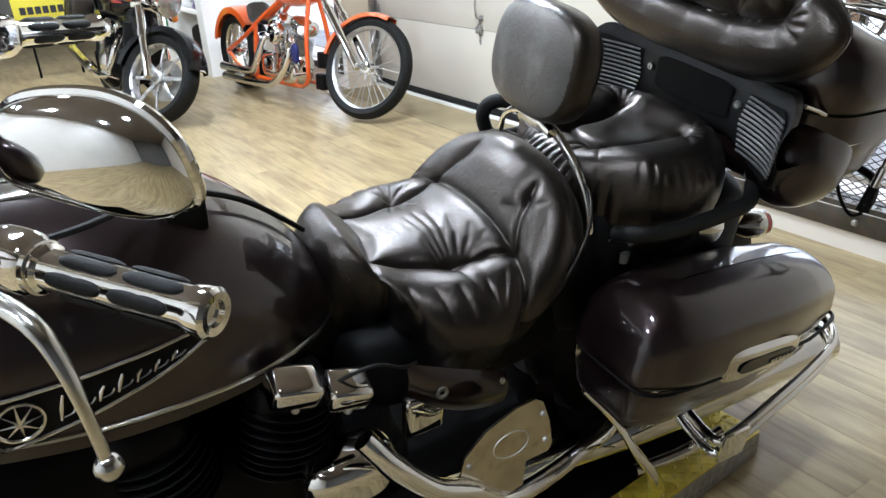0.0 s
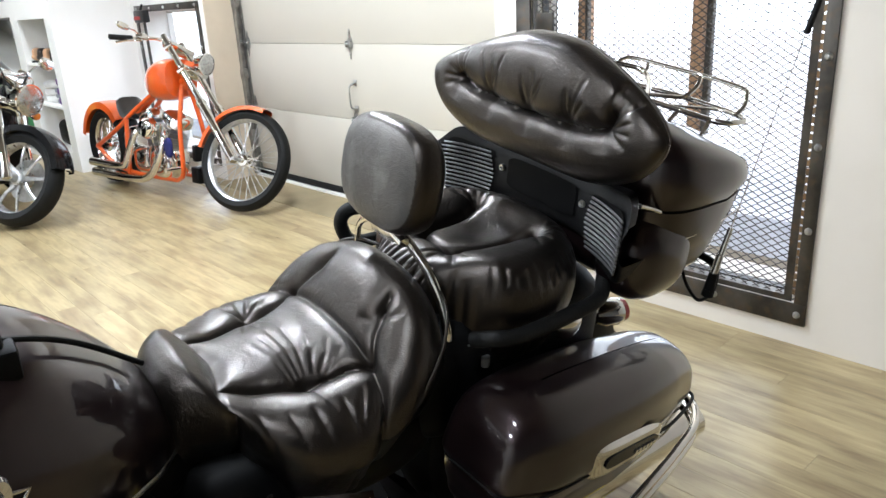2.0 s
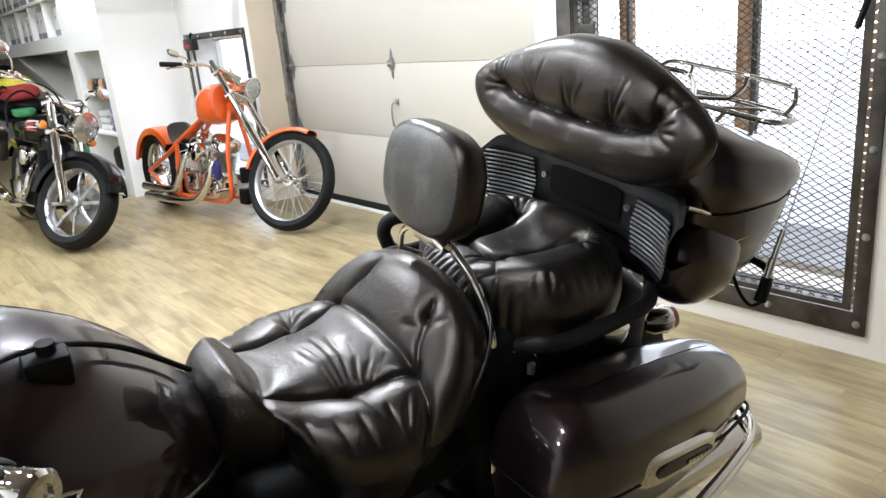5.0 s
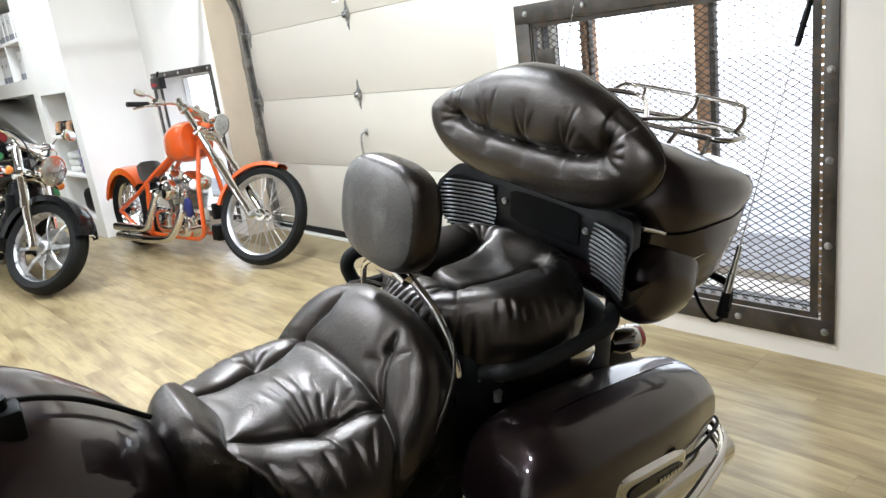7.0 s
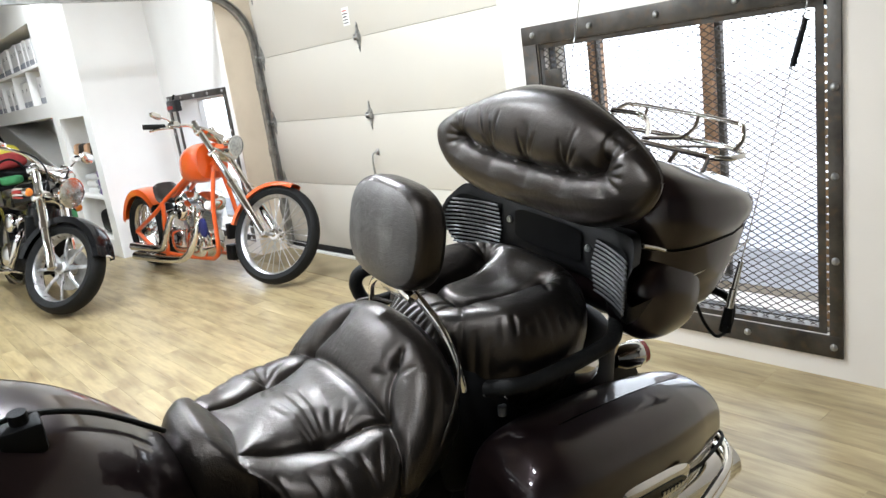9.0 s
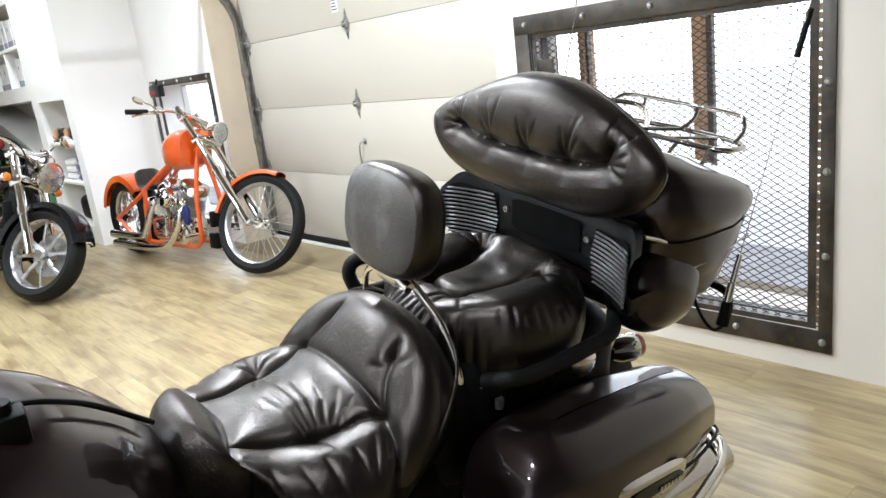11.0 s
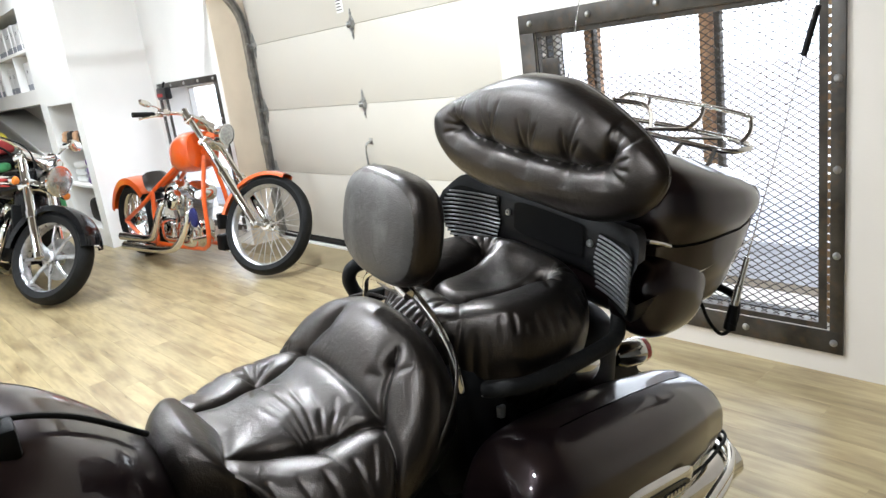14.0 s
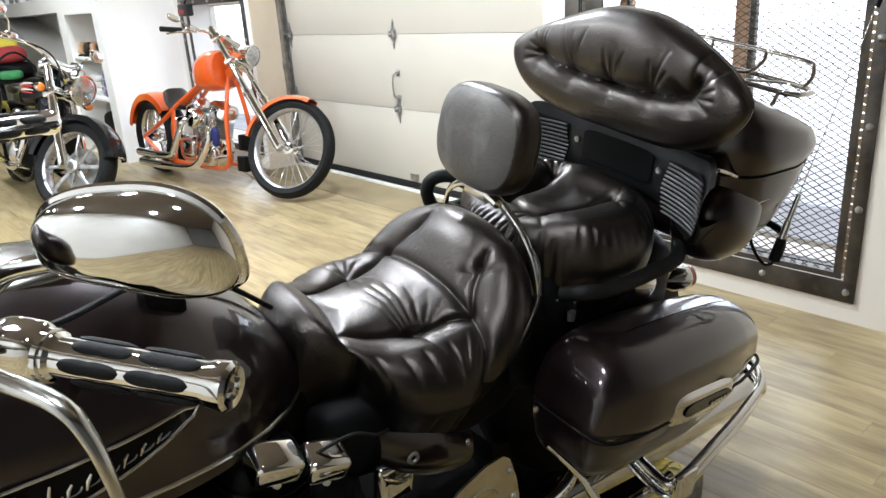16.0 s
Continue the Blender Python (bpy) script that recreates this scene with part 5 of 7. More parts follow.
    part("rack_slat", Mesh().tube([(0.208, 0.990, 1.094), (0.15, 1.000, 1.098), (0.10, 0.965, 1.098), (0.06, 0.925, 1.098)], 0.006, 8, smooth=4, flat=0.6), M_CHROME_DULL, rack)
    rail = [(0.186, 0.985, 1.100), (0.190, 1.005, 1.120), (0.182, 1.018, 1.140), (0.160, 1.035, 1.148), (0.05, 1.060, 1.147), (-0.05, 1.064, 1.147), (-0.160, 1.060, 1.148), (-0.182, 1.040, 1.143), (-0.190, 1.010, 1.122), (-0.186, 0.985, 1.100)]
    part("rack_rail", Mesh().tube(rail, 0.0052, 10, smooth=6), M_CHROME, rack)
    part("rack_hoop", Mesh().tube([(-0.185, 1.000, 1.138), (-0.14, 1.036, 1.132), (-0.112, 1.042, 1.126), (-0.075, 1.015, 1.116), (-0.045, 0.978, 1.106), (-0.022, 0.945, 1.098)], 0.0066, 10, smooth=5), M_CHROME, rack)
    part("rack_hoop", Mesh().tube([(0.035, 1.061, 1.145), (0.046, 1.035, 1.124), (0.038, 1.004, 1.104), (0.015, 0.985, 1.100), (-0.040, 0.950, 1.098)], 0.0050, 8, smooth=5), M_CHROME, rack)
    part("rack_strut", Mesh().tube([(-0.12, 1.063, 1.146), (-0.112, 1.052, 1.136), (-0.108, 1.042, 1.126)], 0.0042, 8, smooth=3), M_CHROME, rack)
    for s in (1, -1):
        part("rack_leg", Mesh().tube([(s * 0.090, 0.918, 1.096), (s * 0.088, 0.895, 1.080), (s * 0.086, 0.865, 1.050)], 0.005, 8, smooth=3), M_CHROME, rack)
        part("rack_leg", Mesh().tube([(s * 0.172, 0.913, 1.095), (s * 0.172, 0.900, 1.078), (s * 0.172, 0.885, 1.045)], 0.005, 8, smooth=3), M_CHROME, rack)
        part("rack_foot", Mesh().box((s * 0.172 - 0.008, 0.855, 1.050), (s * 0.172 + 0.008, 0.925, 1.062), 0.003), M_CHROME, rack)
    # whip aerials at both rear corners
    for s in (1, -1):
        mast = new("antenna")
        mast.parent = bike
        tagged(mast, "thin whip antenna with a black sleeve")
        part("bracket", Mesh().tube([(s * 0.20, 0.90, 0.80), (s * 0.25, 0.92, 0.785), (s * 0.285, 0.885, 0.775), (s * 0.29, 0.862, 0.745)], [0.008, 0.009, 0.009, 0.014], 10, smooth=4), M_BLACK, mast)
        part("cable", Mesh().tube([(s * 0.20, 0.86, 0.80), (s * 0.235, 0.86, 0.74), (s * 0.27, 0.86, 0.715), (s * 0.29, 0.862, 0.73)], 0.004, 8, smooth=5), M_RUBBER, mast)
        part("socket", Mesh().tube([(s * 0.289, 0.862, 0.735), (s * 0.289, 0.868, 0.79)], [0.014, 0.010], 12), M_BLACK, mast)
        part("ferrule", Mesh().tube([(s * 0.289, 0.868, 0.785), (s * 0.288, 0.878, 0.83), (s * 0.288, 0.880, 0.832), (s * 0.287, 0.896, 0.892)], [0.0085, 0.0085, 0.0065, 0.0055], 12), M_CHROME_DULL, mast)
        top = (s * 0.30, 1.02, 1.62)
        part("whip", Mesh().tube([(s * 0.287, 0.896, 0.89), (s * 0.296, 0.965, 1.26), top], 0.0013, 6, smooth=6), M_CHROME_DULL, mast)
        if s > 0:
            part("sleeve", Mesh().tube([(s * 0.297, 0.972, 1.294), (s * 0.2985, 0.992, 1.385)], 0.0065, 10), M_RUBBER, mast)


build_seats()
build_tank()
build_bars()
build_bags()
build_trunk()


def build_lower():
    """Frame, engine, pipes, wheels and chrome under the seats."""
    mass = Mesh().ball((0, 0.0, 0.575), (0.165, 0.26, 0.10), 0.5).ball((0, 0.42, 0.66), (0.19, 0.28, 0.15), 0.5).ball((0, -0.50, 0.66), (0.11, 0.30, 0.07), 0.5)
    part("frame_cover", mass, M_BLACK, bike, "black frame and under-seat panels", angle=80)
    part("rear_fender", Mesh().lathe([(0.335, -0.11), (0.372, -0.095), (0.385, 0.0), (0.372, 0.095), (0.335, 0.11)], (0, 0.58, 0.40), (1, 0, 0), 40, arc=0.5, start=0.02), M_PAINT, bike, "black cherry rear fender")
    for name, yy, w in (("rear_wheel", 0.58, 0.085), ("front_wheel", -1.12, 0.07)):
        wheel = new(name)
        wheel.parent = bike
        c = (0, yy, 0.40)
        prof = [(0.20, -w), (0.26, -w * 1.05), (0.305, -w * 0.85), (0.325, -w * 0.3), (0.325, w * 0.3), (0.305, w * 0.85), (0.26, w * 1.05), (0.20, w)]
        part("tyre", Mesh().lathe(prof, c, (1, 0, 0), 48), M_RUBBER, wheel)
        rim = Mesh().lathe([(0.21, -w), (0.19, -w * 0.8), (0.19, w * 0.8), (0.21, w)], c, (1, 0, 0), 40)
        rim.lathe([(0.05, -0.05), (0.05, 0.05)], c, (1, 0, 0), 20)
        for k in range(7):
            a = k * 2 * math.pi / 7
            rim.tube([(0, yy + 0.04 * math.cos(a), 0.40 + 0.04 * math.sin(a)), (0, yy + 0.2 * math.cos(a), 0.40 + 0.2 * math.sin(a))], [0.03, 0.02], 8, flat=0.6)
        part("rim", rim, M_ALU, wheel)
    part("front_fork", Mesh().tube([(0.12, -1.12, 0.40), (0.11, -0.86, 0.98)], 0.026, 14).tube([(-0.12, -1.12, 0.40), (-0.11, -0.86, 0.98)], 0.026, 14), M_CHROME, bike, "chrome front fork")
    part("fairing", Mesh().ball((0, -1.02, 1.06), (0.36, 0.13, 0.17), 0.7, nu=48, nv=28), M_PAINT, bike, "black cherry front fairing", angle=80)
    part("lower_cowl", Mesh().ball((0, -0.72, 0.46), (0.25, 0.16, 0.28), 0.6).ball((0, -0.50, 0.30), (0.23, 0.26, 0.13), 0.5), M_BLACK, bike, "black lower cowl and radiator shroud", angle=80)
    # V-four engine: two finned cylinders a side, chrome heads
    engine = new("engine")
    engine.parent = bike
    tagged(engine, "black finned engine with chrome head covers")
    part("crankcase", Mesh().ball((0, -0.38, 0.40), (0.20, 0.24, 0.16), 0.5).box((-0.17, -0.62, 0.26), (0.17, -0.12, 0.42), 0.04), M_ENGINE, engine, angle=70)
    for s in (1, -1):
        for yy, tilt in ((-0.36, -24), (-0.56, 24)):
            Q = Matrix.Translation((s * 0.155, yy, 0.60)) @ pose(0, 0, 0, tilt * 0.4, 0, 0)
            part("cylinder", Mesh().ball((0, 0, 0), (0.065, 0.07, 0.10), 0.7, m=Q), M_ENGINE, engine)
            for k in range(8):
                r = 0.086 - 0.0018 * abs(k - 4)
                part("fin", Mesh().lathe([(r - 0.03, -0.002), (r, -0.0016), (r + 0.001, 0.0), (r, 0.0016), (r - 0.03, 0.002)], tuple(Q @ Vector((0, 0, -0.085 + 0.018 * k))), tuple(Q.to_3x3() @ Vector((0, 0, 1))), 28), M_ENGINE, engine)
        for yy, zz, L in ((-0.362, 0.706, 0.036), (-0.282, 0.668, 0.034)):
            Q = Matrix.Translation((s * 0.235, yy, zz + 0.006)) @ pose(0, 0, 0, -16, 0, 0) @ pose(0, 0, 0, 0, s * 14, 0)
            cov = part("head_cover", Mesh().box((-0.030, -L * 1.08, -0.022), (0.030, L * 1.08, 0.026), 0.013, m=Q, seg=4), M_CHROME, engine, "chrome head cover")
            part("cover_bolt", Mesh().lathe([(0, 0.006), (0.005, 0.005), (0.007, 0)], tuple(Q @ Vector((s * 0.026, 0, -0.016))), (s, 0, 0), 10), M_ZINC, cov)
        case = Mesh().ball((s * 0.235, -0.285, 0.49), (0.055, 0.085, 0.06), 0.7)
        part("side_case", case, M_CHROME, engine, "chrome engine side case")
    part("hose", Mesh().tube([(0.24, -0.30, 0.70), (0.252, -0.24, 0.72), (0.245, -0.19, 0.69), (0.215, -0.15, 0.66)], 0.003, 8, smooth=5), M_RUBBER, engine)
    for s in (1, -1):
        # painted side cover under the saddle with a lock
        n, m = 24, 7
        P = np.zeros((m, n, 3))
        for i in range(n):
            t = i / (n - 1)
            yy = -0.168 + 0.205 * t
            zt, zb = 0.664 - 0.10 * t, 0.588 - 0.115 * t + 0.10 * (t - 0.45) ** 2
            zb = min(zb - 0.016, zt - 0.002 - 0.05 * min(1, 6 * t, 4 * (1 - t)))
            for j in range(m):
                v = j / (m - 1)
                P[j, i] = (s * (0.208 + 0.030 * math.sin(math.pi * (0.12 + 0.76 * v)) * math.sin(math.pi * (0.1 + 0.8 * t)) ** 0.5), yy, zt + (zb - zt) * v)
        cover = part("side_cover", Mesh().grid(P), M_PAINT, bike, "black cherry side cover with a lock", angle=80)
        part("lock", Mesh().lathe([(0, 0.001), (0.005, 0.001), (0.006, 0.0045), (0.0115, 0.0045), (0.013, -0.004)], (s * 0.2335, -0.110, 0.592), (s, 0, 0.1), 20), M_TRACK, cover, "steel lock barrel")
        part("cover_screw", Mesh().lathe([(0, 0.005), (0.006, 0.004), (0.008, 0.0)], (s * 0.222, 0.022, 0.552), (s, 0, 0), 12), M_ZINC, cover)
        part("chrome_cover", Mesh().box((s * 0.205 - 0.02, -0.165, 0.475), (s * 0.205 + 0.008, -0.085, 0.565), 0.012, seg=3), M_CHROME, bike, "chrome lower cover")
        # engine guard pipe and rear pipes
        guard = Mesh().tube([(s * 0.300, -0.282, 0.628), (s * 0.315, -0.262, 0.60), (s * 0.327, -0.235, 0.562), (s * 0.338, -0.18, 0.500), (s * 0.340, -0.11, 0.455), (s * 0.335, -0.03, 0.385), (s * 0.325, 0.06, 0.372), (s * 0.31, 0.17, 0.386), (s * 0.28, 0.26, 0.372), (s * 0.22, 0.34, 0.36)], [0.018, 0.019, 0.021, 0.021, 0.021, 0.020, 0.019, 0.0165, 0.0165, 0.0165], 16, smooth=6)
        part("exhaust_shield", guard, M_CHROME, bike, "long chrome pipe below the side cover")
        muffler = Mesh().tube([(s * 0.2, -0.1, 0.27), (s * 0.22, 0.2, 0.26), (s * 0.24, 0.5, 0.28), (s * 0.25, 1.0, 0.30)], [0.03, 0.036, 0.05, 0.052], 18, smooth=4)
        part("muffler", muffler, M_CHROME, bike, "chrome muffler")
        # heel guard: a satin plate with a faint emblem
        ol = [(-0.118, -0.07), (-0.122, -0.01), (-0.112, 0.03), (-0.07, 0.068), (-0.01, 0.092), (0.03, 0.096), (0.045, 0.085), (0.06, 0.04), (0.068, -0.015), (0.06, -0.03), (0.012, -0.032), (0.006, -0.085), (-0.05, -0.092), (-0.075, -0.072), (-0.105, -0.078)]
        Q = Matrix.Translation((s * 0.322, 0.0, 0.488)) @ pose(0, 0, 0, 0, s * -8, 0) @ pose(0, 0, 0, 90, 0, 90)
        heel = part("heel_guard", Mesh().plate(ol, 0.005, Q), M_PLATE, bike, "satin metal heel guard plate", smooth=False)
        for a, b in ((-0.105, 0.01), (-0.1, -0.06), (0.045, 0.06), (0.052, 0.0)):
            part("rivet", Mesh().lathe([(0, 0.005), (0.004, 0.004), (0.006, 0)], tuple(Q @ Vector((a, b, 0.005))), (s, 0, 0.1), 10), M_ZINC, heel)
        part("etched_ring", Mesh().tube([tuple(Q @ Vector((-0.02 + 0.036 * math.cos(w), 0.02 + 0.026 * math.sin(w), 0.0052))) for w in np.linspace(0, 2 * math.pi, 28, endpoint=False)], 0.0012, 6, closed=True), M_ALU, heel)
        # passenger board bracket: a curved chrome arm
        arm = Mesh().tube([(s * 0.33, 0.118, 0.58), (s * 0.355, 0.19, 0.49), (s * 0.375, 0.245, 0.40), (s * 0.378, 0.30, 0.32), (s * 0.36, 0.345, 0.235)], [0.007, 0.010, 0.017, 0.019, 0.010], 12, smooth=6, flat=0.6)
        part("board_bracket", arm, M_CHROME, bike, "curved chrome passenger board bracket")
        part("rear_tube", Mesh().tube([(s * 0.34, 0.30, 0.285), (s * 0.36, 0.40, 0.305), (s * 0.37, 0.50, 0.33)], 0.012, 12, smooth=4), M_CHROME, bike)
        # padded passenger grab rail
        rail = [(s * 0.195, 0.262, 0.785), (s * 0.232, 0.272, 0.803), (s * 0.247, 0.31, 0.802), (s * 0.248, 0.37, 0.799), (s * 0.246, 0.45, 0.799), (s * 0.242, 0.54, 0.806), (s * 0.20, 0.60, 0.815)]
        if s < 0:
            rail = [(s * 0.17, 0.33, 0.86), (s * 0.215, 0.29, 0.883), (s * 0.24, 0.255, 0.872), (s * 0.245, 0.248, 0.835), (s * 0.243, 0.29, 0.79), (s * 0.24, 0.45, 0.795), (s * 0.21, 0.6, 0.82)]
        part("grab_rail", Mesh().tube(rail, 0.0155, 14, smooth=6), M_RUBBER, bike, "black padded passenger grab rail")
        # signal lamp pod behind the bag's shoulder
        part("signal_shell", Mesh().lathe([(0.0, -0.045), (0.02, -0.04), (0.031, -0.02), (0.034, 0.02), (0.032, 0.03)], (s * 0.10, 0.775, 0.62), (s * 0.2, 1, 0.0), 24), M_CHROME, bike, "chrome rear signal lamp")
        part("signal_lens", Mesh().lathe([(0.032, 0.03), (0.029, 0.045), (0.0, 0.053)], (s * 0.10, 0.775, 0.62), (s * 0.2, 1, 0.0), 24), M_REDLENS, bike, "red signal lens")
        part("trunk_stay", Mesh().tube([(s * 0.14, 0.70, 0.80), (s * 0.15, 0.66, 0.70), (s * 0.155, 0.60, 0.62)], 0.009, 10, smooth=4), M_CHROME, bike)
        part("coil_cover", Mesh().lathe([(0.0, 0.03), (0.03, 0.028), (0.05, 0.01), (0.052, -0.04)], (s * 0.160, 0.53, 0.728), (s * 0.75, -0.1, 0.5), 26), M_CHROME, bike, "chrome round cover under the trunk")
        part("bag_bolt", Mesh().tube([(s * 0.19, 0.30, 0.71), (s * 0.19, 0.30, 0.73)], 0.009, 8).tube([(s * 0.17, 0.27, 0.735), (s * 0.172, 0.27, 0.76)], 0.005, 8), M_ZINC, bike)
    part("side_stand", Mesh().tube([(0.16, -0.25, 0.30), (0.30, -0.33, 0.075)], 0.014, 10).box((0.28, -0.36, 0.055), (0.34, -0.30, 0.07), 0.004), M_ENGINE, bike)


build_lower()


def build_platform():
    """A low steel stand with a checker plate deck and yellow edges."""
    deck = empty("display_platform", Matrix.Translation((0, 0, 0)) @ pose(0, 0, 0, 0, 0, 3), "low steel platform with yellow checker plate edges", "platform")
    x0, x1, y0, y1, h = -0.62, 0.206, -1.55, 0.742, 0.07
    part("deck", Mesh().box((x0 + 0.087, y0, 0.0), (x1 - 0.087, y1 - 0.087, h), 0.004), M_DECK, deck, "black steel deck")
    for a, b in ((x1 - 0.085, x1), (x0, x0 + 0.085)):
        part("side_rail", Mesh().box((a, y0, 0.0), (b, 0.098, h), 0.004), M_DECK, deck, "black steel side rail")
        part("edge_plate", Mesh().box((a, 0.1, h - 0.004), (b, y1, h + 0.002), 0.002), M_YELLOW, deck, "worn yellow checker plate edge")
        part("edge_skirt", Mesh().box((a, 0.1, 0.0), (b, y1, h - 0.0045), 0.002), M_ZINC, deck, "bare steel skirt under the yellow edge")
    part("end_plate", Mesh().box((x0 + 0.087, y1 - 0.085, 0.0), (x1 - 0.087, y1, h + 0.002), 0.003), M_YELLOW, deck)
    lug = Mesh()
    k = 0
    yy = 0.11
    while yy < y1 - 0.01:
        for i in range(4):
            cx = x1 - 0.074 + i * 0.021
            a = radians(45 if (k + i) % 2 else -45)
            m = Matrix.Translation((cx, yy, h + 0.002)) @ Matrix.Rotation(a, 4, "Z")
            lug.add([tuple(m @ Vector(p)) for p in ((-0.013, 0, 0), (0, -0.004, 0), (0.013, 0, 0), (0, 0.004, 0), (0, 0, 0.0022))], [(0, 1, 4), (1, 2, 4), (2, 3, 4), (3, 0, 4)])
        k += 1
        yy += 0.024
    k = 0
    xx = x0 + 0.02
    while xx < x1:
        for i in range(4):
            cy = y1 - 0.074 + i * 0.021
            m = Matrix.Translation((xx, cy, h + 0.0025)) @ Matrix.Rotation(radians(45 if (k + i) % 2 else -45), 4, "Z")
            lug.add([tuple(m @ Vector(p)) for p in ((-0.013, 0, 0), (0, -0.004, 0), (0.013, 0, 0), (0, 0.004, 0), (0, 0, 0.0022))], [(0, 1, 4), (1, 2, 4), (2, 3, 4), (3, 0, 4)])
        k += 1
        xx += 0.024
    skirt = Mesh()
    for s in range(40):
        for i in range(2):
            m = Matrix.Translation((x1 + 0.0004, 0.115 + s * 0.0157, 0.02 + i * 0.024)) @ pose(0, 0, 0, 0, 90, 0) @ Matrix.Rotation(radians(45 if (s + i) % 2 else -45), 4, "Z")
            skirt.add([tuple(m @ Vector(q)) for q in ((-0.011, 0, 0), (0, -0.0035, 0), (0.011, 0, 0), (0, 0.0035, 0), (0, 0, 0.002))], [(0, 1, 4), (1, 2, 4), (2, 3, 4), (3, 0, 4)])
    tagged(part("skirt_relief", skirt, M_ZINC, deck, smooth=False), kind="stuff")
    tagged(part("checker_relief", lug, M_YELLOW, deck, smooth=False), kind="stuff")


build_platform()


# ---- the other motorcycles ----
def steer(centre, rake, turn):
    """Turns a front end about its steering axis through a point."""
    a = radians(rake)
    return Matrix.Translation(centre) @ Matrix.Rotation(radians(turn), 4, Vector((-math.sin(a), 0, math.cos(a)))) @ Matrix.Translation(-Vector(centre))


def tyre_mesh(R, w, inner, c=(0, 0, 0), n=56):
    prof = [(inner, -w * 0.75), (inner + (R - inner) * 0.5, -w), (R - 0.018, -w * 0.78), (R - 0.004, -w * 0.4), (R, 0), (R - 0.004, w * 0.4), (R - 0.018, w * 0.78), (inner + (R - inner) * 0.5, w), (inner, w * 0.75)]
    return Mesh().lathe(prof, c, (0, 1, 0), n)


def rim_mesh(r, w, c, n=48):
    return Mesh().lathe([(r + 0.012, -w), (r + 0.008, -w - 0.003), (r - 0.004, -w * 0.9), (r - 0.014, -w * 0.5), (r - 0.014, w * 0.5), (r - 0.004, w * 0.9), (r + 0.008, w + 0.003), (r + 0.012, w)], c, (0, 1, 0), n)


def headlight(parent, c, d, r, mat=None):
    d = Vector(d).normalized()
    shell = part("headlight", Mesh().lathe([(0.0, -1.35 * r), (0.45 * r, -1.2 * r), (0.85 * r, -0.6 * r), (1.0 * r, 0.0), (1.06 * r, 0.05 * r), (1.06 * r, 0.18 * r), (0.97 * r, 0.2 * r)], c, d, 32), M_CHROME, parent, "chrome headlight bowl")
    part("headlight_lens", Mesh().lathe([(0.97 * r, 0.16 * r), (0.6 * r, 0.28 * r), (0.0, 0.33 * r)], c, d, 32), M_LENS, shell, "clear headlight lens")
    return shell


def fender_arc(R, w, c, a0, a1, depth=0.03, n=28):
    """A mudguard: part of a ring round the wheel's axle, from angle a0 to a1 (degrees, 0 ahead, 90 up)."""
    prof = [(R - depth, -w), (R - 0.008, -w * 0.96), (R, -w * 0.6), (R + 0.004, 0), (R, w * 0.6), (R - 0.008, w * 0.96), (R - depth, w), (R - depth - 0.004, w * 0.97), (R - 0.012, w * 0.9), (R - 0.008, 0), (R - 0.012, -w * 0.9), (R - depth - 0.004, -w * 0.97), (R - depth, -w)]
    P = np.zeros((n, len(prof), 3))
    for j in range(n):
        a = radians(a0 + (a1 - a0) * j / (n - 1))
        for i, (r, y) in enumerate(prof):
            P[j, i] = (c[0] + r * math.cos(a), c[1] + y, c[2] + r * math.sin(a))
    return Mesh().grid(P)


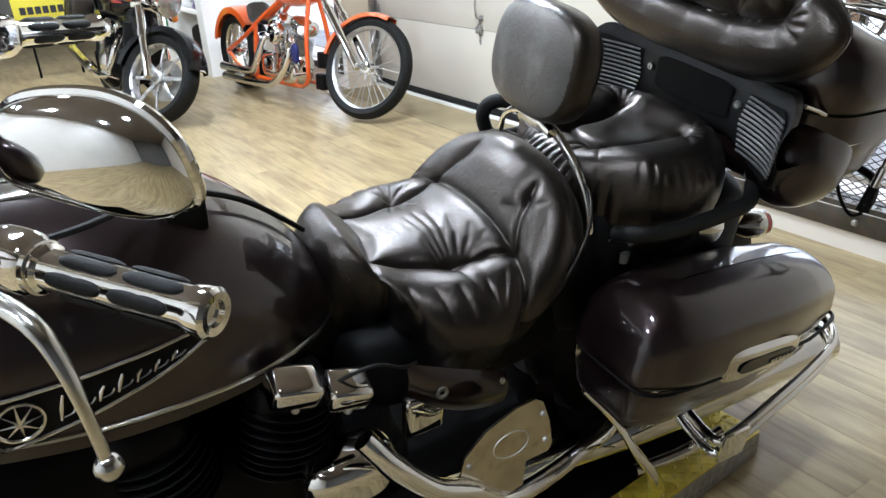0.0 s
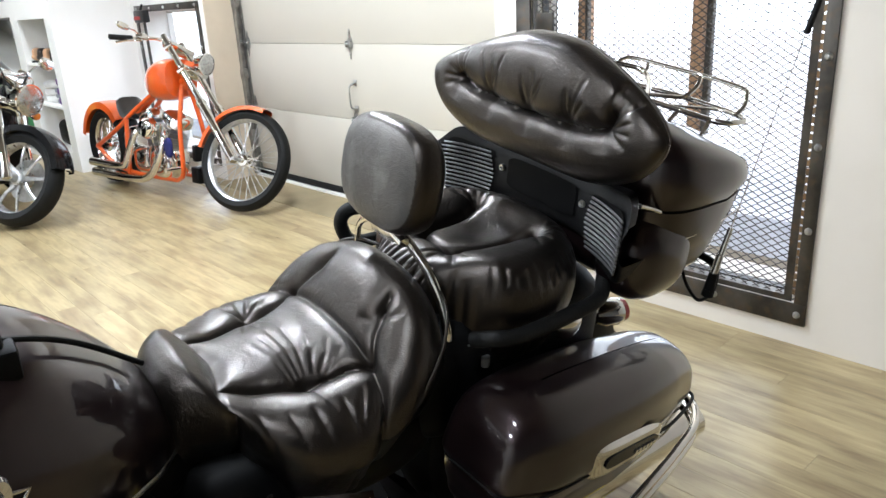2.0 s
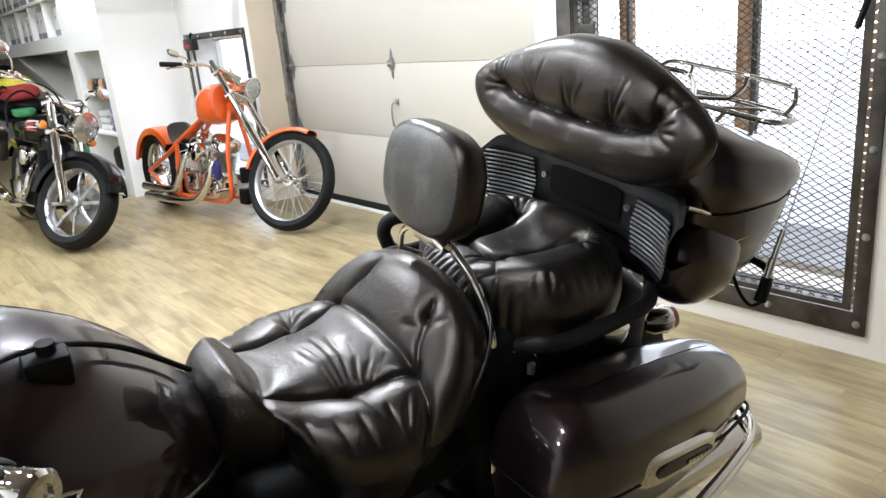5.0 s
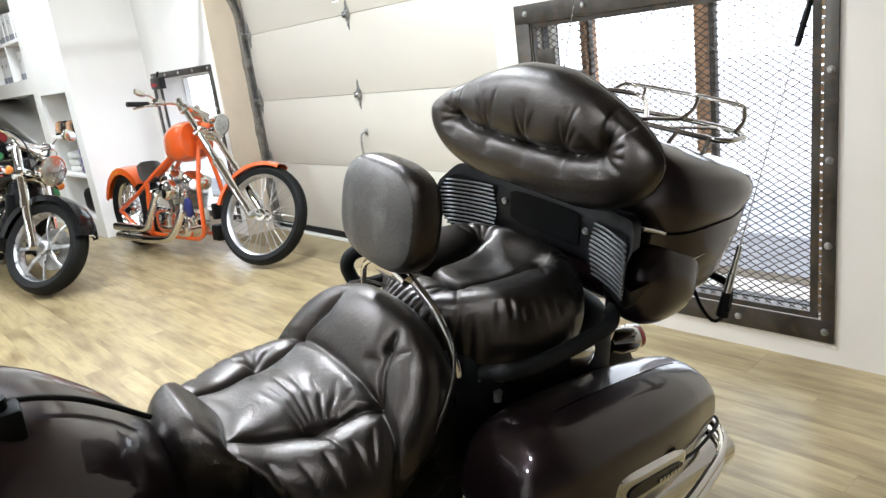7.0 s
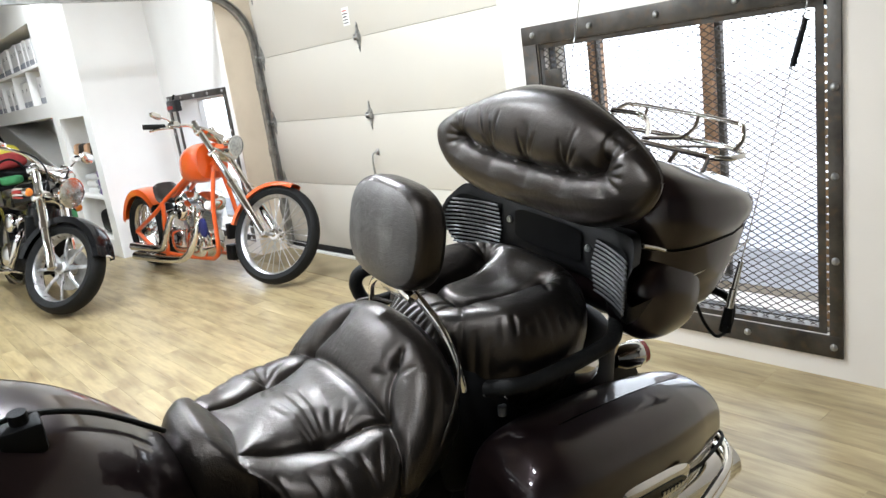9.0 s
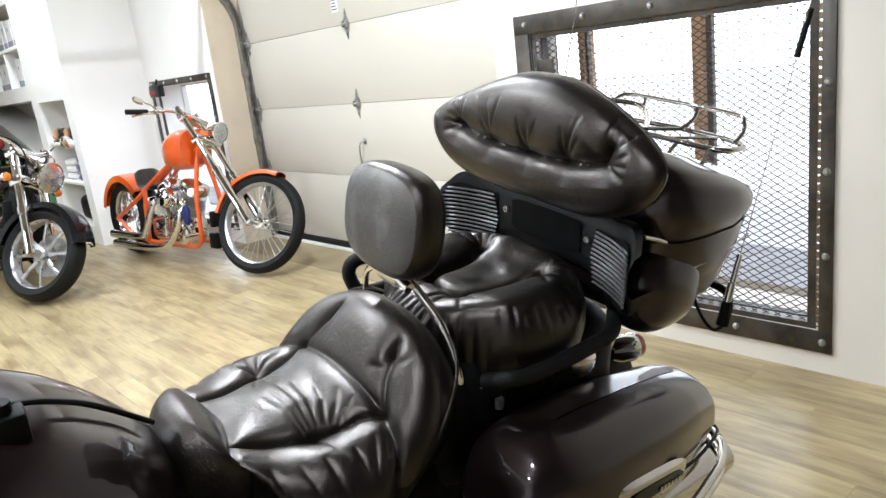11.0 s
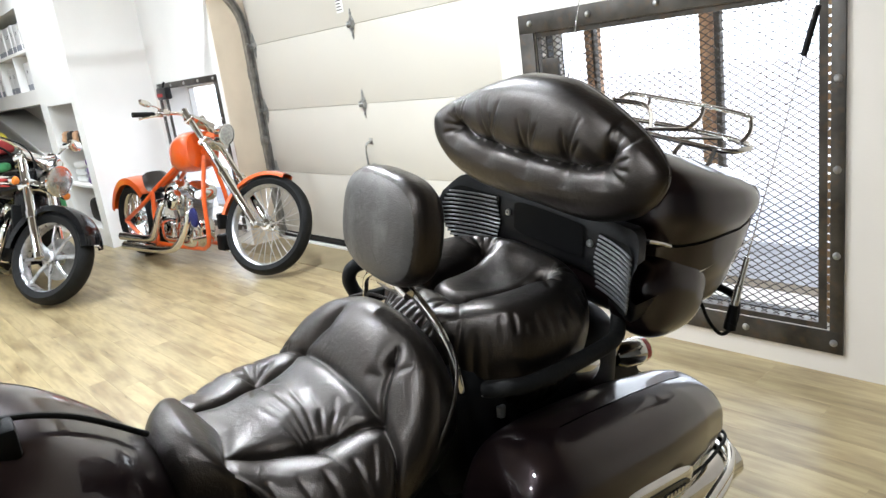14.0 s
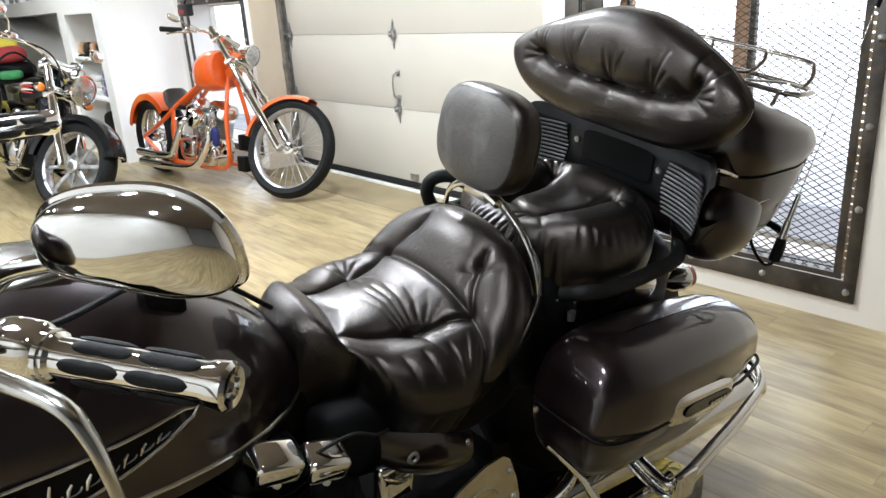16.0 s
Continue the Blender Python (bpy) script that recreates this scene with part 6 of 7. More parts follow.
def build_chopper():
    M = Matrix.Translation((-3.595, 1.690, 0)) @ pose(0, 0, 0, 0, 0, 6.7) @ pose(0, 0, 0, -4.7, 0, 0)
    ch = empty("chopper_motorcycle", M, "orange custom chopper motorcycle with a long chrome fork", "motorcycle", "display motorcycles")
    hub = (0, 0, 0.355)
    S = steer(hub, 43, 26)
    # front end
    fw = new("front_wheel")
    fw.parent = ch
    part("tyre", tyre_mesh(0.355, 0.048, 0.285, hub).move(S), M_RUBBER, fw, "black front tyre")
    part("rim", rim_mesh(0.283, 0.028, hub).move(S), M_ALU, fw, "bright alloy rim")
    sp = Mesh()
    for k in range(32):
        a = 2 * math.pi * k / 32
        b = a + (0.62 if k % 4 < 2 else -0.62)
        y = 0.03 if k % 2 else -0.03
        sp.tube([(0.032 * math.cos(b), y, 0.355 + 0.032 * math.sin(b)), (0.272 * math.cos(a), 0, 0.355 + 0.272 * math.sin(a))], 0.0033, 5)
    part("spokes", sp.move(S), M_ALU, fw, "chrome wire spokes")
    part("hub", Mesh().lathe([(0, -0.06), (0.02, -0.06), (0.022, -0.04), (0.04, -0.036), (0.042, -0.026), (0.026, -0.02), (0.026, 0.02), (0.042, 0.026), (0.04, 0.036), (0.02, 0.06), (0, 0.06)], hub, (0, 1, 0), 24).move(S), M_CHROME, fw)
    part("front_fender", fender_arc(0.380, 0.058, hub, 71, 172).move(S), M_ORANGE, ch, "orange front fender", angle=60)
    for s in (-1, 1):
        part("fork_tube", Mesh().tube([(-0.02, s * 0.095, 0.335), (-0.36, s * 0.095, 0.70)], 0.031, 16).tube([(-0.355, s * 0.095, 0.695), (-0.375, s * 0.095, 0.715)], 0.036, 16).move(S), M_CHROME, ch, "chrome fork leg")
        part("fork_tube", Mesh().tube([(-0.36, s * 0.095, 0.70), (-0.79, s * 0.095, 1.16)], 0.023, 16).move(S), M_CHROME, ch)
    part("axle", Mesh().tube([(-0.01, -0.13, 0.35), (-0.01, 0.13, 0.35)], 0.013, 10).move(S), M_ZINC, ch)
    part("triple_clamp", Mesh().box((-0.03, -0.13, -0.018), (0.05, 0.13, 0.018), 0.01, m=S @ Matrix.Translation((-0.72, 0, 1.08)) @ pose(0, 0, 0, 0, -43, 0)).box((-0.03, -0.13, -0.018), (0.05, 0.13, 0.018), 0.01, m=S @ Matrix.Translation((-0.57, 0, 0.92)) @ pose(0, 0, 0, 0, -43, 0)), M_CHROME, ch)
    bars = Mesh().tube([(-0.80, -0.06, 1.10), (-0.83, -0.07, 1.135), (-0.84, -0.16, 1.120), (-0.87, -0.27, 1.08), (-0.90, -0.36, 1.055)], 0.0125, 12, smooth=6)
    bars.tube([(-0.80, 0.06, 1.10), (-0.83, 0.07, 1.135), (-0.84, 0.16, 1.120), (-0.87, 0.27, 1.08), (-0.90, 0.36, 1.055)], 0.0125, 12, smooth=6).tube([(-0.83, -0.07, 1.135), (-0.83, 0.07, 1.135)], 0.0125, 12)
    hb = part("handlebar", bars.move(S), M_CHROME, ch, "chrome drag handlebar")
    for s in (-1, 1):
        part("grip", Mesh().tube([(-0.875, s * 0.29, 1.075), (-0.93, s * 0.43, 1.035)], 0.0185, 14).move(S), M_RUBBER, hb)
        part("brake_lever", Mesh().tube([(-0.83, s * 0.25, 1.075), (-0.85, s * 0.34, 1.045), (-0.90, s * 0.40, 1.01)], 0.007, 8, smooth=4).box((-0.87, s * 0.235 - 0.035, 1.085), (-0.81, s * 0.235 + 0.035, 1.125), 0.006).move(S), M_CHROME, hb)
        part("mirror", Mesh().ball((-0.86, s * 0.40, 1.125), (0.018, 0.055, 0.024), 0.8, nu=24, nv=14).tube([(-0.84, s * 0.24, 1.10), (-0.85, s * 0.30, 1.125), (-0.86, s * 0.38, 1.125)], 0.005, 8).move(S), M_CHROME, hb, "small chrome mirror")
    headlight(ch, tuple(S @ Vector((-0.46, 0, 1.00))), S.to_3x3() @ Vector((1, 0, -0.1)), 0.075)
    part("lamp_stem", Mesh().tube([(-0.60, 0, 0.97), (-0.50, 0, 0.95), (-0.47, 0, 0.98)], 0.012, 8).tube([(-0.57, -0.1, 0.90), (-0.52, -0.03, 0.90)], 0.01, 8).move(S), M_CHROME, ch)
    # frame
    tube_r = 0.0175
    fr = Mesh().tube([(-0.60, 0, 1.0), (-0.70, 0, 0.83)], 0.034, 14)
    fr.tube([(-0.68, 0, 0.88), (-1.05, 0, 0.79), (-1.363, 0, 0.64), (-1.437, 0, 0.60)], 0.026, 14, smooth=5)
    for s in (-1, 1):
        fr.tube([(-0.69, s * 0.025, 0.85), (-0.66, s * 0.09, 0.55), (-0.63, s * 0.11, 0.24), (-0.69, s * 0.11, 0.165), (-0.82, s * 0.105, 0.145), (-1.385, s * 0.115, 0.145), (-1.62, s * 0.155, 0.20), (-1.87, s * 0.16, 0.32)], tube_r, 12, smooth=6)
        fr.tube([(-1.02, s * 0.045, 0.80), (-1.348, s * 0.09, 0.62), (-1.54, s * 0.15, 0.47), (-1.87, s * 0.16, 0.32)], tube_r, 12, smooth=6)
        fr.tube([(-1.407, s * 0.12, 0.58), (-1.422, s * 0.13, 0.12)], 0.018, 12)
    part("frame", fr, M_ORANGE, ch, "orange tubular frame")
    # tank
    P = np.zeros((36, 40, 3))
    for j in range(36):
        t = j / 35
        x = -0.735 - 0.43 * t
        k = math.sin(math.pi * min(1, 0.16 + 0.84 * t) ** 0.75) ** 0.42 if t < 1 else 0
        for i in range(40):
            a = 2 * math.pi * i / 40
            P[j, i] = (x, 0.15 * k * np.sign(math.cos(a)) * abs(math.cos(a)) ** 0.68, 0.895 - 0.05 * t + (0.15 if math.sin(a) > 0 else 0.155) * k * np.sign(math.sin(a)) * abs(math.sin(a)) ** 0.68)
    tank = Mesh().grid(P, wrap=True)
    tank.f.append(tuple(range(40)))
    tk = part("fuel_tank", tank, M_ORANGE, ch, "orange teardrop tank", angle=60)
    for s in (-1, 1):
        part("tank_emblem", Mesh().ball((-0.93, s * 0.130, 0.87), (0.045, 0.006, 0.028), 0.9, nu=20, nv=10), M_ZINC, tk, "small silver tank emblem")
    # seat, rear fender and wheel
    P = np.zeros((20, 20, 3))
    for j in range(20):
        for i in range(20):
            u, v = i / 19 * 2 - 1, j / 19
            P[j, i] = (-1.27 - 0.30 * v, (0.06 + 0.075 * math.sin(v * 2.4)) * np.sign(u) * abs(u) ** 0.8, 0.605 + 0.09 * v ** 3 - 0.05 * math.sin(v * 3.1) + 0.035 * (1 - abs(u) ** 3))
    part("seat", Mesh().grid(P), M_LEATHER, ch, "black leather solo seat", angle=80)
    part("seat_pan", Mesh().box((-1.53, -0.10, 0.565), (-1.30, 0.10, 0.60), 0.015), M_BLACK, ch)
    ax = (-1.87, 0, 0.32)
    rw = new("rear_wheel")
    rw.parent = ch
    part("tyre", tyre_mesh(0.32, 0.105, 0.225, ax), M_RUBBER, rw, "wide black rear tyre")
    part("rim", rim_mesh(0.225, 0.075, ax), M_CHROME, rw)
    sp = Mesh()
    for k in range(32):
        a = 2 * math.pi * k / 32
        y = 0.05 if k % 2 else -0.05
        sp.tube([(-1.87 + 0.035 * math.cos(a + 0.5), y, 0.32 + 0.035 * math.sin(a + 0.5)), (-1.87 + 0.215 * math.cos(a), 0, 0.32 + 0.215 * math.sin(a))], 0.003, 5)
    part("spokes", sp, M_CHROME, rw)
    part("hub", Mesh().lathe([(0, -0.15), (0.03, -0.15), (0.04, -0.08), (0.06, -0.07), (0.06, 0.07), (0.04, 0.08), (0.03, 0.15), (0, 0.15)], ax, (0, 1, 0), 20), M_CHROME, rw)
    part("rear_fender", fender_arc(0.365, 0.125, ax, 40, 168, 0.06, 36), M_ORANGE, ch, "orange rear fender", angle=60)
    part("oil_tank", Mesh().ball((-1.496, 0, 0.38), (0.06, 0.10, 0.12), 0.6), M_CHROME, ch, "chrome oil tank")
    # V-twin engine
    en = new("engine")
    en.parent = ch
    tagged(en, "polished V-twin engine")
    part("crankcase", Mesh().ball((-1.02, 0, 0.27), (0.20, 0.11, 0.14), 0.7).lathe([(0, -0.13), (0.09, -0.125), (0.115, -0.09), (0.115, 0.05)], (-0.98, 0, 0.26), (0, 1, 0), 28), M_CHROME, en, "polished crankcase", angle=60)
    for tilt, x0 in ((24, -0.93), (-24, -1.10)):
        Q = Matrix.Translation((x0, 0, 0.37)) @ pose(0, 0, 0, 0, tilt, 0)
        part("cylinder", Mesh().lathe([(0.066, 0.0), (0.066, 0.16)], Q.translation, Q.to_3x3() @ Vector((0, 0, 1)), 24), M_ALU, en)
        for k in range(8):
            r = 0.098
            part("fin", Mesh().lathe([(0.055, -0.003), (r, -0.002), (r, 0.002), (0.055, 0.003)], Q @ Vector((0, 0, 0.012 + 0.021 * k)), Q.to_3x3() @ Vector((0, 0, 1)), 24), M_ALU, en)
        part("rocker_box", Mesh().ball((0, 0, 0.232), (0.105, 0.095, 0.06), 0.6, m=Q), M_CHROME, en, "polished rocker box", angle=60)
    part("gear_case", Mesh().ball((-0.92, -0.11, 0.24), (0.13, 0.04, 0.09), 0.7).ball((-1.289, 0, 0.25), (0.15, 0.11, 0.11), 0.6), M_CHROME, en, "polished gear cover", angle=60)
    part("air_cleaner", Mesh().lathe([(0, -0.20), (0.06, -0.195), (0.078, -0.17), (0.078, -0.11), (0.06, -0.10)], (-1.02, 0.0, 0.52), (0, 1, 0), 28), M_CHROME, en, "chrome round air cleaner")
    part("pushrods", Mesh().tube([(-0.99, -0.10, 0.32), (-0.93, -0.09, 0.55)], 0.011, 8).tube([(-1.03, -0.10, 0.32), (-1.12, -0.09, 0.55)], 0.011, 8).tube([(-0.95, -0.10, 0.32), (-0.87, -0.09, 0.53)], 0.011, 8), M_CHROME, en)
    ex = new("exhaust")
    ex.parent = ch
    tagged(ex, "double chrome exhaust pipes swept to the rear")
    part("pipe", Mesh().tube([(-0.86, -0.08, 0.50), (-0.79, -0.15, 0.46), (-0.80, -0.19, 0.34), (-0.92, -0.21, 0.19), (-1.15, -0.215, 0.13), (-1.82, -0.225, 0.12)], [0.026, 0.026, 0.027, 0.028, 0.030, 0.036], 16, smooth=7), M_CHROME, ex)
    part("pipe", Mesh().tube([(-1.15, -0.09, 0.50), (-1.17, -0.17, 0.48), (-1.23, -0.20, 0.36), (-1.289, -0.21, 0.25), (-1.385, -0.215, 0.205), (-1.85, -0.225, 0.20)], [0.026, 0.026, 0.027, 0.028, 0.030, 0.036], 16, smooth=7), M_CHROME, ex)
    part("rag", Mesh().ball((-0.72, -0.16, 0.40), (0.045, 0.02, 0.075), 0.8, nu=24, nv=14), M_BLUE, ch, "dark blue cloth tied to the frame")
    part("horn", Mesh().lathe([(0, 0.03), (0.03, 0.025), (0.035, 0)], (-0.72, -0.09, 0.56), (0.5, -1, 0.2), 20).box((-0.76, -0.1, 0.53), (-0.71, -0.05, 0.59), 0.01), M_BOX, ch)
    part("forward_controls", Mesh().tube([(-0.66, -0.1, 0.24), (-0.52, -0.26, 0.27)], 0.012, 10).tube([(-0.52, -0.2, 0.27), (-0.52, -0.31, 0.27)], 0.018, 12).tube([(-0.62, -0.2, 0.27), (-0.48, -0.22, 0.36)], 0.007, 8), M_CHROME, ch)
    part("side_stand", Mesh().tube([(-0.92, 0.12, 0.13), (-0.86, 0.24, 0.02)], 0.012, 10), M_CHROME, ch)
    part("regulator", Mesh().box((-0.60, -0.07, 0.14), (-0.50, 0.07, 0.26), 0.012).box((-0.58, -0.06, 0.30), (-0.53, 0.06, 0.42), 0.01), M_ENGINE, ch)


def build_cruiser():
    M = Matrix.Translation((-4.58, 0.470, 0)) @ pose(0, 0, 0, 0, 0, 0) @ pose(0, 0, 0, -11, 0, 0)
    cr = empty("cruiser_motorcycle", M, "black cruiser motorcycle with chrome fork and red striped tank", "motorcycle", "display motorcycles")
    hub = (0, 0, 0.33)
    S = steer((-0.02, 0, 0.33), 31, 34)
    fw = new("front_wheel")
    fw.parent = cr
    part("tyre", tyre_mesh(0.332, 0.068, 0.245, hub).move(S), M_RUBBER, fw, "black front tyre")
    rim = rim_mesh(0.243, 0.045, hub)
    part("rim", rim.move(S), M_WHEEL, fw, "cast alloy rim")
    for k in range(8):
        a = 2 * math.pi * k / 8 + 0.2
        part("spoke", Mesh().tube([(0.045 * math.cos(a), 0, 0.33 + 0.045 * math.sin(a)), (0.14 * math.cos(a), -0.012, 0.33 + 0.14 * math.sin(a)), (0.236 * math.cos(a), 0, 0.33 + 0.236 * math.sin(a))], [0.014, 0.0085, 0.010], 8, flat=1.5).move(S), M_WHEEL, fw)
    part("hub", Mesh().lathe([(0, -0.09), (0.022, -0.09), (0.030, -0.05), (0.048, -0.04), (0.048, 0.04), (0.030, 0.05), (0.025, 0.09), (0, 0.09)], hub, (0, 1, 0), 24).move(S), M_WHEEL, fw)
    part("brake_disc", Mesh().lathe([(0.06, 0.055), (0.15, 0.055), (0.15, 0.06), (0.06, 0.06)], hub, (0, 1, 0), 36).move(S), M_TRACK, fw)
    part("front_fender", fender_arc(0.372, 0.085, hub, 20, 178, 0.05, 36).move(S), M_GLOSS, cr, "gloss black front fender", angle=60)
    part("fender_trim", Mesh().tube([(0.362, -0.03, 0.46), (0.372, 0, 0.468), (0.362, 0.03, 0.46)], 0.006, 8).move(S), M_CHROME, cr)
    for s in (-1, 1):
        part("fork_leg", Mesh().tube([(0.0, s * 0.105, 0.31), (-0.17, s * 0.105, 0.60)], [0.034, 0.030], 16).tube([(-0.155, s * 0.105, 0.575), (-0.185, s * 0.105, 0.625)], 0.037, 16).tube([(-0.17, s * 0.105, 0.60), (-0.42, s * 0.105, 1.03)], 0.030, 16).move(S), M_CHROME, cr, "chrome fork leg")
        part("signal_stem", Mesh().tube([(-0.28, s * 0.10, 0.80), (-0.27, s * 0.21, 0.805)], 0.010, 8).move(S), M_CHROME, cr)
        part("signal_lamp", Mesh().lathe([(0, -0.035), (0.025, -0.03), (0.032, 0), (0.030, 0.012)], (-0.27, s * 0.225, 0.807), (1, 0, 0), 18).move(S), M_CHROME, cr)
        part("signal_lens", Mesh().lathe([(0.030, 0.012), (0.024, 0.024), (0, 0.03)], (-0.27, s * 0.225, 0.807), (1, 0, 0), 18).move(S), M_AMBER, cr, "amber signal lens")
    headlight(cr, tuple(S @ Vector((-0.13, 0, 0.875))), S.to_3x3() @ Vector((1, 0, -0.02)), 0.106)
    part("yoke", Mesh().box((-0.05, -0.14, -0.03), (0.05, 0.14, 0.03), 0.015, m=S @ Matrix.Translation((-0.405, 0, 1.0)) @ pose(0, 0, 0, 0, -31, 0)).box((-0.05, -0.14, -0.03), (0.06, 0.14, 0.03), 0.015, m=S @ Matrix.Translation((-0.29, 0, 0.80)) @ pose(0, 0, 0, 0, -31, 0)), M_CHROME, cr)
    bars = Mesh()
    for s in (-1, 1):
        bars.tube([(-0.43, 0, 1.05), (-0.43, s * 0.10, 1.055), (-0.47, s * 0.22, 1.09), (-0.60, s * 0.36, 1.075), (-0.70, s * 0.43, 1.05)], 0.0125, 12, smooth=6)
    hb = part("handlebar", bars.move(S), M_CHROME, cr, "chrome pull-back handlebar")
    for s in (-1, 1):
        part("grip", Mesh().tube([(-0.64, s * 0.39, 1.066), (-0.74, s * 0.455, 1.04)], 0.019, 14).move(S), M_RUBBER, hb)
        part("reservoir", Mesh().box((-0.60, s * 0.30 - 0.03, 1.08), (-0.53, s * 0.30 + 0.03, 1.13), 0.008).move(S), M_CHROME, hb)
        part("lever", Mesh().tube([(-0.54, s * 0.33, 1.10), (-0.60, s * 0.43, 1.095), (-0.68, s * 0.50, 1.07)], 0.007, 8, smooth=4).move(S), M_CHROME, hb)
        part("mirror", Mesh().ball((-0.56, s * 0.46, 1.25), (0.03, 0.07, 0.045), 0.9, nu=28, nv=16).tube([(-0.56, s * 0.32, 1.12), (-0.55, s * 0.36, 1.19), (-0.56, s * 0.42, 1.235)], 0.006, 8, smooth=4).move(S), M_CHROME, hb, "chrome oval mirror")
        part("cable", Mesh().tube([(-0.56, s * 0.28, 1.10), (-0.38, s * 0.16, 1.08), (-0.31, s * 0.08, 0.99), (-0.33, s * 0.03, 0.85)], 0.006, 8, smooth=6).move(S), M_RUBBER, hb)
    P = np.zeros((34, 30, 3))
    for j in range(34):
        t = j / 33
        k = (0.45 + 0.55 * math.sin(math.pi * min(1.0, t * 1.15) * 0.62)) * (1 - float(smoothstep(0.75, 1.0, t)) * 0.75)
        for i in range(30):
            a = -0.5 + (math.pi + 1.0) * i / 29
            P[j, i] = (-0.46 - 0.50 * t, 0.165 * k * np.sign(math.cos(a)) * abs(math.cos(a)) ** 0.8, 0.83 - 0.05 * t + 0.13 * k * np.sign(math.sin(a)) * abs(math.sin(a)) ** 0.8)
    tk = part("fuel_tank", Mesh().grid(P), M_GLOSS, cr, "gloss black tank with red and white stripes", angle=60)
    for k, (mat, dz, r) in enumerate(((M_WHITE, 0.035, 0.010), (M_RED, 0.012, 0.016), (M_WHITE, -0.012, 0.009), (M_RED, -0.034, 0.010))):
        for s in (-1, 1):
            part("stripe", Mesh().tube([(-0.54, s * 0.133, 0.845 + dz), (-0.66, s * 0.160, 0.84 + dz * 0.9), (-0.80, s * 0.158, 0.825 + dz * 0.7)], [r * 0.4, r, r * 0.3], 8, smooth=5, flat=1.0), mat, tk)
    part("tank_top", Mesh().ball((-0.66, 0, 0.955), (0.12, 0.06, 0.02), 0.8), M_CHROME, tk)
    part("seat", Mesh().ball((-1.02, 0, 0.745), (0.23, 0.15, 0.055), 0.7).ball((-1.40, 0, 0.80), (0.20, 0.12, 0.05), 0.7), M_LEATHER, cr, "black leather seat", angle=80)
    part("frame", Mesh().tube([(-0.40, 0, 0.93), (-0.52, 0.1, 0.45), (-0.60, 0.14, 0.17), (-1.2, 0.15, 0.17), (-1.62, 0.13, 0.33)], 0.02, 10, smooth=5).tube([(-0.40, 0, 0.93), (-0.52, -0.1, 0.45), (-0.60, -0.14, 0.17), (-1.2, -0.15, 0.17), (-1.62, -0.13, 0.33)], 0.02, 10, smooth=5).tube([(-0.42, 0, 0.85), (-1.0, 0, 0.68), (-1.5, 0, 0.62)], 0.03, 10), M_GLOSS, cr, "gloss black frame")
    part("neck_cover", Mesh().ball((-0.56, 0, 0.66), (0.15, 0.11, 0.15), 0.7), M_GLOSS, cr, "gloss black neck cover", angle=60)
    part("radiator", Mesh().box((-0.50, -0.14, 0.34), (-0.44, 0.14, 0.68), 0.01), M_ENGINE, cr)
    en = new("engine")
    en.parent = cr
    tagged(en, "black and chrome V-twin engine")
    part("crankcase", Mesh().ball((-0.90, 0, 0.33), (0.27, 0.17, 0.15), 0.6), M_ENGINE, en, angle=60)
    for tilt, x0 in ((26, -0.80), (-26, -0.98)):
        Q = Matrix.Translation((x0, 0, 0.42)) @ pose(0, 0, 0, 0, tilt, 0)
        for k in range(7):
            part("fin", Mesh().lathe([(0.05, -0.004), (0.092, -0.002), (0.092, 0.002), (0.05, 0.004)], Q @ Vector((0, 0, 0.01 + 0.022 * k)), Q.to_3x3() @ Vector((0, 0, 1)), 22), M_ENGINE, en)
        part("head", Mesh().ball((0, 0, 0.20), (0.085, 0.09, 0.045), 0.6, m=Q), M_CHROME, en, angle=60)
    part("clutch_cover", Mesh().lathe([(0, -0.215), (0.06, -0.21), (0.10, -0.185), (0.11, -0.14)], (-1.0, 0, 0.33), (0, 1, 0), 28), M_CHROME, en, "chrome clutch cover")
    part("air_box", Mesh().ball((-0.90, -0.155, 0.60), (0.10, 0.045, 0.075), 0.8), M_CHROME, en, "chrome air box")
    part("exhaust", Mesh().tube([(-0.74, -0.09, 0.55), (-0.66, -0.16, 0.48), (-0.70, -0.19, 0.33), (-0.90, -0.20, 0.22), (-1.30, -0.21, 0.22), (-1.40, -0.22, 0.23), (-2.02, -0.25, 0.31)], [0.024, 0.024, 0.025, 0.026, 0.03, 0.046, 0.05], 16, smooth=6), M_CHROME, cr, "chrome exhaust pipe")
    part("foot_board", Mesh().box((-0.74, -0.33, 0.27), (-0.46, -0.22, 0.285), 0.006).tube([(-0.6, -0.14, 0.24), (-0.6, -0.25, 0.27)], 0.012, 8), M_CHROME, cr)
    ax = (-1.63, 0, 0.33)
    rw = new("rear_wheel")
    rw.parent = cr
    part("tyre", tyre_mesh(0.33, 0.085, 0.225, ax), M_RUBBER, rw)
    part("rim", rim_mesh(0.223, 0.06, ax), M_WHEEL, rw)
    part("rear_fender", fender_arc(0.37, 0.115, ax, -10, 150, 0.07, 36), M_GLOSS, cr, "gloss black rear fender", angle=60)
    for s in (-1, 1):
        bag = part("saddlebag", Mesh().ball((-1.42, s * 0.285, 0.66), (0.21, 0.085, 0.145), 0.35), M_LEATHER, cr, "black leather saddlebag", angle=70)
        part("flap", Mesh().ball((-1.42, s * 0.287, 0.735), (0.218, 0.092, 0.075), 0.35), M_LEATHER, bag, angle=70)
        for x in (-1.50, -1.34):
            part("strap", Mesh().box((x - 0.014, s * 0.383 - 0.004, 0.58), (x + 0.014, s * 0.383 + 0.004, 0.74), 0.003), M_LEATHER, bag)
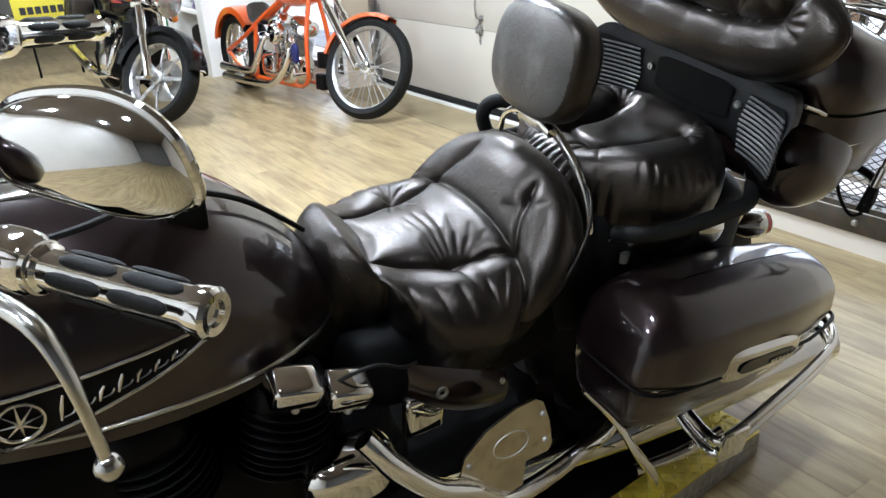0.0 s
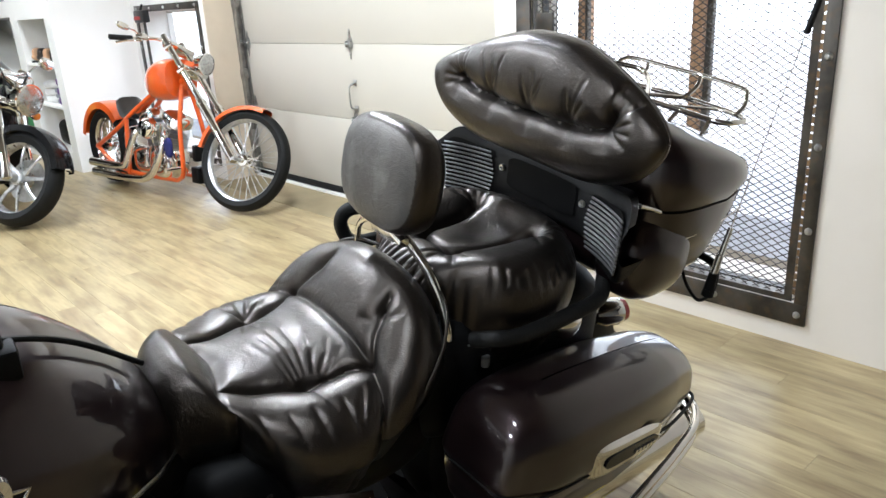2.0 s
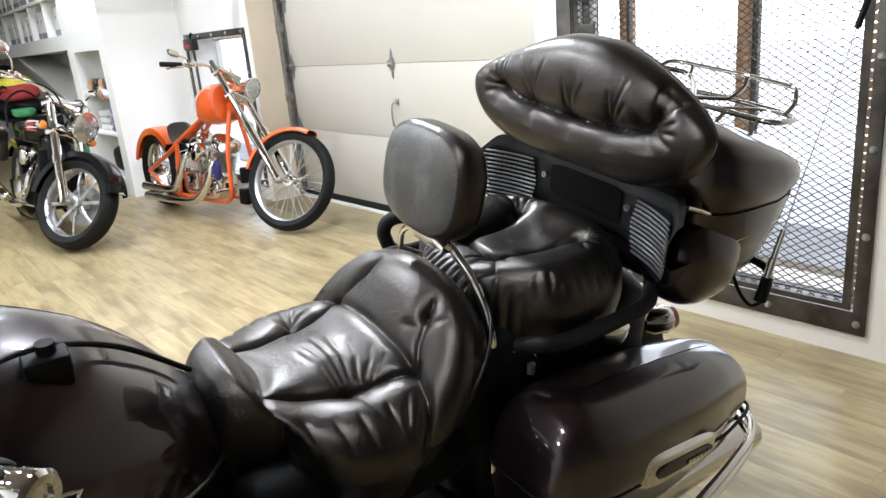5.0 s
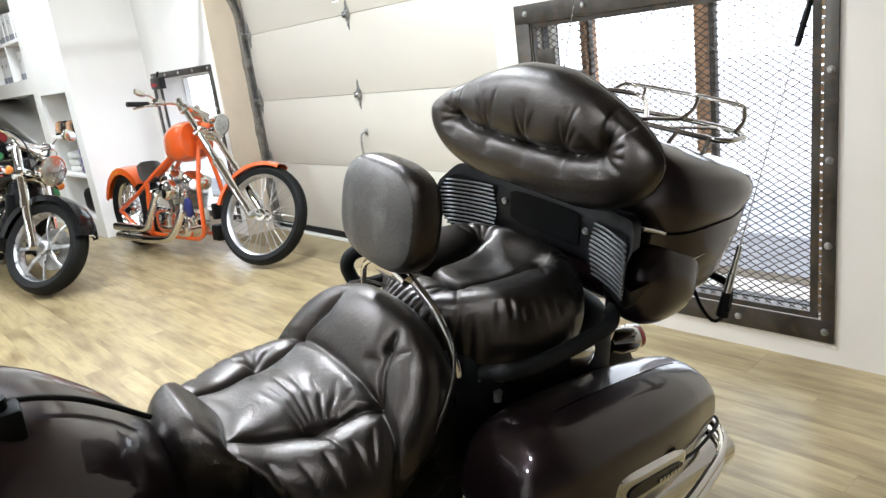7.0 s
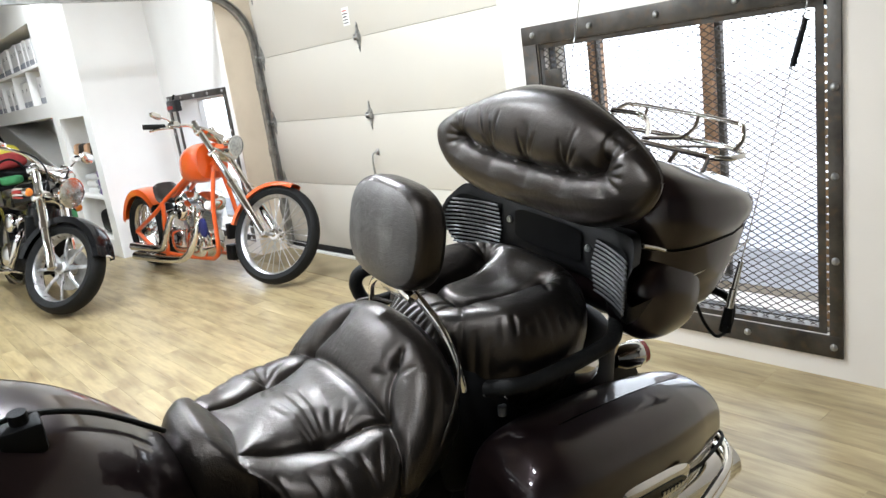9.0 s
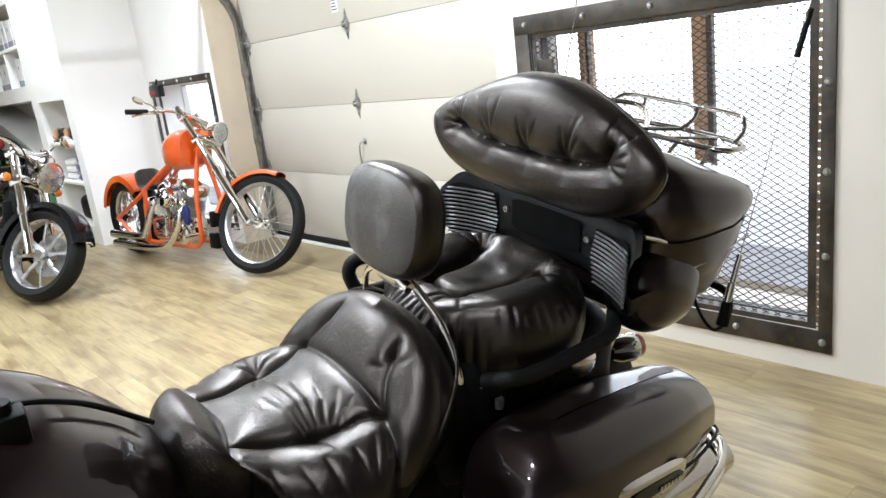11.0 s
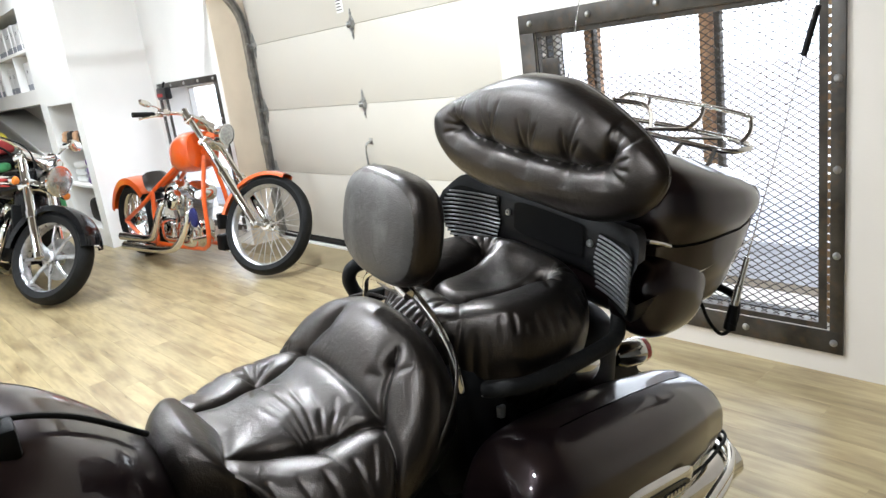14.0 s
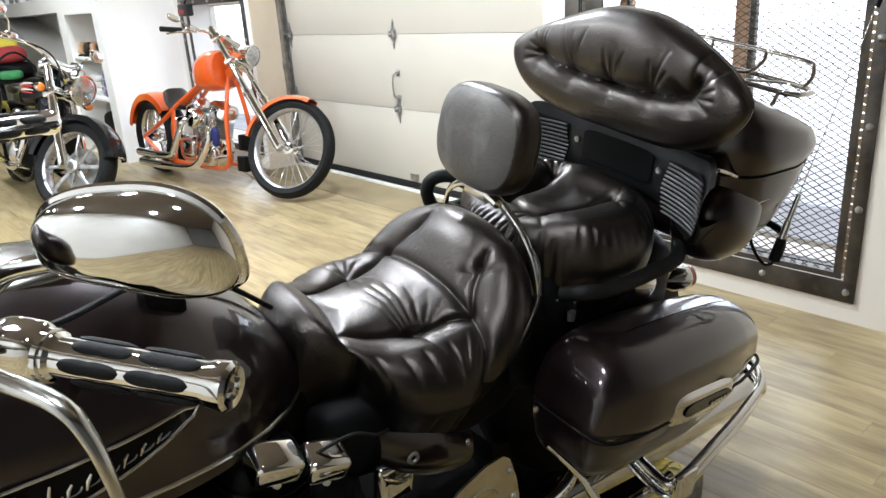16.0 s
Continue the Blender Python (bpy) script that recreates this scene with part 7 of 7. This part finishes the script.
    part("windshield_bracket", Mesh().tube([(-1.65, -0.14, 0.78), (-1.72, -0.13, 1.0), (-1.74, 0, 1.1), (-1.72, 0.13, 1.0), (-1.65, 0.14, 0.78)], 0.010, 10, smooth=5), M_BLACK, cr, "black sissy bar")
    part("side_stand", Mesh().tube([(-0.85, 0.14, 0.16), (-0.78, 0.25, 0.055)], 0.012, 10), M_ENGINE, cr)


build_chopper()
build_cruiser()


# ---- goods on the shelves ----
def build_goods():
    rng = random.Random(11)
    Y = COL_Y + 0.03
    for row, z, h in ((0, 1.552, 0.30), (1, 1.967, 0.31)):
        x = -7.56
        while x > -15.5:
            w = rng.choice((0.13, 0.16, 0.19, 0.23))
            if row == 0 and any(abs((x - w / 2) - d) < w / 2 + 0.02 for d in (-13.4, -11.9, -10.6, -9.7, -8.95, -8.2)):
                x -= 0.05
                continue
            b = empty("file_box", Matrix.Translation((x - w / 2, Y + 0.02 + 0.03 * rng.random(), z)), "white cardboard box file with a grey printed foot", "box file", "box files")
            hh = h * (0.9 + 0.1 * rng.random())
            part("box", Mesh().box((-w / 2 + 0.003, 0, 0), (w / 2 - 0.003, 0.26, hh), 0.003), M_BOX, b)
            part("printed_band", Mesh().box((-w / 2 + 0.006, -0.002, 0.01), (w / 2 - 0.006, -0.0005, 0.07)), M_GREYTAPE, b, smooth=False)
            part("finger_hole", Mesh().box((-0.010, -0.002, hh * 0.62), (0.010, -0.0005, hh * 0.62 + 0.035)), M_INK, b, smooth=False)
            x -= w + 0.004

    def shoe(x, y, z, turn, mat):
        s = empty("riding_boot", Matrix.Translation((x, y, z)) @ pose(0, 0, 0, 0, 0, turn), "dark riding shoe on the niche shelf", "shoe", "shoes on the shelf")
        part("upper", Mesh().ball((0, 0, 0.05), (0.13, 0.045, 0.04), 0.8).ball((-0.07, 0, 0.085), (0.05, 0.042, 0.05), 0.8), mat, s)
        part("sole", Mesh().box((-0.135, -0.045, 0.0), (0.135, 0.045, 0.018), 0.008), M_RUBBER, s)
    for i, x in enumerate((-7.05, -6.88, -6.70, -6.52)):
        shoe(x, Y + 0.12, 0.969, 75 + 12 * i, M_LEATHER if i % 2 else M_POST)

    def folded(x, y, z, w, h, mat, label, name="folded_shirt"):
        m = Mesh()
        for k in range(3):
            m.ball((x + 0.01 * rng.uniform(-1, 1), y, z + h * (k + 0.5) / 3), (w, 0.14, h / 5.4), 0.5, nu=28, nv=12)
        m.thing(name, mat, label, "clothing", "folded clothes")
    folded(-6.60, Y + 0.17, 0.588, 0.15, 0.15, M_GREYTAPE, "folded grey shirts in the niche")
    folded(-6.95, Y + 0.17, 0.588, 0.15, 0.20, M_BOX, "folded white shirts in the niche")
    folded(-6.45, Y + 0.14, 0.588, 0.09, 0.26, M_CLOTH_PURPLE, "purple cloth bundle in the niche")
    bag = Mesh().ball((-6.72, Y + 0.19, 0.30), (0.24, 0.15, 0.128), 0.5, nu=36, nv=20)
    bag.thing("duffel_bag", M_BLACK, "black bag at the foot of the niche", "bag")

    def helmet(x, y, z, mat, turn, label):
        h = empty("helmet", Matrix.Translation((x, y, z)) @ pose(0, 0, 0, 0, 0, turn), label, "helmet", "helmets")
        part("shell", Mesh().lathe([(0.0, 0.255), (0.06, 0.245), (0.105, 0.21), (0.13, 0.15), (0.132, 0.09), (0.12, 0.03), (0.112, 0.0)], (0, 0, 0), (0, 0, 1), 32), mat, h)
        part("visor", Mesh().lathe([(0.134, 0.09), (0.138, 0.13), (0.134, 0.175)], (0, 0, 0), (0, 0, 1), 16, arc=0.36, start=-0.18), M_BLACK, h)
    # goods in the wide niche under the box files
    for i, (x, mat, t) in enumerate(((-7.65, M_BLACK, 40), (-7.95, M_RED, 10), (-8.25, M_YELLOW_SIGN, 60), (-8.55, M_BLACK, 30), (-8.8, M_GREYPL, 0))):
        helmet(x, Y + 0.22, 0.62, mat, t + 200, ("gloss black", "red", "yellow", "black", "grey")[i] + " motorcycle helmet on the rack")
    slab("rack_shelf", (-8.945, COL_Y + 0.02, 0.585), (-7.465, COL_Y + 0.54, 0.618), M_WALL, "white shelf under the helmets", 0.002, category="shelf")
    for i, (x, mat) in enumerate(((-7.7, M_CLOTH_RED), (-8.05, M_CLOTH_GREEN), (-8.4, M_BLACK), (-8.7, M_GREYTAPE))):
        Mesh().ball((x, Y + 0.2, 0.30), (0.15, 0.14, 0.125), 0.6, nu=30, nv=16).thing("gear_bag", mat, ("red", "green", "black", "grey")[i] + " cloth gear bag in the niche", "bag", "gear bags")
    # a low table before the partition, heaped with riding gear
    table = empty("display_table", Matrix.Translation((-9.4, 1.06, 0)), "black display table heaped with riding gear", "table")
    part("tabletop", Mesh().box((-1.5, -0.24, 0.70), (1.2, 0.24, 0.74), 0.006), M_BLACK, table)
    for x in (-1.42, 1.12):
        for y in (-0.19, 0.19):
            part("leg", Mesh().box((x - 0.02, y - 0.02, 0.0), (x + 0.02, y + 0.02, 0.70), 0.003), M_BLACK, table)

    def soft_bag(x, y, z, half, mat, turn, label, name="gear_bag"):
        """A slumped cloth bag with a folded flap and a strap."""
        g = empty(name, Matrix.Translation((x, y, z)) @ pose(0, 0, 0, 0, 0, turn), label, "bag", "gear on the table")
        m = Mesh().ball((0, 0, half[2]), half, 0.62, nu=40, nv=22)
        m.v = [(p[0] + 0.012 * math.sin(14 * p[2] + 9 * p[1]), p[1] + 0.010 * math.sin(17 * p[0] + 3), p[2] * (1 + 0.06 * math.sin(11 * p[0] + 5 * p[1]))) for p in m.v]
        part("body", m, mat, g, angle=80)
        part("flap", Mesh().ball((0.01, -0.02, half[2] * 1.55), (half[0] * 0.9, half[1] * 0.95, half[2] * 0.42), 0.6, nu=32, nv=14), mat, g, angle=80)
        part("strap", Mesh().tube([(-half[0] * 0.6, -half[1] * 0.9, half[2]), (0, -half[1] * 1.05, half[2] * 2.0), (half[0] * 0.6, -half[1] * 0.9, half[2])], 0.012, 8, smooth=6), M_BLACK, g)
    soft_bag(-8.55, 1.06, 0.741, (0.30, 0.20, 0.085), M_BLACK, 8, "black cloth bag lying on the display table")
    soft_bag(-9.15, 1.08, 0.741, (0.28, 0.20, 0.10), M_BLACK, -5, "black cloth bag under the yellow one")
    soft_bag(-9.20, 1.10, 0.935, (0.26, 0.17, 0.115), M_YELLOW_SIGN, 12, "bright yellow cloth bag on a black bag")
    soft_bag(-8.50, 1.02, 0.905, (0.20, 0.17, 0.090), M_CLOTH_RED, 25, "red cloth jacket folded on a black bag")
    soft_bag(-8.25, 0.98, 0.741, (0.11, 0.11, 0.05), M_CLOTH_GREEN, -15, "green cloth bundle beside the red jacket")
    soft_bag(-9.75, 1.06, 0.741, (0.25, 0.19, 0.15), M_BLACK, 3, "tall black cloth bag on the display table")
    for i, (x, z) in enumerate(((-10.25, 0.741), (-10.62, 0.741), (-10.4, 0.99))):
        carton = empty("carton", Matrix.Translation((x, 1.06, z)) @ pose(0, 0, 0, 0, 0, 6 * i - 5), "white cardboard carton stacked on the table", "carton", "cartons on the table")
        part("box", Mesh().box((-0.16, -0.17, 0), (0.16, 0.17, 0.246), 0.004), M_BOX, carton)
        part("tape", Mesh().box((-0.03, -0.1715, 0.02), (0.03, -0.1705, 0.20)), M_GREYTAPE, carton, smooth=False)
    helmet(-9.55, 1.10, 1.06, M_BLACK, 190, "gloss black motorcycle helmet on the table")
    # a yellow board standing on the floor
    sign = empty("yellow_sign", Matrix.Translation((-7.5, 0.24, 0)), "yellow notice board with dark printed bars on a stand", "sign")
    part("board", Mesh().box((-0.012, -0.30, 0.55), (0.0, 0.29, 1.0), 0.004), M_YELLOW_SIGN, sign)
    part("stand", Mesh().tube([(-0.02, -0.2, 0.0), (-0.02, -0.2, 0.95)], 0.012, 8).tube([(-0.02, 0.2, 0.0), (-0.02, 0.2, 0.95)], 0.012, 8), M_BLACK, sign)
    for z, w in ((0.93, 0.22), (0.80, 0.26), (0.65, 0.24)):
        for k in range(7):
            y0 = -w + 2 * w * k / 7
            part("printed_bar", Mesh().box((0.0008, y0, z - 0.035), (0.0022, y0 + 2 * w / 9, z + 0.035)), M_INK, sign, smooth=False)
    # a camera box over the window behind the chopper
    cam_box = empty("window_sensor", Matrix.Translation((-5.78, WALL_Y - 0.045, 1.34)), "small dark red device hung in the window frame", "device")
    part("case", Mesh().box((-0.11, -0.03, -0.055), (0.11, 0.03, 0.05), 0.012), M_GREYPL, cam_box)
    part("stripe", Mesh().box((-0.10, -0.033, -0.03), (0.04, -0.0305, 0.0), 0.001), M_CLOTH_RED, cam_box)
    part("bracket", Mesh().tube([(0, 0.0, 0.05), (0, 0.02, 0.10)], 0.01, 8), M_BLACK, cam_box)


build_goods()


# ---- floor boards, piece by piece ----
def build_floor():
    floor = tagged(new("floor"), "weathered oak look vinyl board floor", "floor", kind="structure")
    PW, PL = 0.105, 1.22
    board = Mesh().box((0, 0, -0.005), (PL - 0.0005, PW - 0.0005, 0.0), 0.0004, seg=1).data("board", M_FLOOR, False)
    rest = Mesh()
    rng = random.Random(4)
    y, row = SOUTH, 0
    while y < DOOR_Y:
        x = WEST - rng.random() * PL
        while x < EAST:
            if -8.2 < x < 1.3 and -1.3 < y < WALL_Y - 0.10:
                ob = new("plank", board)
                ob.parent, ob.location = floor, (x, y, 0)
            elif not (DOOR_L - 0.3 < x < DOOR_R and y > WALL_Y - 0.3):
                rest.box((max(x, WEST - 0.1), y, -0.005), (min(x + PL - 0.0008, EAST + 0.1), y + PW - 0.0008, 0.0))
            x += PL
        y += PW
        row += 1
    tagged(part("outer_planks", rest, M_FLOOR, floor, smooth=False), kind="stuff")


build_floor()
